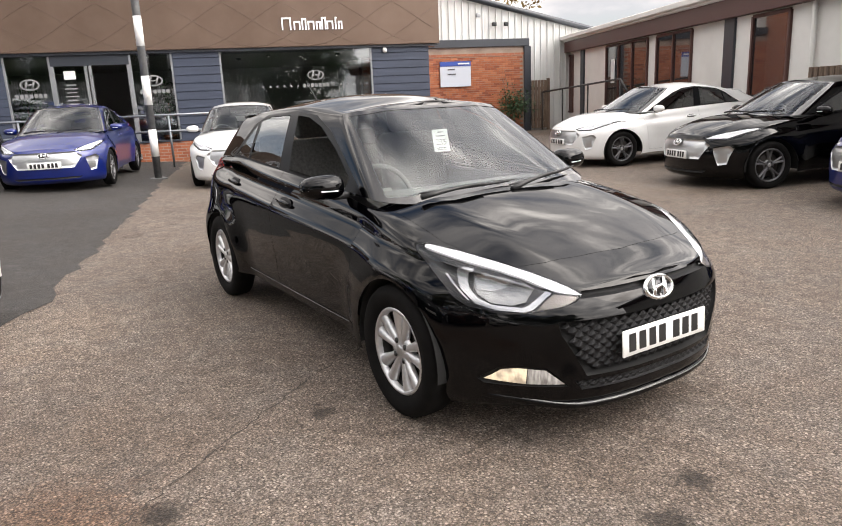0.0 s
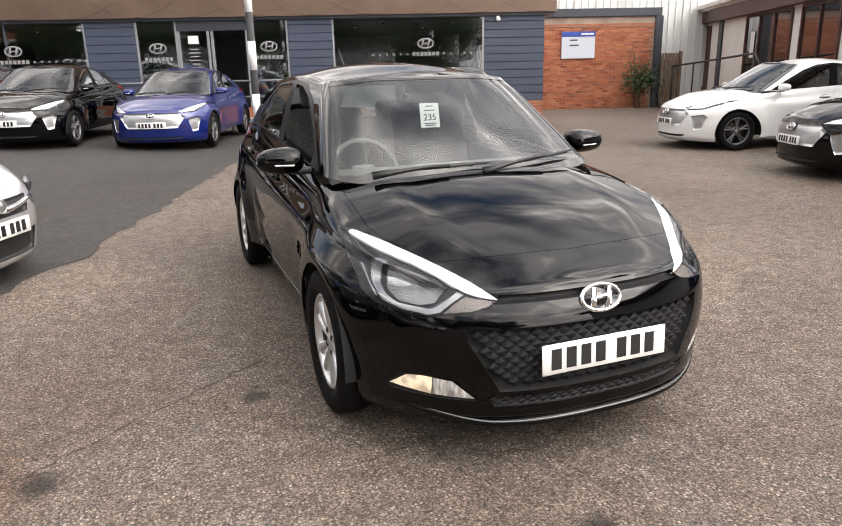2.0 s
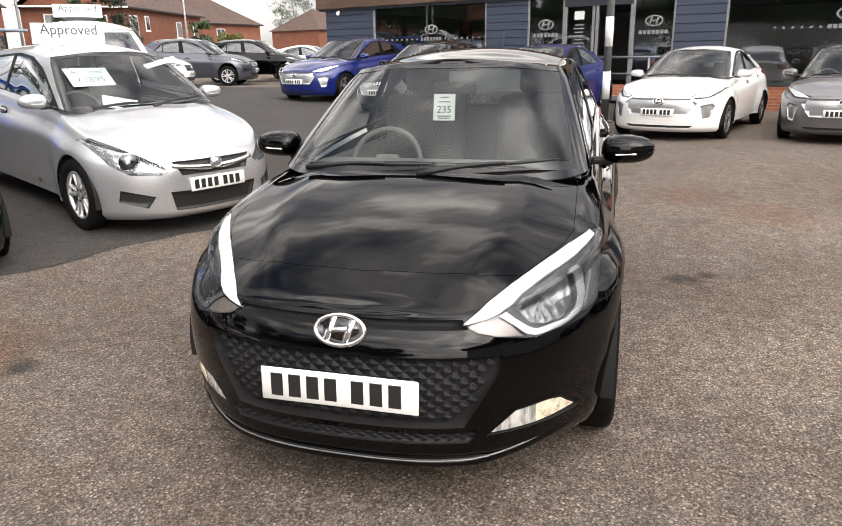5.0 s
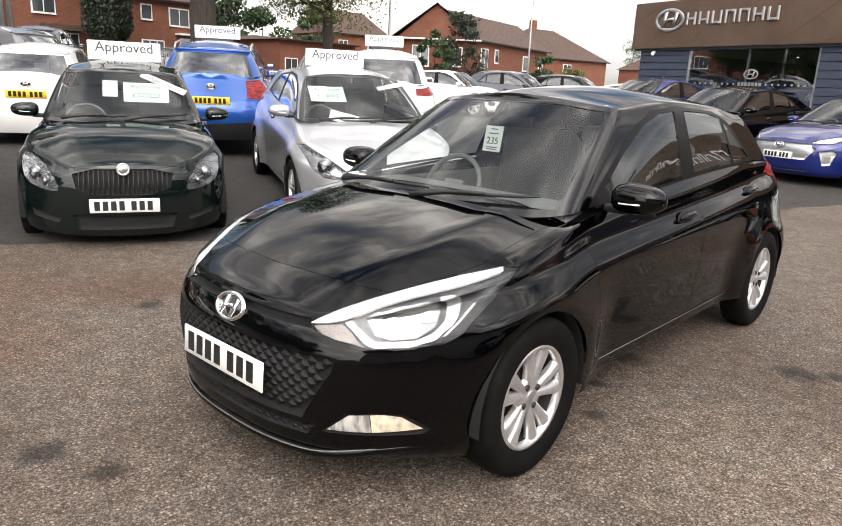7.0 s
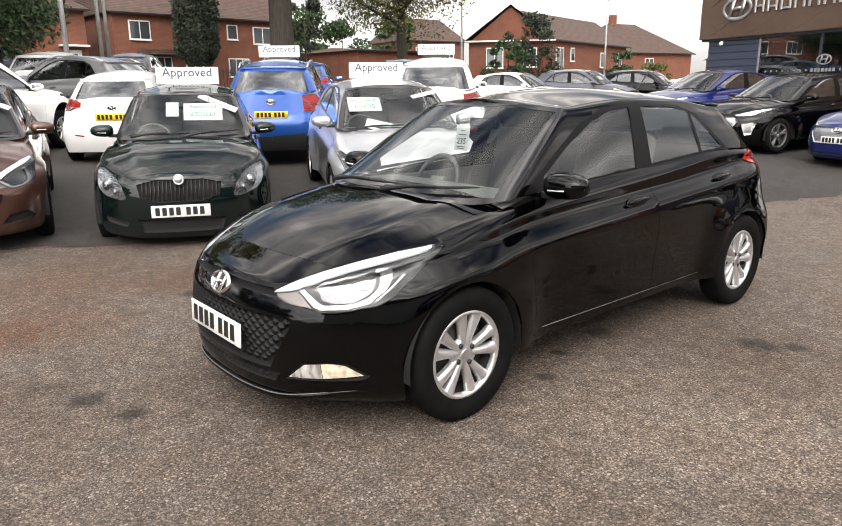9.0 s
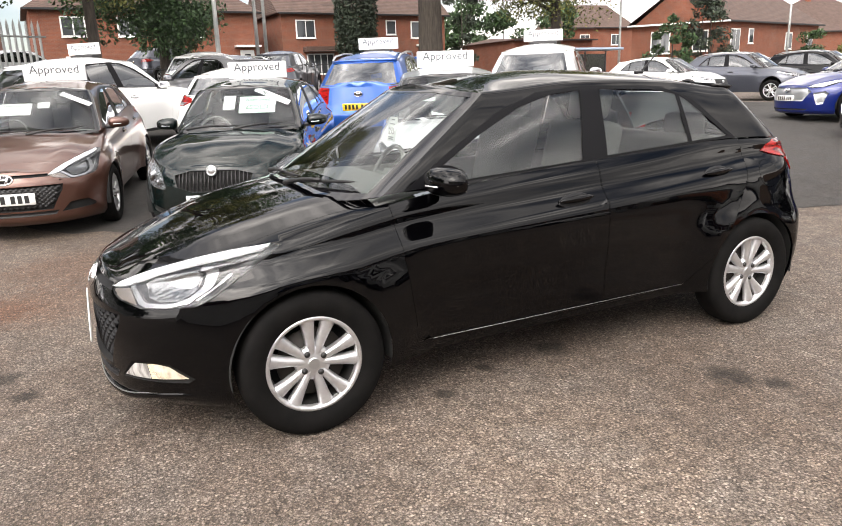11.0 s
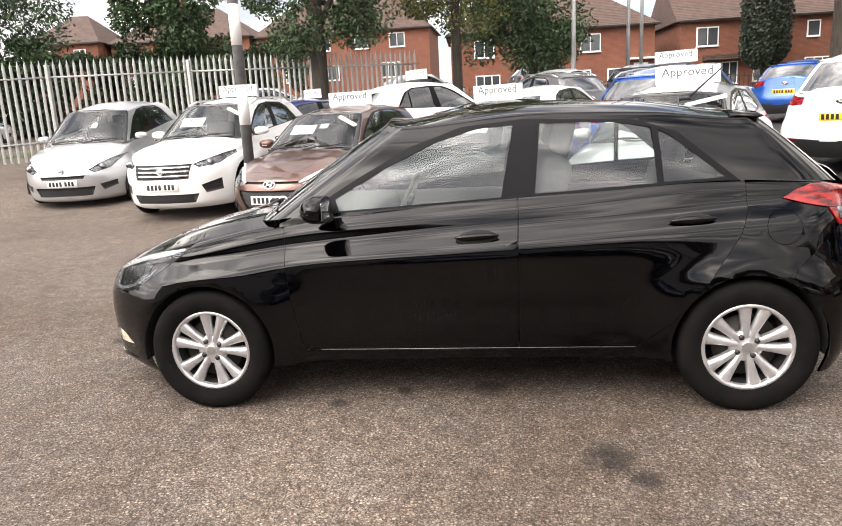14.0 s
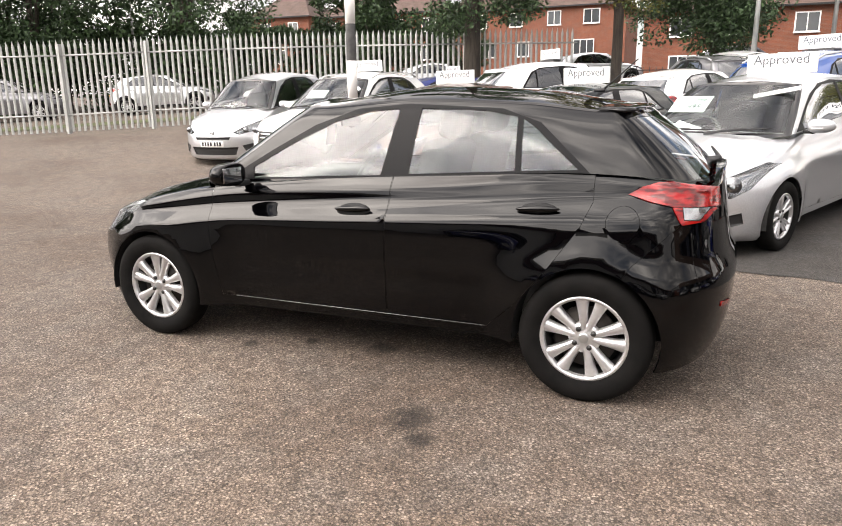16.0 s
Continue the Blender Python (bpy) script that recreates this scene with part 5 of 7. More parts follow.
BRONZE.color(BRONZE.ramp(BRONZE.noise(1.2, 5), [(0.3, (0.12, 0.078, 0.056)), (0.7, (0.155, 0.105, 0.078))]))
BRONZE = BRONZE.m
BRICK = Mat("red_brick", (0.36, 0.13, 0.07), 0.85)


def brickwork(m, base, dark, mortar, w=0.225, h=0.075):
    t = m.n.new("ShaderNodeTexBrick")
    t.inputs["Scale"].default_value = 1.0
    t.inputs["Brick Width"].default_value, t.inputs["Row Height"].default_value = w, h
    t.inputs["Mortar Size"].default_value = 0.006
    t.inputs["Color1"].default_value, t.inputs["Color2"].default_value, t.inputs["Mortar"].default_value = (*base, 1), (*dark, 1), (*mortar, 1)
    geo, sep, com = m.n.new("ShaderNodeTexCoord"), m.n.new("ShaderNodeSeparateXYZ"), m.n.new("ShaderNodeCombineXYZ")
    add = m.n.new("ShaderNodeMath")
    m.l.new(geo.outputs["Object"], sep.inputs["Vector"])
    m.l.new(sep.outputs["X"], add.inputs[0])
    m.l.new(sep.outputs["Y"], add.inputs[1])
    m.l.new(add.outputs["Value"], com.inputs["X"])
    m.l.new(sep.outputs["Z"], com.inputs["Y"])
    m.l.new(com.outputs["Vector"], t.inputs["Vector"])
    c = m.mix(0.6, t.outputs["Color"], m.ramp(m.noise(1.3, 5), [(0.3, (0.7, 0.68, 0.66)), (0.7, (1.15, 1.1, 1.05))]), "MULTIPLY")
    m.color(c)
    m.bump(t.outputs["Fac"], -0.4, 0.006)
    return m.m


BRICK = brickwork(BRICK, (0.34, 0.115, 0.055), (0.25, 0.075, 0.038), (0.3, 0.24, 0.2))
HOUSEBRICK = brickwork(Mat("house_brick", (0.4, 0.13, 0.06), 0.85), (0.215, 0.068, 0.034), (0.165, 0.05, 0.027), (0.185, 0.132, 0.104))
ROOMDARK = Mat("showroom_inside", (0.34, 0.33, 0.32), 0.7).m
ALU = Mat("grey_aluminium", (0.32, 0.33, 0.34), 0.4, 0.7).m
DARKFRAME = Mat("dark_frame", (0.03, 0.035, 0.045), 0.4).m
SHOPGLASS = glass("shop_glass", (0.88, 0.92, 0.93), 0.85, gain=2.3)
WHITEPAINT = Mat("white_gloss", (0.8, 0.8, 0.78), 0.35)
WHITEPAINT.color(WHITEPAINT.ramp(WHITEPAINT.noise(6, 5), [(0.3, (0.72, 0.71, 0.68)), (0.7, (0.82, 0.82, 0.8))]))
WHITEPAINT = WHITEPAINT.m
SIGNWHITE = Mat("white_letter", (0.85, 0.85, 0.85), 0.4, Emission_Color=(1, 1, 1, 1), Emission_Strength=0.25).m
ETCH = Mat("etched_vinyl", (0.21, 0.215, 0.22), 0.7).m

Z_HEAD, Z_PLINTH, Z_TOP = 2.8, 0.56, 4.12
showroom = thing("showroom", "single-storey car showroom with navy cladding and a bronze fascia", "building", kind="structure", m=FRONT)


def clad(s0, s1):
    b = box((s1 - s0, 0.2, Z_HEAD - Z_PLINTH), ((s0 + s1) / 2, 0.1, (Z_HEAD + Z_PLINTH) / 2))
    part("wall", b, NAVY, showroom, smooth=False)
    n = int((Z_HEAD - Z_PLINTH) / 0.2)
    for k in range(n):
        z = Z_PLINTH + (k + 0.5) * (Z_HEAD - Z_PLINTH) / n
        c = box((s1 - s0, 0.022, (Z_HEAD - Z_PLINTH) / n - 0.012), ((s0 + s1) / 2, -0.014, z), 0.005, pose(0, 0, 0, -2.5), seg=1)
        part("cladding_board", c, NAVY, showroom, smooth=False)


for s0, s1 in ((-1.6, 0.0), (-6.7, -5.57), (-11.75, -10.52), (-17.45, -15.62)):
    clad(s0, s1)
part("plinth", box((17.45, 0.24, Z_PLINTH + 0.3), (-8.725, 0.1, Z_PLINTH / 2 - 0.15)), BRICK, showroom, "red brick plinth", smooth=False)
part("fascia", box((18.0, 0.5, Z_TOP - Z_HEAD), (-8.72, 0.08, (Z_TOP + Z_HEAD) / 2), 0.01, seg=1), BRONZE, showroom, "bronze metal fascia of curved diamond panels", smooth=False)
# curved seams of the fascia's panels
seam = bmesh.new()
for k in range(-1, 14):
    for up_ in (0, 1):
        p = []
        for i in range(9):
            t = i / 8
            s = -17.7 + 1.45 * k + 2.9 * t
            z = Z_HEAD + 0.02 + (Z_TOP - Z_HEAD - 0.04) * (smooth01(t) if up_ else 1 - smooth01(t))
            if -17.7 < s < 0.25:
                p.append((s, -0.172, z))
        if len(p) > 1:
            tube(p, 0.007, 5, seam)
part("fascia_seam", seam, BRONZE, showroom)
part("soffit", box((17.9, 1.2, 0.06), (-8.72, 0.5, Z_HEAD - 0.03)), DARKFRAME, showroom, smooth=False)
part("roof", box((17.6, 9.5, 0.12), (-8.72, 4.9, Z_TOP - 0.3)), DARKFRAME, showroom, smooth=False)
part("back_wall", box((17.6, 0.2, 3.6), (-8.72, 9.6, 1.8)), ROOMDARK, showroom, smooth=False)
for s in (-17.35, -0.1):
    part("end_wall", box((0.2, 9.2, 3.8), (s, 4.9, 1.9)), NAVY if s < -9 else BRICK, showroom, smooth=False)
part("showroom_floor", box((17.2, 9.2, 0.1), (-8.72, 4.85, Z_PLINTH - 0.35)), ROOMDARK, showroom, smooth=False)


def bay(s0, s1, z0, z1, bars=()):
    """A shop window: frame, mullions and panes."""
    w = part("window", box((s1 - s0, 0.06, 0.05), ((s0 + s1) / 2, 0.02, z1 - 0.025), 0.004, seg=1), DARKFRAME, showroom, smooth=False)
    part("sill", box((s1 - s0, 0.1, 0.05), ((s0 + s1) / 2, 0.0, z0 + 0.025), 0.004, seg=1), DARKFRAME, w, smooth=False)
    edges = [s0 + 0.025, *bars, s1 - 0.025]
    for s in edges:
        part("mullion", box((0.05, 0.07, z1 - z0 - 0.1), (s, 0.02, (z0 + z1) / 2), 0.004, seg=1), ALU if s not in bars else DARKFRAME, w, smooth=False)
    for a, c in zip(edges, edges[1:]):
        p = part("pane", box((c - a - 0.05, 0.012, z1 - z0 - 0.1), ((a + c) / 2, 0.02, (z0 + z1) / 2)), SHOPGLASS, w, smooth=False)
        p.visible_shadow = False
    return w


bay(-5.57, -1.6, Z_PLINTH, Z_HEAD - 0.03)
bay(-15.62, -11.75, Z_PLINTH, Z_HEAD - 0.03, (-13.7,))
bay(-7.72, -6.7, Z_PLINTH, Z_HEAD - 0.03)
bay(-10.52, -9.49, Z_PLINTH, Z_HEAD - 0.03)

# entrance: sliding doors, one standing open
entrance = thing("entrance", "grey aluminium sliding entrance doors of the showroom", "door", kind="structure", m=FRONT)
part("door_frame", box((1.77, 0.1, 0.3), (-8.605, 0.03, Z_HEAD - 0.16), 0.005, seg=1), DARKFRAME, entrance, smooth=False)
for s in (-9.46, -8.72, -8.62, -7.75):
    part("door_post", box((0.07, 0.09, Z_HEAD - 0.6), (s, 0.03, (Z_HEAD - 0.3 + 0.3) / 2), 0.005, seg=1), ALU, entrance, smooth=False)
p = part("door_leaf", box((0.68, 0.014, 2.2), (-9.09, 0.03, 1.4)), SHOPGLASS, entrance, smooth=False)
p.visible_shadow = False
part("threshold", box((1.8, 0.5, 0.12), (-8.6, 0.0, 0.24), 0.01, seg=1), ALU, entrance, smooth=False)
n_ = part("notice", box((0.26, 0.006, 0.2), (-9.1, 0.015, 2.28)), PAPER, entrance, "white paper notice on the glass", smooth=False)
for k in range(6):
    part("notice_line", box((0.3 if k % 2 else 0.22, 0.004, 0.03), (-9.1, 0.016, 2.05 - 0.09 * k)), ETCH, entrance, smooth=False)
part("notice", box((0.15, 0.006, 0.2), (-9.1, 0.014, 1.42)), Mat("blue_notice", (0.2, 0.3, 0.6), 0.6).m, entrance, smooth=False)


# etched signs on the glass: an oval badge over a bar of unlettered strokes, and a row of dots
def etched(s, z, w):
    t = thing("window_sign", "pale etched oval emblem with strokes and dots on showroom glass", "sign", "etched signs on the showroom glass", m=FRONT @ pose(s, -0.02, z))
    o = badge(t, (0, 0, 0.1), Matrix(), 0.22, ETCH)
    bpy.data.objects.remove(o.children[0])
    b = bmesh.new()
    for k in range(7):
        x = -0.31 + k * 0.103
        part("stroke", box((0.075, 0.004, 0.09), (x, 0, -0.16)), ETCH, t, smooth=False)
    n = int(w / 2 / 0.18)
    for g in (-1, 1):
        for k in range(n):
            x = g * (0.48 + 0.18 * k)
            if abs(x) < w / 2 - 0.05:
                part("dot", prism(circle(x, -0.16, 0.028, 8), 0.004), ETCH, t, smooth=False)


for s, w in ((-3.15, 3.0), (-7.2, 0.9), (-10.0, 0.9), (-13.55, 3.7)):
    etched(s, 1.98, w)

# the two fascia signs, as plain shapes
t = thing("fascia_sign", "white word sign on the bronze fascia, as plain shapes", "sign", m=FRONT @ pose(-3.1, -0.2, 3.36))
for k, (w, h, dz) in enumerate(((0.24, 0.3, 0), (0.17, 0.21, -0.045), (0.12, 0.28, -0.01), (0.17, 0.21, -0.045), (0.12, 0.2, -0.05), (0.12, 0.3, 0), (0.17, 0.21, -0.045), (0.05, 0.3, 0), (0.11, 0.2, -0.05))):
    x = -0.72 + (0, 0.27, 0.45, 0.63, 0.82, 0.96, 1.12, 1.28, 1.39)[k]
    r = 0.035
    part("stroke", box((w, 0.03, r), (x, 0, dz + h / 2 - r / 2)), SIGNWHITE, t, smooth=False)
    part("stroke", box((r, 0.03, h - r), (x - w / 2 + r / 2, 0, dz - r / 2)), SIGNWHITE, t, smooth=False)
    if w > 0.06:
        part("stroke", box((r, 0.03, h - r), (x + w / 2 - r / 2, 0, dz - r / 2)), SIGNWHITE, t, smooth=False)
t = thing("fascia_sign", "silver oval emblem and letter strokes on the bronze fascia", "sign", m=FRONT @ pose(-14.9, -0.21, 3.58))
o = badge(t, (-1.44, 0, 0), Matrix(), 0.53, MATTSILVER)
bpy.data.objects.remove(o.children[0])
for k in range(7):
    x = -0.66 + k * 0.42
    for dx, w, h, dz in ((-0.13, 0.06, 0.34, 0), (0.13, 0.06, 0.34, 0), (0, 0.2, 0.06, (0.0, -0.05, -0.14, 0.14, 0.14, 0.0, -0.14)[k])):
        part("stroke", box((w, 0.05, h), (x + dx, 0, dz), 0.008, seg=1), MATTSILVER, t, smooth=False)

# inside the showroom: ceiling spots, a pot plant by the glass, a parked display car's dark bulk
SPOT = Mat("ceiling_spot_glow", (1, 1, 1), 0.5, Emission_Color=(1, 0.95, 0.85, 1), Emission_Strength=30).m
for s, d, z in ((-2.2, 2.0, 2.7), (-3.2, 2.6, 2.7), (-4.2, 2.0, 2.7), (-5.0, 3.1, 2.7), (-2.9, 4.0, 2.7), (-9.0, 2.4, 2.7), (-12.8, 2.4, 2.7), (-14.2, 3.0, 2.7)):
    t = thing("ceiling_light", "small round ceiling spotlight in the showroom", "light", "showroom ceiling spotlights", m=FRONT @ pose(s, d, z))
    part("housing", lathe([(0.0, 0.05), (0.07, 0.05), (0.075, 0.0), (0.06, 0.0)], 12, "Z"), DARKFRAME, t)
    part("lamp", lathe([(0.0, 0.005), (0.055, 0.005), (0.056, 0.01)], 12, "Z"), SPOT, t)
part("ceiling", box((17.1, 9.0, 0.06), (-8.72, 4.9, 2.78)), ROOMDARK, showroom, smooth=False)

RAILMETAL = Mat("galvanised_rail", (0.22, 0.24, 0.26), 0.45, 0.7).m
rail = thing("handrail", "grey steel handrail in front of the showroom entrance", "railing", m=FRONT)
for s0, s1 in ((-11.6, -8.4), (-8.0, -5.7)):
    for z in (1.05, 0.68):
        part("rail", tube([(s0, -1.6, z + 0.2), (s1, -1.6, z + 0.2)], 0.026, 8), RAILMETAL, rail)
    for s in (s0, (s0 + s1) / 2, s1):
        part("post", tube([(s, -1.6, 0.0), (s, -1.6, 1.25)], 0.026, 8), RAILMETAL, rail)
part("rail", tube([(-8.4, -1.6, 1.25), (-8.4, -0.2, 1.25)], 0.026, 8), RAILMETAL, rail)

TERRA = Mat("terracotta", (0.3, 0.1, 0.05), 0.8).m
LEAFDARK = Mat("house_plant_leaf", (0.03, 0.07, 0.025), 0.6).m


def leaves(points, size, seed, flat=0.4):
    """Many small leaf blades at the points, as one bmesh."""
    rng = np.random.default_rng(seed)
    n = len(points)
    c = np.asarray(points, float)
    a = rng.normal(size=(n, 3))
    a /= np.linalg.norm(a, axis=1)[:, None]
    q = rng.normal(size=(n, 3))
    q -= a * (q * a).sum(1)[:, None]
    q /= np.linalg.norm(q, axis=1)[:, None]
    s = size * rng.uniform(0.6, 1.3, (n, 1))
    v = np.stack([c - a * s, c + q * s * flat, c + a * s, c - q * s * flat], 1).reshape(-1, 3)
    me = bpy.data.meshes.new("leaves")
    me.from_pydata(v.tolist(), [], np.arange(4 * n).reshape(-1, 4).tolist())
    return me


def leafy(name, points, size, seed, material, parent, flat=0.4):
    me = leaves(points, size, seed, flat)
    me.materials.append(material)
    ob = new(name, me)
    ob.parent = parent
    return ob


for s in (-6.95, -10.25):
    t = thing("potted_plant", "leafy plant in a terracotta pot behind the showroom glass", "plant", "plants behind the glass", m=FRONT @ pose(s, 0.45, 0.3))
    part("pot", lathe([(0.0, 0.0), (0.15, 0.0), (0.2, 0.36), (0.22, 0.36), (0.22, 0.42), (0.19, 0.42), (0.18, 0.36), (0.0, 0.36)], 20, "Z"), TERRA, t)
    rng = np.random.default_rng(int(-s * 10))
    p = rng.normal(size=(260, 3)) * (0.2, 0.16, 0.34) + (0, 0, 1.15)
    part("stem", tube([(0, 0, 0.36), (0.02, 0, 0.9), (0, 0.02, 1.3)], 0.012, 6), TERRA, t)
    leafy("foliage", p, 0.07, 3, LEAFDARK, t)


# camera on the wall
for s in (-1.25, -16.9):
    t = thing("security_camera", "small white dome camera on the navy cladding", "camera", "wall cameras", m=FRONT @ pose(s, -0.06, 2.68))
    part("bracket", box((0.08, 0.08, 0.06), (0, 0, 0.02), 0.015), WHITEPAINT, t)
    b = bmesh.new()
    bmesh.ops.create_uvsphere(b, u_segments=14, v_segments=10, radius=0.06)
    part("dome", b, WHITEPAINT, t).matrix_basis = pose(0, -0.04, -0.03)

# ---- brick wall and metal shed beside the showroom ----
RIB = Mat("white_ribbed_sheet", (0.66, 0.67, 0.66), 0.5)
RIB.color(RIB.ramp(RIB.noise(1.4, 6, stretch=(3, 3, 0.3)), [(0.25, (0.5, 0.5, 0.48)), (0.6, (0.68, 0.69, 0.68))]))
RIB = RIB.m
D0 = 4.8
MORTAR = Mat("mortar", (0.3, 0.24, 0.2), 0.95)
MORTAR.color(MORTAR.ramp(MORTAR.noise(2.0, 5), [(0.3, (0.22, 0.16, 0.13)), (0.7, (0.34, 0.27, 0.22))]))
MORTAR = MORTAR.m
shed = thing("shed", "large shed with white ribbed metal walls and a red brick base", "building", kind="structure", m=FRONT @ pose(0, D0, 0))
brick_wall = part("brick_wall", box((5.9, 0.25, 3.2), (2.05, 0.12, 1.4)), MORTAR, shed, "worn red brick wall", smooth=False)
part("brick_band", box((5.9, 0.03, 0.1), (2.05, -0.015, 2.72)), BRICK, shed, smooth=False)
part("trim", box((6.2, 0.12, 0.26), (2.1, -0.02, 3.12), 0.01, seg=1), DARKFRAME, shed, smooth=False)
part("trim", box((0.26, 0.12, 3.05), (5.13, -0.02, 1.465), 0.01, seg=1), DARKFRAME, shed, smooth=False)


def shed_top(s):
    return 4.6 - 0.235 * (s - 2.9)


for k in range(44):
    s0 = -1.0 + 0.25 * k
    top = shed_top(s0 + 0.125)
    z0 = 3.22 if s0 < 5.0 else -0.1
    part("wall_sheet", prism([(s0, z0), (s0 + 0.25, z0), (s0 + 0.25, shed_top(s0 + 0.25)), (s0, shed_top(s0))], 0.05, Matrix.Translation((0, 0.2, 0))), RIB, shed, smooth=False)
    part("wall_rib", box((0.05, 0.04, top - z0), (s0 + 0.02, 0.16, (top + z0) / 2), 0.012, seg=1), RIB, shed, smooth=False)
part("eave", tube([(-1.2, 0.05, shed_top(-1.2) + 0.06), (10.2, 0.05, shed_top(10.2) + 0.06)], 0.1, 6), DARKFRAME, shed)
part("shed_body", prism([(-1, 0), (9.9, 0), (9.9, shed_top(9.9) - 0.05), (-1, shed_top(-1) - 0.05)], 12.0, Matrix.Translation((0, 6.3, 0))), DARKFRAME, shed, smooth=False)
for s, z in ((3.3, 4.05), (3.9, 3.75), (4.35, 3.75)):
    t = thing("wall_lamp", "small floodlight or camera on the white shed wall", "light", "fittings on the shed wall", m=FRONT @ pose(s, D0 + 0.1, z))
    part("bracket", box((0.05, 0.12, 0.05), (0, 0, 0.06), 0.01), ALU, t)
    part("head", box((0.16, 0.1, 0.13), (0, -0.08, 0), 0.025), TRIM if z < 4 else ALU, t)
sign = thing("direction_sign", "pale grey wall sign with a blue top band", "sign", m=FRONT @ pose(2.38, D0 - 0.05, 2.1))
part("panel", box((1.14, 0.04, 0.86), (0, 0, 0), 0.01, seg=1), Mat("pale_sign", (0.5, 0.55, 0.62), 0.4).m, sign, smooth=False)
part("band", box((1.14, 0.012, 0.16), (0, -0.026, 0.35)), Mat("sign_blue", (0.02, 0.06, 0.3), 0.4).m, sign, smooth=False)
part("bar", box((0.42, 0.01, 0.05), (0.3, -0.036, 0.35)), PAPER, sign, smooth=False)
part("bar", box((0.26, 0.01, 0.045), (-0.16, -0.026, 0.16)), SIGNGREY, sign, smooth=False)
part("bar", box((0.3, 0.01, 0.045), (-0.14, -0.026, 0.0)), SIGNGREY, sign, smooth=False)
WEATHERED = Mat("weathered_wood", (0.14, 0.09, 0.06), 0.85)
WEATHERED.color(WEATHERED.ramp(WEATHERED.noise(6, 5, stretch=(8, 8, 0.6)), [(0.3, (0.08, 0.055, 0.04)), (0.7, (0.2, 0.14, 0.1))]))
WEATHERED = WEATHERED.m
gate = thing("wooden_gate", "weathered wooden gate beside the brick wall", "gate", m=FRONT @ pose(5.55, D0 - 0.15, 0))
for k in range(5):
    part("board", box((0.11, 0.025, 1.7), (-0.26 + 0.125 * k, 0, 0.93), 0.006, seg=1), WEATHERED, gate, smooth=False)
for z in (0.4, 1.5):
    part("cross_rail", box((0.64, 0.04, 0.1), (0, 0.03, z), 0.006, seg=1), WEATHERED, gate, smooth=False)
part("post", box((0.1, 0.1, 1.85), (0.36, 0.02, 0.92), 0.01, seg=1), WEATHERED, gate, smooth=False)
shrub = thing("climbing_shrub", "straggly green shrub climbing the brick wall", "plant", m=FRONT @ pose(4.45, D0 - 0.25, 0))
rng = np.random.default_rng(8)
p = rng.normal(size=(900, 3)) * (0.3, 0.14, 0.26) + (0.1, 0, 0.95)
part("stem", tube([(0, 0, 0), (-0.15, 0.1, 0.9), (-0.3, 0.15, 1.9)], [0.03, 0.02, 0.008], 6), WEATHERED, shrub)
part("stem", tube([(0.1, 0, 0), (-0.05, 0.1, 1.2), (-0.25, 0.15, 2.2)], [0.03, 0.015, 0.006], 6), WEATHERED, shrub)
leafy("foliage", p, 0.055, 5, LEAFDARK, shrub)

# ---- prefabricated white building along the right ----
PRE = Matrix.Translation((17.9, 17.6, 0)) @ pose(0, 0, 0, 0, 0, math.degrees(math.atan2(-0.888, -0.46)))
RENDER = Mat("pale_render", (0.6, 0.59, 0.56), 0.8)
RENDER.color(RENDER.ramp(RENDER.noise(0.9, 6), [(0.25, (0.62, 0.61, 0.58)), (0.65, (0.76, 0.75, 0.72))])).bump(RENDER.noise(40, 3), 0.2, 0.004)
RENDER = RENDER.m
MAROON = Mat("maroon_panel", (0.075, 0.028, 0.022), 0.5).m
pre = thing("prefab_office", "low pale prefabricated office building with a maroon eaves band", "building", kind="structure", m=PRE)
part("wall", box((30, 0.2, 2.75), (14.9, 0.1, 1.375)), RENDER, pre, smooth=False)
part("end_wall", box((0.2, 8, 3.0), (0.1, 4.2, 1.5)), RENDER, pre, smooth=False)
part("fascia", box((30.6, 0.16, 0.42), (14.9, -0.14, 2.92), 0.01, seg=1), MAROON, pre, "maroon eaves board", smooth=False)
part("roof", box((30.9, 9, 0.14), (14.9, 4.1, 3.22), 0.02, seg=1), RENDER, pre, smooth=False)
part("gutter", tube([(-0.3, -0.24, 3.14), (30, -0.24, 3.14)], 0.06, 8), RENDER, pre)
for s in (4.2, 13.8):
    part("column", box((0.4 if s > 10 else 0.34, 0.06, 2.72), (s, -0.03, 1.36), 0.005, seg=1), DARKFRAME, pre, smooth=False)
part("downpipe", tube([(16.6, -0.07, 0.0), (16.6, -0.07, 3.1)], 0.045, 8), RENDER, pre)


def pre_window(s0, s1, z0, z1, mat, bars=0):
    w = part("window", box((s1 - s0, 0.05, 0.07), ((s0 + s1) / 2, -0.025, z1), 0.005, seg=1), MAROON, pre, smooth=False)
    part("sill", box((s1 - s0, 0.06, 0.07), ((s0 + s1) / 2, -0.03, z0), 0.005, seg=1), MAROON, w, smooth=False)
    for k in range(bars + 2):
        part("mullion", box((0.07, 0.06, z1 - z0), (s0 + (s1 - s0) * k / (bars + 1), -0.028, (z0 + z1) / 2), 0.005, seg=1), MAROON, w, smooth=False)
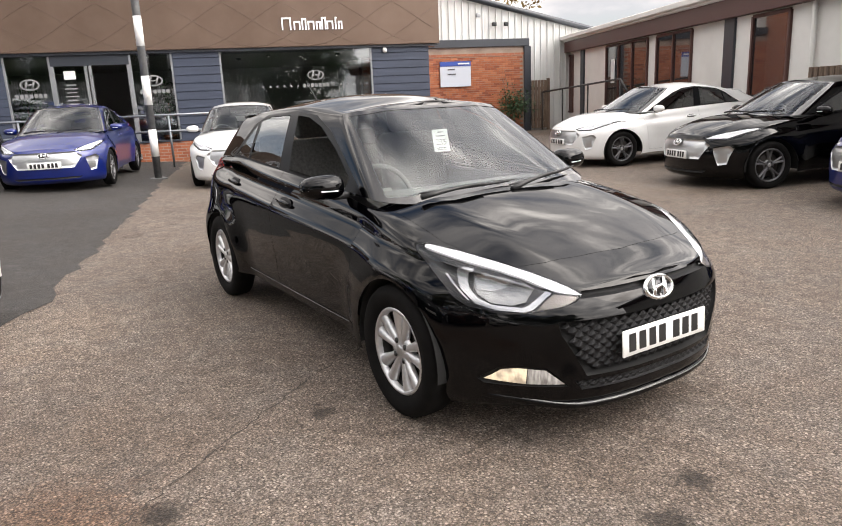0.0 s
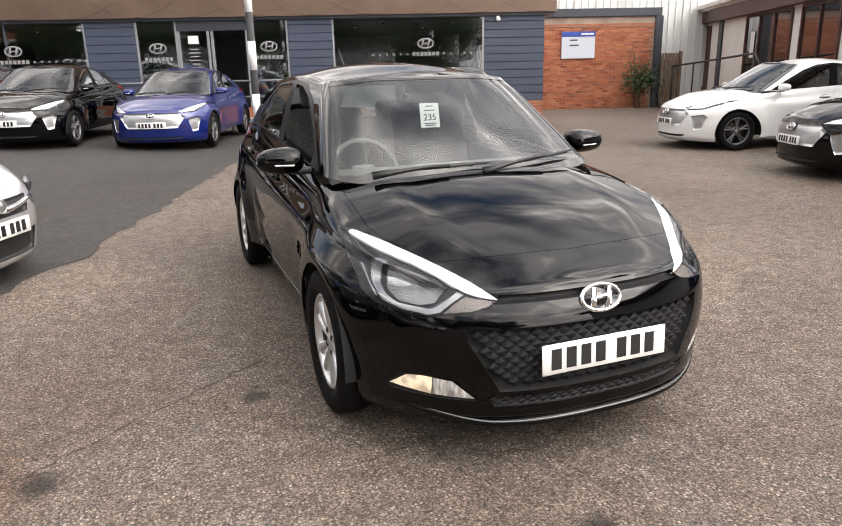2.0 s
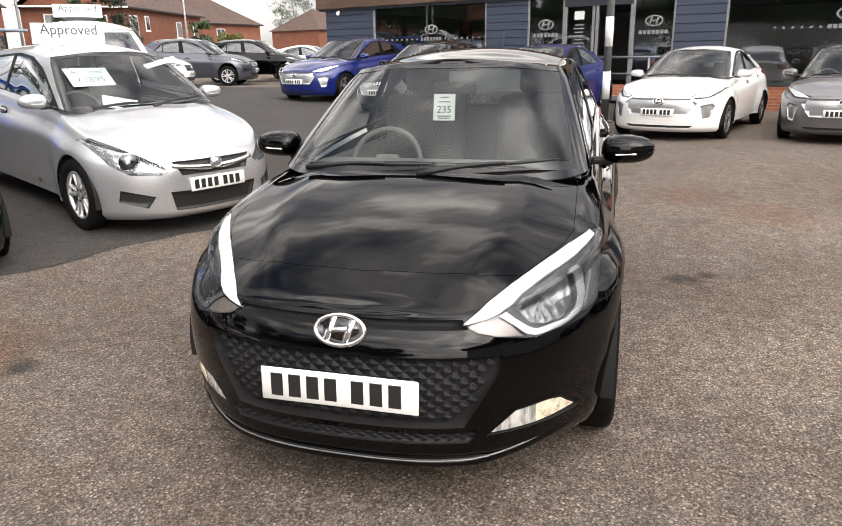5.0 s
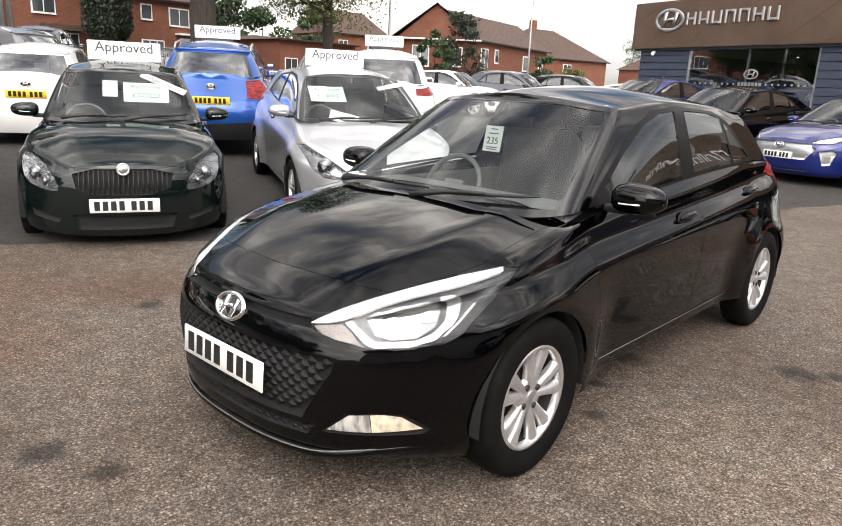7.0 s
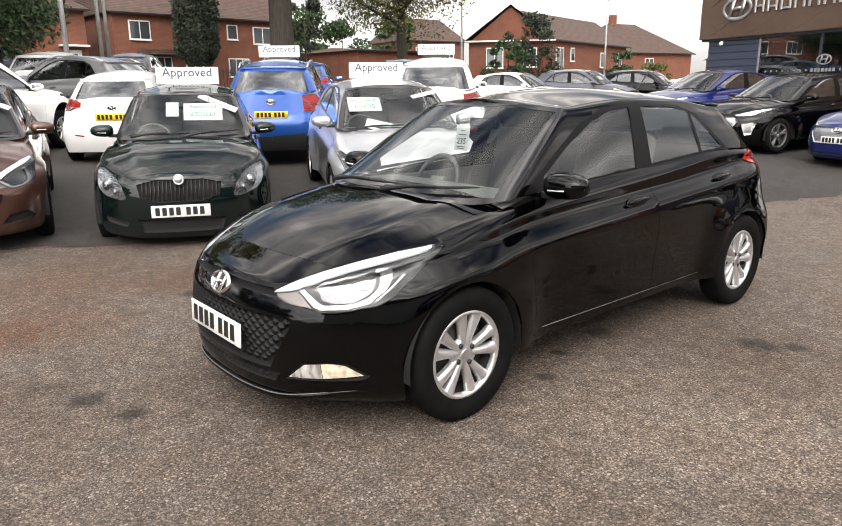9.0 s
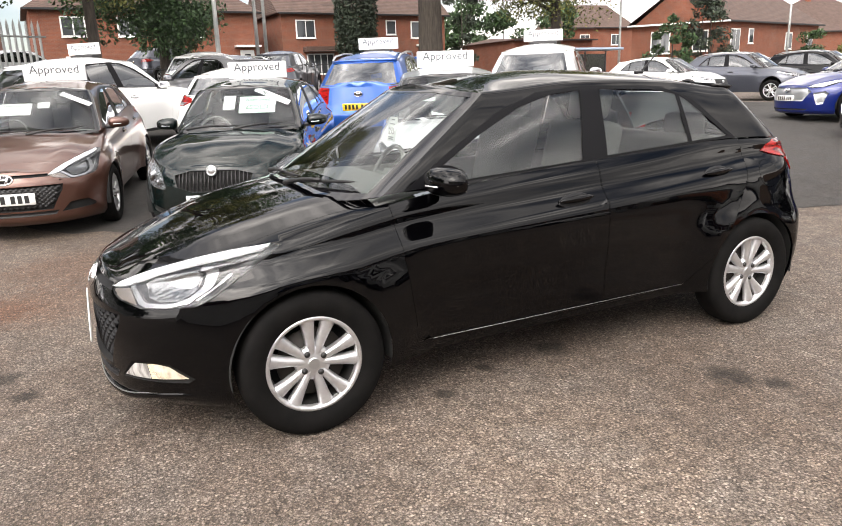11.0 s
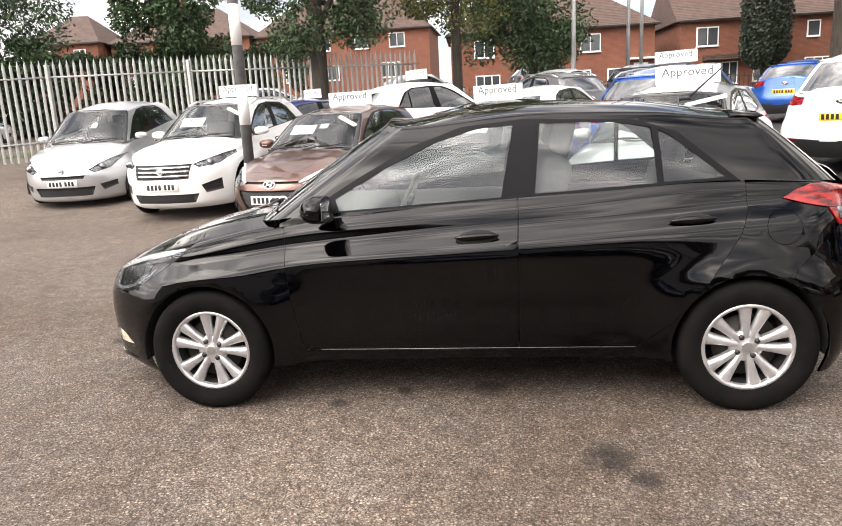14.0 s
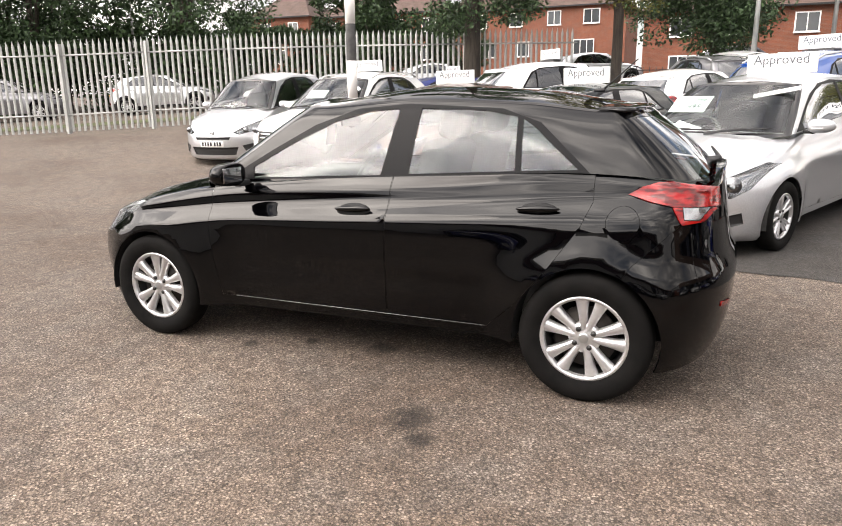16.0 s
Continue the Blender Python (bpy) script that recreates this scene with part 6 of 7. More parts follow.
    part("pane", box((s1 - s0, 0.01, z1 - z0), ((s0 + s1) / 2, -0.012, (z0 + z1) / 2)), mat, w, smooth=False)


DARKPANE = Mat("dark_reflecting_pane", (0.02, 0.02, 0.022), 0.05, Coat_Weight=1.0).m
pre_window(1.75, 3.1, 0.6, 2.6, MAROON)
pre_window(6.5, 9.6, 0.15, 2.66, DARKPANE, 2)
pre_window(10.2, 12.1, 0.5, 2.66, DARKPANE, 1)
pre_window(14.65, 15.85, 0.9, 2.66, DARKPANE)
part("notice", box((0.3, 0.01, 0.7), (7.1, -0.04, 1.9)), PAPER, pre, smooth=False)
r_ = thing("ramp_rail", "dark steel handrail on the ramp of the pale office", "railing", m=PRE @ pose(0, -1.2, 0))
part("rail", tube([(3.0, 0, 0.5), (3.2, 0, 1.35), (10.7, 0, 1.62), (11.2, 0, 1.3)], 0.028, 8), TRIM, r_)
for s, z in ((3.2, 1.35), (5.7, 1.44), (8.2, 1.53), (10.7, 1.62)):
    part("post", tube([(s, 0, 0), (s, 0, z)], 0.024, 8), TRIM, r_)
wf = thing("timber_screen", "short brown timber screen beside the pale office", "fence", m=PRE @ pose(17.9, -0.6, 0))
for k in range(9):
    part("board", box((0.1, 0.03, 1.6), (-0.5 + 0.13 * k, 0, 0.8), 0.006, seg=1), WEATHERED, wf, smooth=False)

# ---- striped lamp posts in the yard ----
POLEGREY = Mat("weathered_steel_pole", (0.1, 0.105, 0.11), 0.6)
POLEGREY.color(POLEGREY.ramp(POLEGREY.noise(9, 5), [(0.3, (0.075, 0.078, 0.08)), (0.7, (0.14, 0.14, 0.14))]))
POLEGREY = POLEGREY.m


def striped_pole(x, y, whites):
    t = thing("lamp_post", "grey steel pole with white painted bands, standing in the yard", "pole", "striped poles", m=Matrix.Translation((x, y, ground_z(x, y))))
    part("shaft", tube([(0, 0, -0.1), (0, 0, 7.5)], 0.075, 16), POLEGREY, t)
    part("base_plate", box((0.3, 0.3, 0.03), (0, 0, 0.01), 0.01), POLEGREY, t)
    for a, c in whites:
        part("white_band", tube([(0, 0, a), (0, 0, c)], 0.0775, 16), WHITEPAINT, t, "white painted band")


striped_pole(0.69, 10.6, ((0.45, 0.98), (1.45, 2.0), (2.55, 3.1), (3.65, 4.2)))
striped_pole(-5.75, -3.55, ((0.35, 0.75), (1.3, 1.86), (2.4, 2.95), (3.5, 4.05)))


# ---- palisade fence and what lies beyond ----
GALV = Mat("galvanised_steel", (0.42, 0.43, 0.42), 0.5, 0.5)
GALV.color(GALV.ramp(GALV.noise(3, 5), [(0.3, (0.33, 0.34, 0.33)), (0.7, (0.47, 0.48, 0.47))]))
GALV = GALV.m
fence = thing("palisade_fence", "galvanised steel palisade fence along the yard's edge", "fence")
LINE = [(-4.4, -21.5), (-8.5, -16.5), (-12.2, -11.0), (-17.3, -2.4)]
pale_mesh = None
at = []
for (x0, y0), (x1, y1) in zip(LINE, LINE[1:]):
    d = math.hypot(x1 - x0, y1 - y0)
    n = int(d / 0.152)
    for k in range(n):
        at.append((x0 + (x1 - x0) * k / n, y0 + (y1 - y0) * k / n, math.degrees(math.atan2(y1 - y0, x1 - x0))))
b = bmesh.new()
prof = [(-0.036, 0.0), (-0.02, 0.015), (0.0, 0.019), (0.02, 0.015), (0.036, 0.0)]
rows = [[b.verts.new((x, -y, z)) for x, y in prof] for z in (0.0, 2.26)]
tip = b.verts.new((0, -0.02, 2.42))
for k in range(4):
    b.faces.new((rows[0][k], rows[0][k + 1], rows[1][k + 1], rows[1][k]))
    b.faces.new((rows[1][k], rows[1][k + 1], tip))
b.normal_update()
pale_mesh = bpy.data.meshes.new("pale")
b.to_mesh(pale_mesh)
b.free()
pale_mesh.materials.append(GALV)
for x, y, a in at:
    o = new("pale", pale_mesh)
    o.parent = fence
    o.matrix_basis = Matrix.Translation((x, y, ground_z(x, y) + 0.05)) @ pose(0, 0, 0, 0, 0, a)
for (x0, y0), (x1, y1) in zip(LINE, LINE[1:]):
    n = 3
    for k in range(n):
        xa, ya, xb, yb = x0 + (x1 - x0) * k / n, y0 + (y1 - y0) * k / n, x0 + (x1 - x0) * (k + 1) / n, y0 + (y1 - y0) * (k + 1) / n
        for z in (0.5, 2.05):
            part("rail", tube([(xa, ya, ground_z(xa, ya) + z), (xb, yb, ground_z(xb, yb) + z)], 0.03, 4), GALV, fence)
        part("post", box((0.1, 0.08, 2.35), (xa, ya, ground_z(xa, ya) + 1.17)), GALV, fence, smooth=False)

ROOFTILE = Mat("brown_roof_tile", (0.12, 0.07, 0.05), 0.8)
ROOFTILE.color(ROOFTILE.ramp(ROOFTILE.noise(2.5, 6), [(0.3, (0.055, 0.033, 0.026)), (0.7, (0.095, 0.058, 0.045))]))
wave = ROOFTILE.n.new("ShaderNodeTexWave")
wave.bands_direction, wave.inputs["Scale"].default_value = "Z", 2.6
ROOFTILE.l.new(ROOFTILE.coords(), wave.inputs["Vector"])
ROOFTILE.bump(wave.outputs["Fac"], 0.6, 0.03)
ROOFTILE = ROOFTILE.m
UPVC = Mat("white_window_frame", (0.78, 0.78, 0.76), 0.4).m
PANE = Mat("house_pane", (0.05, 0.055, 0.06), 0.06, Coat_Weight=1.0).m


def house_window(house, x, z, w, h, y=-0.0, bars=1):
    f = part("window", box((w + 0.1, 0.08, h + 0.1), (x, y - 0.02, z)), UPVC, house, smooth=False)
    n = bars + 1
    for k in range(n):
        part("pane", box((w / n - 0.07, 0.03, h - 0.06), (x - w / 2 + (k + 0.5) * w / n, y - 0.06, z)), PANE, f, smooth=False)
    part("sill", box((w + 0.16, 0.12, 0.05), (x, y - 0.06, z - h / 2 - 0.07)), UPVC, f, smooth=False)
    return f


def house(label, m, width, depth, eave, ridge, windows, doors=(), hip=0.0, chimneys=(), base=-1.5, cross=False):
    """A brick house, front along x facing -y, roof ridge along x (or along y when cross)."""
    t = thing("house", label, "house", "houses beyond the yard", m=m)
    part("wall", box((width, depth, eave - base), (0, depth / 2, (eave + base) / 2)), HOUSEBRICK, t, smooth=False)
    b = bmesh.new()
    o = 0.35
    if cross:
        pts = [(-width / 2 - o, -o, eave - 0.1), (width / 2 + o, -o, eave - 0.1), (width / 2 + o, depth + o, eave - 0.1), (-width / 2 - o, depth + o, eave - 0.1), (0, -o, ridge), (0, depth + o, ridge)]
        fs = [(0, 3, 5, 4), (1, 4, 5, 2), (0, 1, 2, 3)]
        g = prism([(-width / 2, eave - 0.2), (width / 2, eave - 0.2), (0, ridge - 0.1)], depth, Matrix.Translation((0, depth / 2, 0)))
        part("gable", g, HOUSEBRICK, t, smooth=False)
    else:
        pts = [(-width / 2 - o, -o, eave - 0.1), (width / 2 + o, -o, eave - 0.1), (width / 2 + o, depth + o, eave - 0.1), (-width / 2 - o, depth + o, eave - 0.1), (-width / 2 + hip - (o if not hip else 0), depth / 2, ridge), (width / 2 - hip + (o if not hip else 0), depth / 2, ridge)]
        fs = [(0, 1, 5, 4), (2, 3, 4, 5), (1, 2, 5), (3, 0, 4), (0, 3, 2, 1)]
    vs = [b.verts.new(p) for p in pts]
    for f in fs:
        b.faces.new([vs[i] for i in f])
    bmesh.ops.recalc_face_normals(b, faces=b.faces[:])
    roof = part("roof", b, ROOFTILE, t, smooth=False)
    part("gutter", box((width + 0.6, 0.1, 0.12), (0, -o - 0.02, eave - 0.12)), UPVC if cross else TRIM, roof, smooth=False)
    for x, z, w, h, bars in windows:
        house_window(t, x, z, w, h, bars=bars)
    for x, z in doors:
        d = part("door", box((0.95, 0.08, 2.05), (x, -0.03, z + 1.02)), UPVC, t, smooth=False)
        part("door_pane", box((0.4, 0.03, 0.7), (x, -0.08, z + 1.45)), PANE, d, smooth=False)
        part("canopy", box((1.7, 0.7, 0.12), (x, -0.3, z + 2.3)), UPVC, d, smooth=False)
    for x in chimneys:
        part("chimney", box((0.7, 0.7, 1.4), (x, depth / 2, ridge + 0.3)), HOUSEBRICK, t, smooth=False)
    return t


def facing(p, q, z=0.0):
    """Pose for a house whose front runs from p to q (left to right as seen from the yard)."""
    mx, my = (p[0] + q[0]) / 2, (p[1] + q[1]) / 2
    return Matrix.Translation((mx, my, z)) @ pose(0, 0, 0, 0, 0, math.degrees(math.atan2(q[1] - p[1], q[0] - p[0])))


def span(p, q):
    return math.hypot(q[0] - p[0], q[1] - p[1])


P, Q = (-46.0, 11.7), (-46.6, 25.2)
SEMI = [(-4.9, 5.35, 1.35, 1.15, 1), (-1.9, 5.5, 0.75, 0.95, 0), (1.9, 5.5, 0.75, 0.95, 0), (4.4, 5.35, 1.5, 1.15, 1), (-3.9, 2.95, 2.0, 1.35, 3), (-1.2, 3.0, 1.2, 1.35, 1), (2.3, 3.0, 1.6, 1.25, 2)]
house("red brick semi-detached house with a brown tiled roof", facing(P, Q), 13.3, 8, 6.5, 9.6, SEMI, [(4.9, 1.9)])
part("bay_roof", box((2.6, 0.9, 0.35), (-3.9, -0.4, 3.95)), ROOFTILE, bpy.data.objects["house"], smooth=False)
P, Q = (-45.2, -3.6), (-46.0, 10.1)
house("red brick semi-detached house with a hipped tiled roof", facing(P, Q), 13.8, 8, 6.5, 9.8, [(-4.6, 5.4, 1.3, 1.1, 1), (-1.4, 5.4, 1.3, 1.1, 1), (2.6, 5.4, 1.3, 1.1, 1), (-4.4, 3.0, 1.6, 1.2, 2), (-0.6, 3.0, 1.6, 1.2, 1), (1.9, 3.0, 1.4, 1.2, 1), (4.4, 3.0, 1.2, 1.2, 1)], [(6.0, 1.9)], hip=4.5)
ROW = [(-5.0, 7.7, 1.3, 1.1, 1), (-1.6, 7.7, 1.1, 1.1, 1), (1.8, 7.7, 1.1, 1.1, 1), (5.0, 7.7, 1.3, 1.1, 1), (-4.4, 5.2, 1.7, 1.2, 2), (4.4, 5.2, 1.7, 1.2, 2), (-0.9, 5.2, 1.0, 1.2, 0)]
house("row of red brick houses with brown tiled roofs", facing((-58, -22.2), (-58, -6.5)), 15.7, 8, 8.7, 11.9, ROW, hip=3.0, chimneys=(0,))
house("row of red brick houses with brown tiled roofs", facing((-57, -35.6), (-57.5, -22.6)), 13.0, 8, 8.9, 11.9, ROW, hip=4.0, chimneys=(-1,))
house("red brick house with a brown gable roof", facing((-55, -42.5), (-55.5, -35.9)), 6.6, 8, 9.0, 11.8, [(-1.5, 7.8, 1.2, 1.1, 1), (1.6, 7.8, 1.0, 1.1, 1), (0, 5.2, 1.4, 1.2, 1)], hip=2.6)
house("distant red brick house with a brown roof", facing((-62, 49.5), (-61, 58), -0.3), 8.6, 8, 7.2, 10.0, [(-2.2, 5.8, 1.2, 1.1, 1), (2.0, 5.8, 1.2, 1.1, 1)], hip=1.0)
house("red brick house with a white-trimmed gable", facing((-38.5, 37.0), (-33.3, 41.0), -0.5), 6.6, 10, 5.6, 8.2, [(-1.2, 4.2, 1.3, 1.5, 1), (1.6, 4.2, 1.0, 1.4, 1)], cross=True)
house("long red brick house with white windows and a brown roof", facing((-33.4, 41.2), (-36.5, 56), -0.5), 15.1, 7, 5.6, 8.0, [(-6.3, 4.2, 1.2, 1.5, 1), (-4.0, 4.5, 0.6, 1.0, 0), (2.2, 4.2, 1.0, 1.2, 0), (6.0, 4.3, 0.9, 1.1, 1), (-3.5, 1.8, 1.8, 1.2, 2)])
house("red brick house with a hipped brown roof and a chimney", facing((-46, 66), (-43, 80), -0.3), 14.4, 10, 5.6, 9.2, [(-5.5, 4.3, 1.3, 1.2, 1), (0, 4.3, 1.3, 1.2, 1), (-2.5, 1.9, 1.3, 1.2, 1)], hip=5.0, chimneys=(-1.5,))
house("distant red brick house with a brown roof", facing((-40, 92), (-36, 106), -0.2), 14.4, 9, 5.2, 8.2, [(-4.5, 3.9, 1.8, 1.2, 2), (1.0, 3.9, 1.6, 1.2, 1)], hip=4.0, chimneys=(3,))
house("flat-roofed red brick building behind the trees", facing((-47, 32.0), (-47, 40.3), -0.3), 8.3, 9, 5.0, 5.3, [(-3, 2.9, 1.2, 1.0, 1)], hip=0.4)

# low black railings in front of the houses
r_ = thing("railings", "low black iron railings in front of the brick houses", "fence")
bm_ = bmesh.new()
for k in range(150):
    t = k / 149
    x, y = -18.5 + (-30 + 18.5) * t, -1.0 + 27 * t
    z = ground_z(x, y)
    box((0.02, 0.02, 1.3), (x, y, z + 0.65), bm=bm_)
for z in (0.2, 1.2):
    tube([(-18.5 - 11.5 * t / 12, -1 + 27 * t / 12, ground_z(-18.5 - 11.5 * t / 12, -1 + 27 * t / 12) + z) for t in range(13)], 0.02, 4, bm_)
tagged(part("railing_run", bm_, TRIM, r_, smooth=False), kind="stuff")


# ---- trees ----
def foliage_mat(name, dark, light):
    m = Mat(name, light, 0.65)
    g = m.n.new("ShaderNodeNewGeometry")
    m.color(m.ramp(g.outputs["Random Per Island"], [(0, dark), (0.7, light), (1, tuple(min(1, c * 1.6) for c in light))]))
    m.set("Transmission Weight", 0.0)
    return m.m


LEAF_A = foliage_mat("dark_green_leaves", (0.012, 0.028, 0.01), (0.035, 0.07, 0.022))
LEAF_B = foliage_mat("yellowing_leaves", (0.03, 0.045, 0.012), (0.12, 0.12, 0.025))
LEAF_C = foliage_mat("deep_evergreen_leaves", (0.008, 0.014, 0.008), (0.022, 0.034, 0.018))
BARK = Mat("tree_bark", (0.07, 0.055, 0.042), 0.9)
BARK.color(BARK.ramp(BARK.noise(4, 6, stretch=(4, 4, 0.5)), [(0.3, (0.02, 0.016, 0.013)), (0.7, (0.065, 0.052, 0.04))])).bump(BARK.noise(9, 5, stretch=(4, 4, 0.6)), 0.7, 0.04)
BARK = BARK.m


def tree(label, x, y, trunk, height, crown_lo, radius, n, size, mat, seed, z0=None, clumps=26, squash=0.75, limbs=7, lean=(0, 0)):
    """A tapered trunk with limbs and a crown of many leaves in uneven clumps."""
    rnd = random.Random(seed)
    rng = np.random.default_rng(seed)
    z0 = ground_z(x, y) if z0 is None else z0
    t = thing("tree", label, "tree", m=Matrix.Translation((x, y, z0)))
    b = bmesh.new()
    fork = crown_lo + (height - crown_lo) * 0.15
    tube([(0, 0, -0.4), (0.02, 0, 0.4), (0.05 + lean[0] * 0.3, 0.02, fork * 0.5), (lean[0], lean[1], fork), (lean[0] * 1.4, lean[1] * 1.4, height * 0.85)], [trunk * 0.62, trunk * 0.52, trunk * 0.46, trunk * 0.4, trunk * 0.08], 12, b)
    centres = []
    mid = (crown_lo + height) / 2
    for k in range(clumps):
        a, u = rnd.uniform(0, 2 * math.pi), rnd.uniform(-1, 1)
        rr = radius * math.sqrt(1 - u * u * 0.8) * rnd.uniform(0.35, 1.0)
        centres.append((lean[0] + rr * math.cos(a), lean[1] + rr * math.sin(a), mid + u * (height - crown_lo) / 2))
    for k in range(limbs):
        c = centres[k * len(centres) // limbs]
        z = fork * rnd.uniform(0.8, 1.15)
        tube([(lean[0] * 0.9, lean[1] * 0.9, z), (lean[0] + (c[0] - lean[0]) * 0.4, lean[1] + (c[1] - lean[1]) * 0.4, z + (c[2] - z) * 0.35), c], [trunk * 0.22, trunk * 0.14, trunk * 0.04], 7, b)
    part("trunk", b, BARK, t)
    pts = []
    per = n // clumps
    for c in centres:
        r = radius * rnd.uniform(0.22, 0.42)
        q = rng.normal(size=(per, 3))
        q /= np.linalg.norm(q, axis=1)[:, None]
        q *= (rng.uniform(0.25, 1, (per, 1)) ** 0.5) * r
        q[:, 2] *= squash
        pts.append(q + np.array(c))
    leafy("crown", np.concatenate(pts), size, seed, mat, t, 0.45)
    return t


tree("large old tree with a thick trunk beyond the parked cars", -30, 15.2, 1.35, 13, 7.2, 6.0, 24000, 0.11, LEAF_A, 11, clumps=44, limbs=8)
tree("spreading tree with several limbs and thin green leaves", -33.2, 25.7, 0.7, 12.0, 5.2, 5.6, 26000, 0.105, LEAF_B, 12, clumps=60, limbs=12)
tree("young tree with leafy low branches beside the fence", -15.4, -5.0, 0.5, 9.0, 2.7, 2.6, 32000, 0.065, LEAF_A, 13, clumps=40)
tree("slim tree with yellowing leaves at the end of the fence", -17.6, -1.3, 0.32, 9.5, 3.2, 2.7, 24000, 0.065, LEAF_B, 14, clumps=34)
tree("dense dark green round tree in front of the houses", -24.0, 1.2, 0.4, 8.0, 1.9, 3.2, 30000, 0.085, LEAF_A, 15, clumps=60)
for i, (x, y, h, r) in enumerate(((-15, -33, 13, 5), (-21, -30, 12, 5), (-26, -25, 13, 5.2), (-30, -16.0, 11, 2.9), (-10, -34, 12, 5), (-4, -36, 12, 5), (-24, -37, 13, 5.5), (-33, -31, 13, 5.5), (-17, -40, 13, 6), (-7, -41, 13, 6))):
    tree("tall dark leafy tree behind the fence", x, y, 0.5, h, 0.5, r, 26000, 0.125, LEAF_A, 30 + i, clumps=70)
for i, (x, y, h, r) in enumerate(((-60, 30, 8, 3), (-62, 36, 8.5, 3.4), (-64, 42, 8, 3), (-58, 34, 6.5, 2.2), (-57, 44, 8, 2.6), (-61, 47.5, 8, 2.4))):
    tree("tree among distant greenery", x, y, 0.3, h, 1.0, r, 3500, 0.25, LEAF_A, 50 + i, clumps=24)
for i, (x, y, h, r, mt) in enumerate(((-32.0, 38.0, 6.0, 2.0, LEAF_C), (-31, 33.5, 4.4, 1.5, LEAF_A), (-33.0, 50, 3.6, 1.6, LEAF_A), (-37, 62, 3.2, 1.5, LEAF_B), (-47.5, 27.2, 9.0, 1.5, LEAF_C), (-52, 110, 12, 4, LEAF_A), (-57, 122, 13, 4.5, LEAF_A))):
    tree("bushy evergreen shrub in front of a brick house", x, y, 0.2, h, 0.3, r, 3200, 0.14, mt, 60 + i, clumps=24)
tree("tree with autumn leaves behind the pale office", 27, 34, 0.4, 8.6, 3.5, 4.2, 5000, 0.16, foliage_mat("autumn_leaves", (0.1, 0.06, 0.02), (0.22, 0.15, 0.05)), 71, clumps=40)
# the clipped conifer in front of the houses
t = thing("columnar_conifer", "dense dark columnar conifer in front of the brick house", "tree", m=Matrix.Translation((-43, 16.2, 1.8)))
part("trunk", tube([(0, 0, -0.3), (0, 0, 2.0)], 0.22, 10), BARK, t)
rng = np.random.default_rng(77)
q = rng.uniform(-1, 1, (14000, 3))
rad = np.where(q[:, 2] < -0.75, 0.5 + 2.0 * (q[:, 2] + 1), 1.0) * np.clip(1.25 * (1 - np.clip(q[:, 2], 0, 1) ** 2.5), 0.1, 1)
ang = q[:, 0] * math.pi
rr = 1.45 * rad * np.abs(q[:, 1]) ** 0.25 * (1 + 0.08 * np.sin(7 * ang + 5 * q[:, 2]))
leafy("crown", np.stack([rr * np.cos(ang), rr * np.sin(ang), 4.9 + 3.7 * q[:, 2]], 1), 0.13, 78, LEAF_C, t, 0.4)

for i in range(11):
    x, y = -18.5 - 1.9 * i, -33.5 + 2.0 * i
    tree("dark leafy bush behind the street", x, y, 0.15, 3.6 + 0.5 * (i % 3), 0.2, 2.1, 7500, 0.11, LEAF_A, 90 + i, clumps=26, limbs=4)
# bus shelter in the far street
t = thing("bus_shelter", "glazed bus shelter with a pale blue roof in the far street", "bus shelter", m=Matrix.Translation((-30.5, 25.6, 0.45)) @ pose(0, 0, 0, 0, 0, 92))
part("roof", box((5.4, 1.5, 0.14), (0, 0, 2.55), 0.05), Mat("pale_blue_roof", (0.3, 0.38, 0.48), 0.5).m, t)
for x in (-2.5, -0.85, 0.85, 2.5):
    part("post", box((0.07, 0.07, 2.5), (x, 0.6, 1.25)), DARKFRAME, t, smooth=False)
for x in (-1.68, 0, 1.68):
    part("pane", box((1.5, 0.02, 1.8), (x, 0.6, 1.4)), SHOPGLASS, t, smooth=False)

# far street lamps and posts
for x, y, h in ((-29.0, 42.0, 8.2), (-25.9, 5.1, 8.0), (-28, 6.0, 8.5), (-23.5, -26, 6.5), (-20, 2.4, 6.0), (-31, 29, 8)):
    t = thing("street_lamp", "tall thin street lamp post in the distance", "street lamp", "street lamps", m=Matrix.Translation((x, y, ground_z(x, y))))
    part("post", tube([(0, 0, 0), (0, 0, h * 0.5), (0, 0, h)], [0.09, 0.07, 0.05], 8), GALV, t)
    part("head", box((0.5, 0.16, 0.1), (0.2, 0, h + 0.02), 0.03), GALV, t)
GRASS = Mat("rough_grass_verge", (0.06, 0.085, 0.025), 0.9)
GRASS.color(GRASS.ramp(GRASS.noise(1.5, 6), [(0.3, (0.045, 0.065, 0.02)), (0.7, (0.11, 0.12, 0.045))])).bump(GRASS.noise(30, 4), 0.8, 0.05)
b = bmesh.new()
rows = []
for k in range(30):
    t = k / 29
    x, y = -5 + t * (-19), -23.5 + t * 22.0
    rows.append([b.verts.new((x - 0.87 * d, y - 0.5 * d, ground_z(x - 0.87 * d, y - 0.5 * d) + 0.03)) for d in (0.6, 1.5, 2.6)])
for p, q in zip(rows, rows[1:]):
    for i in range(2):
        b.faces.new((p[i], q[i], q[i + 1], p[i + 1]))
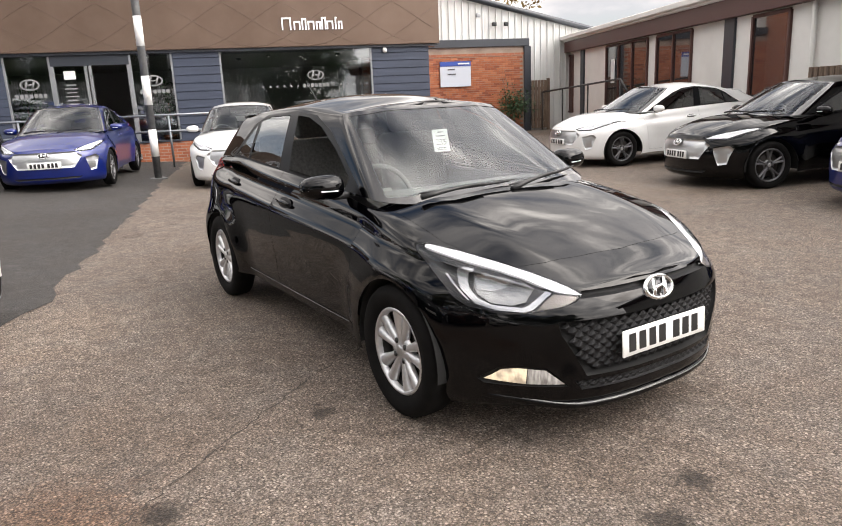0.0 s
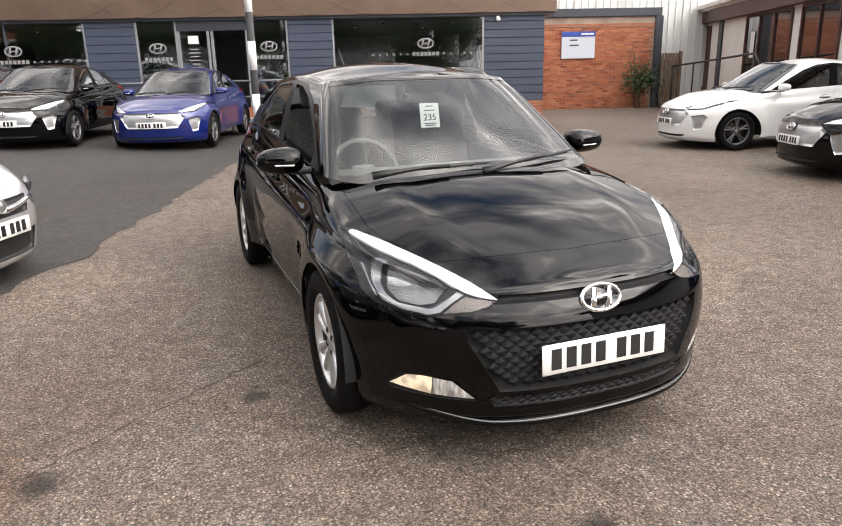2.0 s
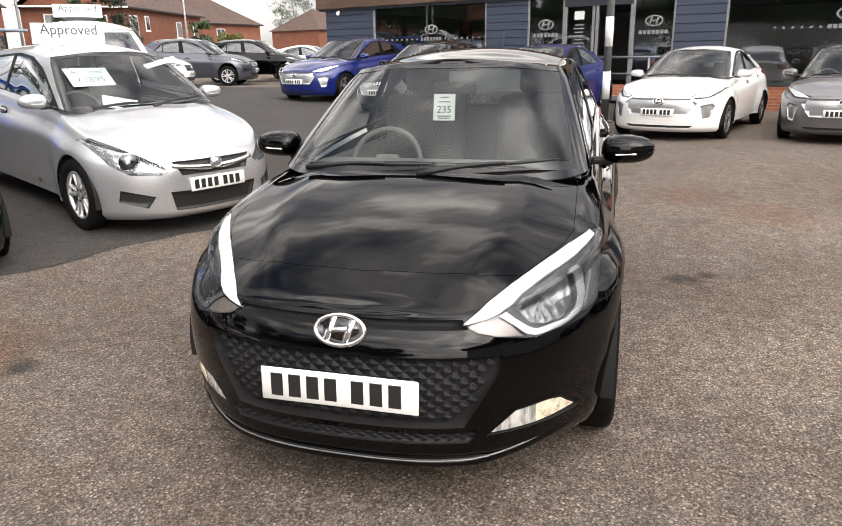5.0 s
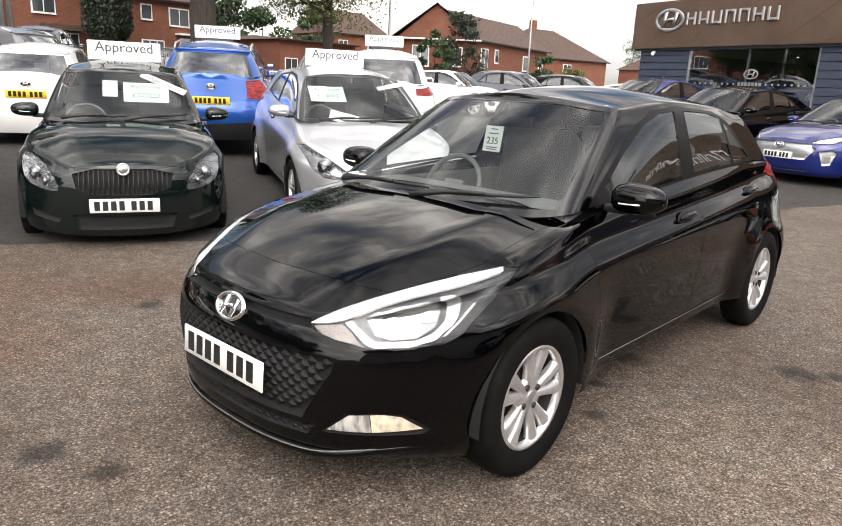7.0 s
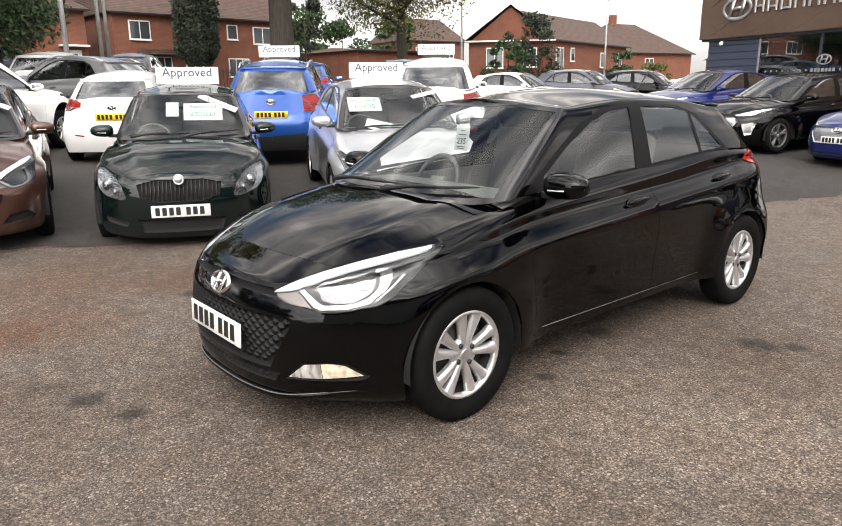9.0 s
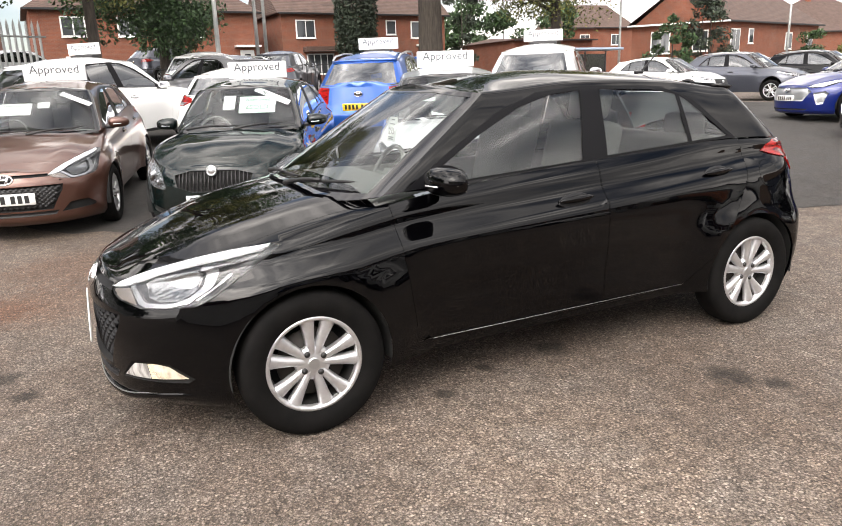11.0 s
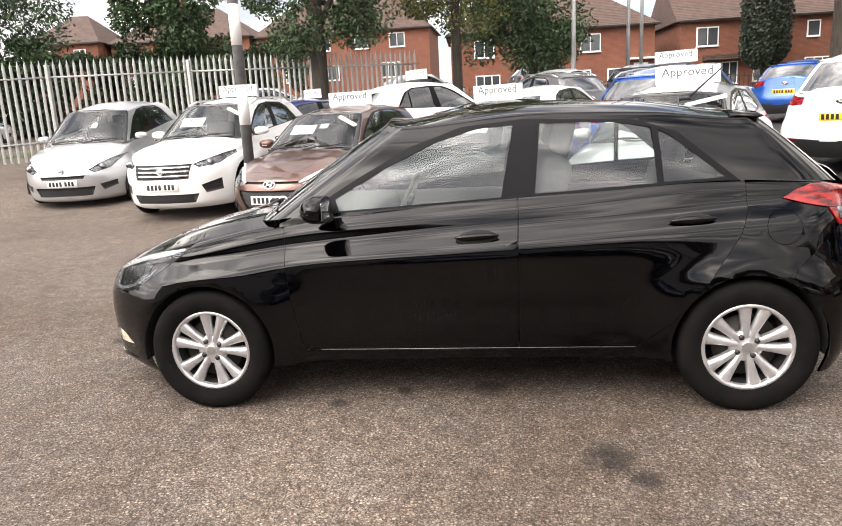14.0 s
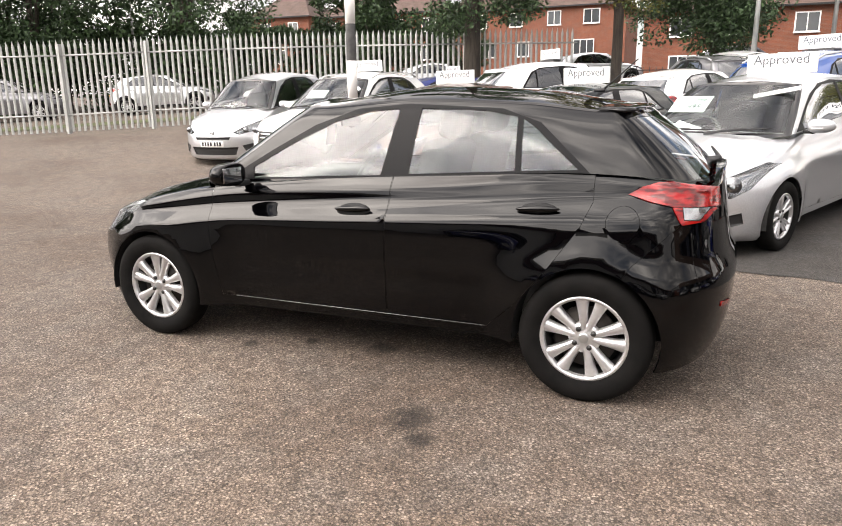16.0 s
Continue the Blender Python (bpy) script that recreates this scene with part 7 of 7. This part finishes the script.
bmesh.ops.recalc_face_normals(b, faces=b.faces[:])
single("verge", b, GRASS.m, "rough grass verge behind the palisade fence", "grass", kind="structure", smooth=True)


# ---- cars in the yard ----
def stand(x, y, yaw, dz=0.0):
    """On the ground at x, y, heading by yaw, following the slope along the car."""
    f = Vector((math.sin(radians(yaw)), -math.cos(radians(yaw)), 0))
    za, zc = ground_z(x + 1.3 * f.x, y + 1.3 * f.y), ground_z(x - 1.3 * f.x, y - 1.3 * f.y)
    return Matrix.Translation((x, y, (za + zc) / 2 + dz)) @ pose(0, 0, 0, 0, 0, yaw) @ pose(0, 0, 0, math.degrees(math.atan2(zc - za, 2.6)))


hero = build_car("hatchback", "glossy black five-door hatchback with silver alloys, driver's window open", BLACK, face=FACE_BLACK, detail=True, open_right=True, plates=(True, False))
part("grille", stud_net([(x * 0.985, z) for x, z in GRILLE], 0.05, 0.0195, 0.008, 0.024), STUD, hero, "black diamond-studded grille", smooth=False)
part("lower_grille", stud_net([(-0.43, 0.302), (0.43, 0.302), (0.4, 0.258), (-0.4, 0.258)], 0.04, 0.011, 0.004, 0.012), STUD, hero, smooth=False)
for g in (-1, 1):
    for name, poly, mat in (("fog_lamp", [(0.463, 0.289), (0.535, 0.355), (0.59, 0.362), (0.59, 0.295)], FOGCLEAR), ("fog_lamp", [(0.592, 0.295), (0.592, 0.362), (0.63, 0.362), (0.664, 0.356), (0.704, 0.308)], AMBERGLOW)):
        b = bmesh.new()
        steps = 6
        rows = []
        for i in range(steps + 1):
            row = []
            for j in range(steps + 1):
                u, v = i / steps, j / steps
                n = len(poly)
                lo, hi = (poly[0], poly[-1]) if n == 4 else (poly[0], poly[4])
                tl, tr = (poly[1], poly[2]) if n == 4 else (poly[1], poly[3])
                x = (lo[0] + (hi[0] - lo[0]) * u) * (1 - v) + (tl[0] + (tr[0] - tl[0]) * u) * v
                z = (lo[1] + (hi[1] - lo[1]) * u) * (1 - v) + (tl[1] + (tr[1] - tl[1]) * u) * v + (0.005 * math.sin(math.pi * u) * v if n == 5 else 0)
                row.append(b.verts.new((g * x, nose_y(x, z) - 0.001 + 0.006 * (1 - math.sin(math.pi * u) * math.sin(math.pi * v)), z)))
            rows.append(row)
        for p, q in zip(rows, rows[1:]):
            for k in range(steps):
                b.faces.new((p[k], q[k], q[k + 1], p[k + 1]))
        bmesh.ops.recalc_face_normals(b, faces=b.faces[:])
        part(name, b, mat, hero, "clear fog lamp lens, the outer half lit warm")
lip = [(x, nose_y(x, 0.2) - 0.008, 0.193 + 0.047 * smooth01((abs(x) - 0.38) / 0.32)) for x in [-0.735 + 1.47 * k / 36 for k in range(37)]]
lower_lip = part("splitter", tube([(x, y + 0.012, z - 0.006) for x, y, z in lip], [0.006] + [0.018] * 35 + [0.006], 10), BLACK, hero, "gloss black splitter under the bumper")
part("splitter_lip", tube([(x, y - 0.004, z + 0.004) for x, y, z in lip], 0.0028, 6), LIPGREY, lower_lip, "thin bright line along the front lip")
for g in (-1, 1):
    part("sill_strip", tube([(g * 0.784, -0.8, 0.296), (g * 0.786, 0.0, 0.3), (g * 0.786, 0.8, 0.303)], 0.0017, 6), LIPGREY, hero)
part("aerial", tube([(0, 1.18, 1.42), (0, 1.36, 1.58)], [0.006, 0.003], 6), TRIM, hero)
part("aerial_foot", box((0.03, 0.06, 0.02), (0, 1.17, 1.425), 0.008), TRIM, hero)
part("rear_wiper", tube([(0.0, 1.73, 1.065), (0.0, 1.79, 1.075), (-0.03, 1.79, 1.08), (-0.3, 1.745, 1.115)], [0.022, 0.02, 0.012, 0.006], 8), TRIM, hero)
part("headlining", box((0.9, 1.15, 0.015), (0, 0.3, 1.358)), LINING, hero)
tag = thing("windscreen_hanger", "white paper stock hanger numbered 235 behind the windscreen", "label", m=pose(-0.02, -0.52, 1.175, -12))
part("card", box((0.108, 0.003, 0.128), (0, 0, 0), 0.001, seg=1), PAPER, tag, smooth=False)
part("number", writing("235", 0.05, 0.0006), INK, tag, smooth=False).matrix_basis = pose(0, -0.0025, -0.012)
for k, (w, z) in enumerate(((0.06, 0.026), (0.07, -0.043), (0.06, -0.053), (0.04, 0.048))):
    part("bar", box((w, 0.001, 0.005), (0, -0.002, z)), SIGNGREY, tag, smooth=False)

FACE_ION = dict(
    lamp=[(0.42, 0.655), (0.5, 0.622), (0.66, 0.632), (0.76, 0.71), (0.79, 0.785), (0.7, 0.757), (0.52, 0.695)], lamp_back=LAMPDARK,
    strips=[[(0.44, 0.645), (0.64, 0.655), (0.76, 0.745), (0.77, 0.775), (0.7, 0.755), (0.54, 0.7)]],
    front=[("nose_panel", [(-0.43, 0.632), (0.43, 0.632), (0.535, 0.565), (0.415, 0.41), (-0.415, 0.41), (-0.535, 0.565)], MATTSILVER, 0.006, False),
           ("bumper_lamp", [(0.57, 0.535), (0.7, 0.565), (0.735, 0.53), (0.69, 0.36), (0.62, 0.345)], MATTSILVER, 0.012, True),
           ("lower_slot", [(-0.5, 0.275), (0.5, 0.275), (0.45, 0.24), (-0.45, 0.24)], TRIM, 0.02, False)],
    plate=(0, -2.09, 0.455), badge=(0, -2.078, 0.59))
BLADES = dict(radius=0.32, rim=0.222, width=0.2, spokes=5, metal=BLADEALLOY, style=BLADE)
ION_WARP = Warp(y=[(-2.09, -2.21), (-1.285, -1.35), (-0.9, -0.88), (-0.3, -0.2), (1.285, 1.35), (1.93, 2.26)], z=[(0, 0), (0.25, 0.23), (1.0, 1.0), (1.45, 1.46)], x=1.07, nose=0.05, roof=-0.07)
ion = build_car("liftback", "deep blue electric liftback with a smooth silver nose panel", BLUE, warp=ION_WARP, face=FACE_ION, wheels=BLADES, m=stand(-0.64, 11.3, -19.6), group="new liftbacks outside the showroom")
for mat, label, x, y, yaw in ((BLACK, "black electric liftback with a silver nose panel", -3.12, 11.7, -16.5), (BLUE, "deep blue electric liftback with a silver nose panel", -5.74, 13.5, -18.5), (WHITE, "white electric liftback parked before the showroom", 2.3, 9.9, -21),
                              (GREY, "grey electric liftback parked before the showroom", 4.75, 9.6, -18), (WHITE, "white electric liftback parked beside the pale office", 9.2, 5.3, -106), (BLACK, "black electric liftback parked beside the pale office", 8.2, 1.7, -112),
                              (BLUE, "deep blue electric liftback at the edge of the yard", 7.65, -1.05, -114)):
    c = copy_thing(ion, stand(x, y, yaw))
    c["label"] = label
    recolor(c, BLUE, mat)
FACE_CORSA = dict(
    lamp=[(0.39, 0.575), (0.45, 0.53), (0.64, 0.535), (0.73, 0.6), (0.79, 0.76), (0.745, 0.785), (0.58, 0.69)],
    bowls=[(0.63, -1.84, 0.63, 0.07)], strip_mat=DRL,
    front=[("upper_grille", [(-0.36, 0.625), (0.36, 0.625), (0.3, 0.52), (-0.3, 0.52)], TRIM, 0.02, False),
           ("lower_grille", [(-0.4, 0.4), (0.4, 0.4), (0.36, 0.25), (-0.36, 0.25)], TRIM, 0.03, False),
           ("fog_recess", [(0.5, 0.37), (0.7, 0.42), (0.71, 0.33), (0.55, 0.28)], TRIM, 0.02, True)],
    plate=(0, -2.095, 0.445), badge=(0, -2.07, 0.595), spoiler=True, disc=True)
W_CORSA = Warp(y=[(-2.09, -2.06), (-1.285, -1.255), (-0.9, -0.9), (-0.35, -0.4), (1.285, 1.255), (1.93, 1.94)], z=[(0, 0), (0.25, 0.22), (1.0, 1.02), (1.45, 1.47)], x=1.015, nose=0.0)
M_I = stand(-4.26, 2.13, 64)
corsa = build_car("small_hatchback", "silver three-door hatchback with a price card in its windscreen", SILVER, warp=W_CORSA, win=WINDOWS3, face=FACE_CORSA, wheels=dict(radius=0.305, rim=0.2, width=0.19, spokes=5, metal=ALLOY, style=FIVE), m=M_I)
for g in (-1, 1):
    wing = [(g * (0.03 + 0.34 * k / 8), nose_y(0.03 + 0.34 * k / 8, 0.57) + 0.004, 0.56 + 0.035 * (k / 8) ** 1.5) for k in range(9)]
    part("grille_wing", W_CORSA.bm(tube(wing, [0.026 - 0.0012 * k for k in range(9)], 8)), CHROME, corsa, "chrome wing of the grille")
screen_card(corsa, W_CORSA, -0.36, 0.62, 0.38, 0.24, [("Approved", 0.07, 0.07), ("£3895", 0.1, -0.04)], PALEGREEN)
screen_card(corsa, W_CORSA, -0.25, 0.12, 0.3, 0.16, [], PAPER, "paper", 20)
screen_card(corsa, W_CORSA, 0.4, 0.86, 0.4, 0.06, [], PAPER, "sash", -18)
FACE_FABIA = dict(
    lamp=rounded([(0.47, 0.51), (0.555, 0.5), (0.7, 0.522), (0.775, 0.57), (0.785, 0.715), (0.68, 0.73), (0.54, 0.635)], 1),
    bowls=[(0.66, -1.82, 0.6, 0.05), (0.58, -1.89, 0.555, 0.035)],
    front=[("upper_grille", rounded([(-0.39, 0.655), (0.39, 0.655), (0.345, 0.49), (-0.345, 0.49)], 1), WELL, 0.025, False),
           ("lower_grille", [(-0.4, 0.36), (0.4, 0.36), (0.36, 0.25), (-0.36, 0.25)], WELL, 0.03, False),
           ("bumper_slot", [(0.48, 0.34), (0.72, 0.37), (0.7, 0.32), (0.5, 0.295)], WELL, 0.012, True)],
    plate=(0, -2.095, 0.425), badge=(0, -2.045, 0.66), disc=True)
W_FABIA = Warp(y=[(-2.09, -2.03), (-1.285, -1.23), (-0.9, -0.8), (-0.35, -0.42), (1.285, 1.23), (1.93, 1.95)], z=[(0, 0), (0.25, 0.22), (1.0, 1.02), (1.45, 1.46)], x=0.985, nose=0.05)
M_J = stand(-5.15, -0.05, 64, -0.05)
fabia = build_car("small_hatchback", "dark green hatchback with a sold card in its windscreen", GREEN, warp=W_FABIA, face=FACE_FABIA, m=M_J)
for k in range(19):
    x = -0.33 + 0.0367 * k
    part("grille_slat", W_FABIA.bm(tube([(x, nose_y(x, 0.645) + 0.008, 0.645), (x, nose_y(x, 0.57) + 0.008, 0.57), (x, nose_y(x, 0.498) + 0.008, 0.498)], 0.006, 6)), TRIM, fabia)
screen_card(fabia, W_FABIA, 0.2, 0.62, 0.4, 0.24, [("Approved", 0.07, 0.07), ("£SOLD", 0.085, -0.04)], PALEGREEN)
screen_card(fabia, W_FABIA, -0.12, 0.68, 0.13, 0.2, [], PAPER, "paper")
screen_card(fabia, W_FABIA, 0.36, 0.82, 0.45, 0.07, [("Approved", 0.07, 0)], PAPER, "sash", 30)
M_K = stand(-6.21, -2.25, 77)
FACE_BROWN = dict(FACE_BLACK)
brown = build_car("hatchback", "bronze brown five-door hatchback with a price card", BROWN, face=FACE_BROWN, m=M_K)
part("grille", stud_net([(x * 0.985, z) for x, z in GRILLE], 0.05, 0.0195, 0.016, 0.024), TRIM, brown)
screen_card(brown, Warp(), -0.2, 0.6, 0.36, 0.2, [("Approved", 0.06, 0.06), ("", 0.07, -0.03)], PAPER)
screen_card(brown, Warp(), 0.1, 0.68, 0.12, 0.1, [], PAPER, "paper")
screen_card(brown, Warp(), 0.42, 0.8, 0.4, 0.06, [], PAPER, "sash", 34)
SUVWHEEL = dict(radius=0.345, rim=0.23, width=0.21, spokes=5, metal=ALLOY, style=FIVE)
FACE_KUGA = dict(
    lamp=[(0.42, 0.655), (0.5, 0.612), (0.7, 0.64), (0.79, 0.735), (0.77, 0.775), (0.6, 0.72)],
    bowls=[(0.62, -1.84, 0.66, 0.045)],
    front=[("upper_grille", [(-0.42, 0.66), (0.42, 0.66), (0.38, 0.5), (-0.38, 0.5)], TRIM, 0.02, False),
           ("lower_grille", [(-0.48, 0.34), (0.48, 0.34), (0.42, 0.23), (-0.42, 0.23)], TRIM, 0.02, False),
           ("fog_recess", [(0.52, 0.43), (0.72, 0.48), (0.72, 0.36), (0.56, 0.34)], TRIM, 0.015, True)],
    plate=(0, -2.095, 0.425), badge=(0, -2.065, 0.585), disc=True)
SUV_Z = [(0, 0), (0.2, 0.25), (1.0, 1.16), (1.45, 1.68)]
W_KUGA = Warp(y=[(-2.09, -2.25), (-1.285, -1.345), (1.285, 1.345), (1.93, 2.25)], z=SUV_Z, x=1.08, nose=0.06)
CLAD = [[(-1.75, 0.1), (1.75, 0.1), (1.75, 0.29), (-1.75, 0.29)]]
M_L = stand(-7.57, -4.53, 85)
kuga = build_car("suv", "white family SUV with a three-bar chrome grille", WHITE, warp=W_KUGA, face=FACE_KUGA, wheels=SUVWHEEL, m=M_L, rails=True)
for z in (0.535, 0.58, 0.625):
    part("grille_bar", W_KUGA.bm(tube([(x, nose_y(x, z) - 0.004, z) for x in [-0.39 + 0.065 * k for k in range(13)]], 0.011, 8)), CHROME, kuga)
screen_card(kuga, W_KUGA, -0.2, 0.55, 0.4, 0.22, [("Approved", 0.06, 0.06), ("", 0.07, -0.03)], PAPER)
screen_card(kuga, W_KUGA, 0.42, 0.8, 0.4, 0.06, [], PAPER, "sash", 34)
FACE_MPV = dict(
    lamp=[(0.4, 0.62), (0.5, 0.585), (0.68, 0.62), (0.77, 0.73), (0.79, 0.79), (0.68, 0.76), (0.52, 0.69)],
    bowls=[(0.6, -1.87, 0.65, 0.05)],
    front=[("upper_slot", [(-0.36, 0.555), (0.36, 0.555), (0.33, 0.51), (-0.33, 0.51)], TRIM, 0.02, False),
           ("lower_grille", [(-0.48, 0.4), (0.48, 0.4), (0.42, 0.27), (-0.42, 0.27)], TRIM, 0.03, False),
           ("fog_recess", [(0.54, 0.42), (0.74, 0.45), (0.74, 0.38), (0.58, 0.33)], TRIM, 0.015, True)],
    plate=(0, -2.1, 0.455), badge=(0, -2.055, 0.63), disc=True)
W_MPV = Warp(y=[(-2.09, -2.2), (-1.285, -1.364), (-0.9, -1.1), (-0.35, -0.5), (1.285, 1.364), (1.93, 2.2)], z=[(0, 0), (0.25, 0.22), (1.0, 1.08), (1.45, 1.64)], x=1.09, nose=0.03)
mpv = build_car("people_carrier", "silver people carrier with a rounded nose", SILVER, warp=W_MPV, face=FACE_MPV, wheels=dict(radius=0.325, rim=0.21, width=0.2, spokes=5, metal=ALLOY, style=TWIN), m=stand(-9.11, -7.6, 96))
screen_card(mpv, W_MPV, 0.1, 0.6, 0.1, 0.14, [], PAPER, "paper")

# the second row, seen from behind
W_RAV = Warp(y=[(-2.09, -2.3), (-1.285, -1.33), (1.285, 1.33), (1.93, 2.27)], z=[(0, 0), (0.2, 0.27), (1.0, 1.14), (1.45, 1.7)], x=1.09, nose=0.1, roof=0.03)
SUVREAR = [("tail_light", [(1.45, 0.93), (1.62, 1.0), (1.86, 0.96), (1.95, 0.9), (1.75, 0.86), (1.6, 0.88)], RED, "x"), ("rear_reflector", [(0.52, 0.4), (0.68, 0.42), (0.68, 0.45), (0.52, 0.43)], RED, "y"), ("rear_bumper_trim", [(-0.1, 0.14), (0.83, 0.14), (0.83, 0.42), (0.6, 0.45), (0.0, 0.42), (-0.1, 0.42)], TRIM, "y")]
FACE_SUV = dict(FACE_KUGA, rear=SUVREAR, rear_plate=0.72)
M_Q = stand(-7.8, 6.2, -133)
rav = build_car("suv", "white SUV with a rear spoiler, seen from behind", WHITE, warp=W_RAV, face=FACE_SUV, wheels=SUVWHEEL, m=M_Q, cladding=CLAD)
M_O = stand(-8.7, 3.2, -125)
W_MOK = Warp(y=[(-2.09, -2.1), (-1.285, -1.28), (1.285, 1.28), (1.93, 2.05)], z=[(0, 0), (0.2, 0.27), (1.0, 1.14), (1.45, 1.66)], x=1.04, nose=0.08)
mok = build_car("suv", "bright blue compact SUV, seen from behind", MIDBLUE, warp=W_MOK, face=dict(FACE_SUV, rear=[("tail_light", [(1.56, 0.78), (1.66, 1.0), (1.8, 0.99), (1.9, 0.9), (1.9, 0.78), (1.75, 0.74)], RED, "x")] + SUVREAR[1:]), wheels=SUVWHEEL, m=M_O, rails=True, cladding=CLAD)
white_i = copy_thing(brown, stand(-10.6, 1.1, -118))
white_i["label"] = "white hatchback with red rear lamps, seen from behind"
recolor(white_i, BROWN, WHITE)
M_T = stand(-11.2, -1.5, -135)
c = copy_thing(rav, M_T)
c["label"] = "large white estate-like SUV in the second row"
M_U = stand(-12.2, -4.2, -132)
c = copy_thing(brown, M_U)
c["label"] = "dark blue hatchback in the second row"
recolor(c, BROWN, BLUE)
# more cars beyond
W_KONA = Warp(y=[(-2.09, -2.1), (-1.285, -1.3), (1.285, 1.3), (1.93, 2.05)], z=[(0, 0), (0.2, 0.25), (1.0, 1.08), (1.45, 1.56)], x=1.05, nose=0.06)
kona = build_car("suv", "white crossover with dark wheel-arch cladding", WHITE, warp=W_KONA, face=FACE_SUV, wheels=SUVWHEEL, m=stand(-14.6, 16.2, 106), cladding=CLAD + [circle(-1.285, 0.31, 0.4, 20), circle(1.285, 0.31, 0.4, 20)])
for base, old, mat, label, x, y, yaw in ((kuga, WHITE, SLATE, "slate grey SUV parked side-on", -14.2, 19.6, 106), (kuga, WHITE, BLACK, "black SUV parked side-on", -13.6, 23.0, 106), (ion, BLUE, WHITE, "white car parked in the far row", -12.6, 26.5, 106),
                                         (kona, WHITE, MIDBLUE, "bright blue crossover seen from behind", -16.0, 8.2, -128), (rav, WHITE, GREY, "grey SUV seen from behind", -15.6, 11.4, -140), (rav, WHITE, WHITE, "white SUV parked by the far railings", -20.5, 2.2, -120),
                                         (rav, WHITE, SLATE, "dark blue SUV parked by the far railings", -22.3, 5.2, -122), (mok, MIDBLUE, GREY, "grey car parked in the third row", -14.6, 1.2, -60), (rav, WHITE, GREY, "dark SUV parked by the far railings", -24.5, 11.0, -125),
                                         (kona, WHITE, SILVER, "silver SUV parked in the far row", -18.5, 13.6, -140), (kona, WHITE, SILVER, "silver car parked in the street behind the fence", -18.5, -19.6, -141), (kuga, WHITE, GREY, "dark car parked in the street behind the fence", -15.0, -24.4, -141),
                                         (ion, BLUE, SILVER, "silver car parked in the street behind the fence", -24.0, -9.5, -143), (kona, WHITE, SILVER, "pale car parked in the street behind the trees", -27.5, -3.6, -146), (kona, WHITE, SLATE, "dark car parked in the street", -29.5, 2.2, -150)):
    c = copy_thing(base, stand(x, y, yaw))
    c["label"] = label
    recolor(c, old, mat)
for m_, z, y in ((M_I, 1.45, 0.45), (M_J, 1.44, 0.4), (M_K, 1.43, 0.45), (M_L, 1.68, 0.5), (M_Q, 1.74, 0.2), (M_O, 1.68, 0.2), (M_T, 1.74, 0.2), (M_U, 1.45, 0.1)):
    roof_sign(m_, (0, y, z - 0.045))


# ---- bricks of the wall beside the showroom ----
def brick_material(name, per_island):
    m = Mat(name, (0.33, 0.11, 0.055), 0.88)
    src = m.n.new("ShaderNodeNewGeometry").outputs["Random Per Island"] if per_island else m.n.new("ShaderNodeObjectInfo").outputs["Random"]
    c = m.ramp(src, [(0.0, (0.2, 0.06, 0.034)), (0.25, (0.3, 0.095, 0.047)), (0.7, (0.37, 0.13, 0.06)), (1.0, (0.43, 0.17, 0.09))])
    c = m.mix(0.5, c, m.ramp(m.noise(1.1, 5, which="Generated" if per_island else "Object"), [(0.3, (0.75, 0.72, 0.7)), (0.7, (1.12, 1.1, 1.06))]), "MULTIPLY")
    m.color(c).bump(m.noise(45, 4), 0.4, 0.004)
    return m.m


BRICKPIECE, BRICKREST = brick_material("loose_red_brick", False), brick_material("red_brick_rest", True)
piece = box((0.215, 0.02, 0.065), bevel=0.004, seg=1)
brick_mesh = bpy.data.meshes.new("brick")
piece.to_mesh(brick_mesh)
piece.free()
brick_mesh.materials.append(BRICKPIECE)
rnd = random.Random(21)
rest_v, rest_f = [], []
base_v = [v.co.copy() for v in brick_mesh.vertices]
base_f = [tuple(p.vertices) for p in brick_mesh.polygons]
made = 0
for row in range(35):
    z = 0.06 + 0.075 * row
    for k in range(26):
        x = -0.78 + 0.225 * k + (0.1125 if row % 2 else 0)
        if x > 4.9:
            continue
        y = -0.008 + rnd.uniform(-0.003, 0.003)
        if x > 1.6 and 0.75 < z < 2.5 and made < 300:
            o = new("brick", brick_mesh)
            o.parent = brick_wall
            o.matrix_basis = pose(x, y, z, 0, rnd.uniform(-0.4, 0.4), 0)
            made += 1
        else:
            n = len(rest_v)
            rest_v += [(v.x + x, v.y + y, v.z + z) for v in base_v]
            rest_f += [tuple(n + i for i in f) for f in base_f]
me = bpy.data.meshes.new("bricks_rest")
me.from_pydata(rest_v, [], rest_f)
me.materials.append(BRICKREST)
o = tagged(new("brick_rest", me), kind="stuff")
o.parent = brick_wall
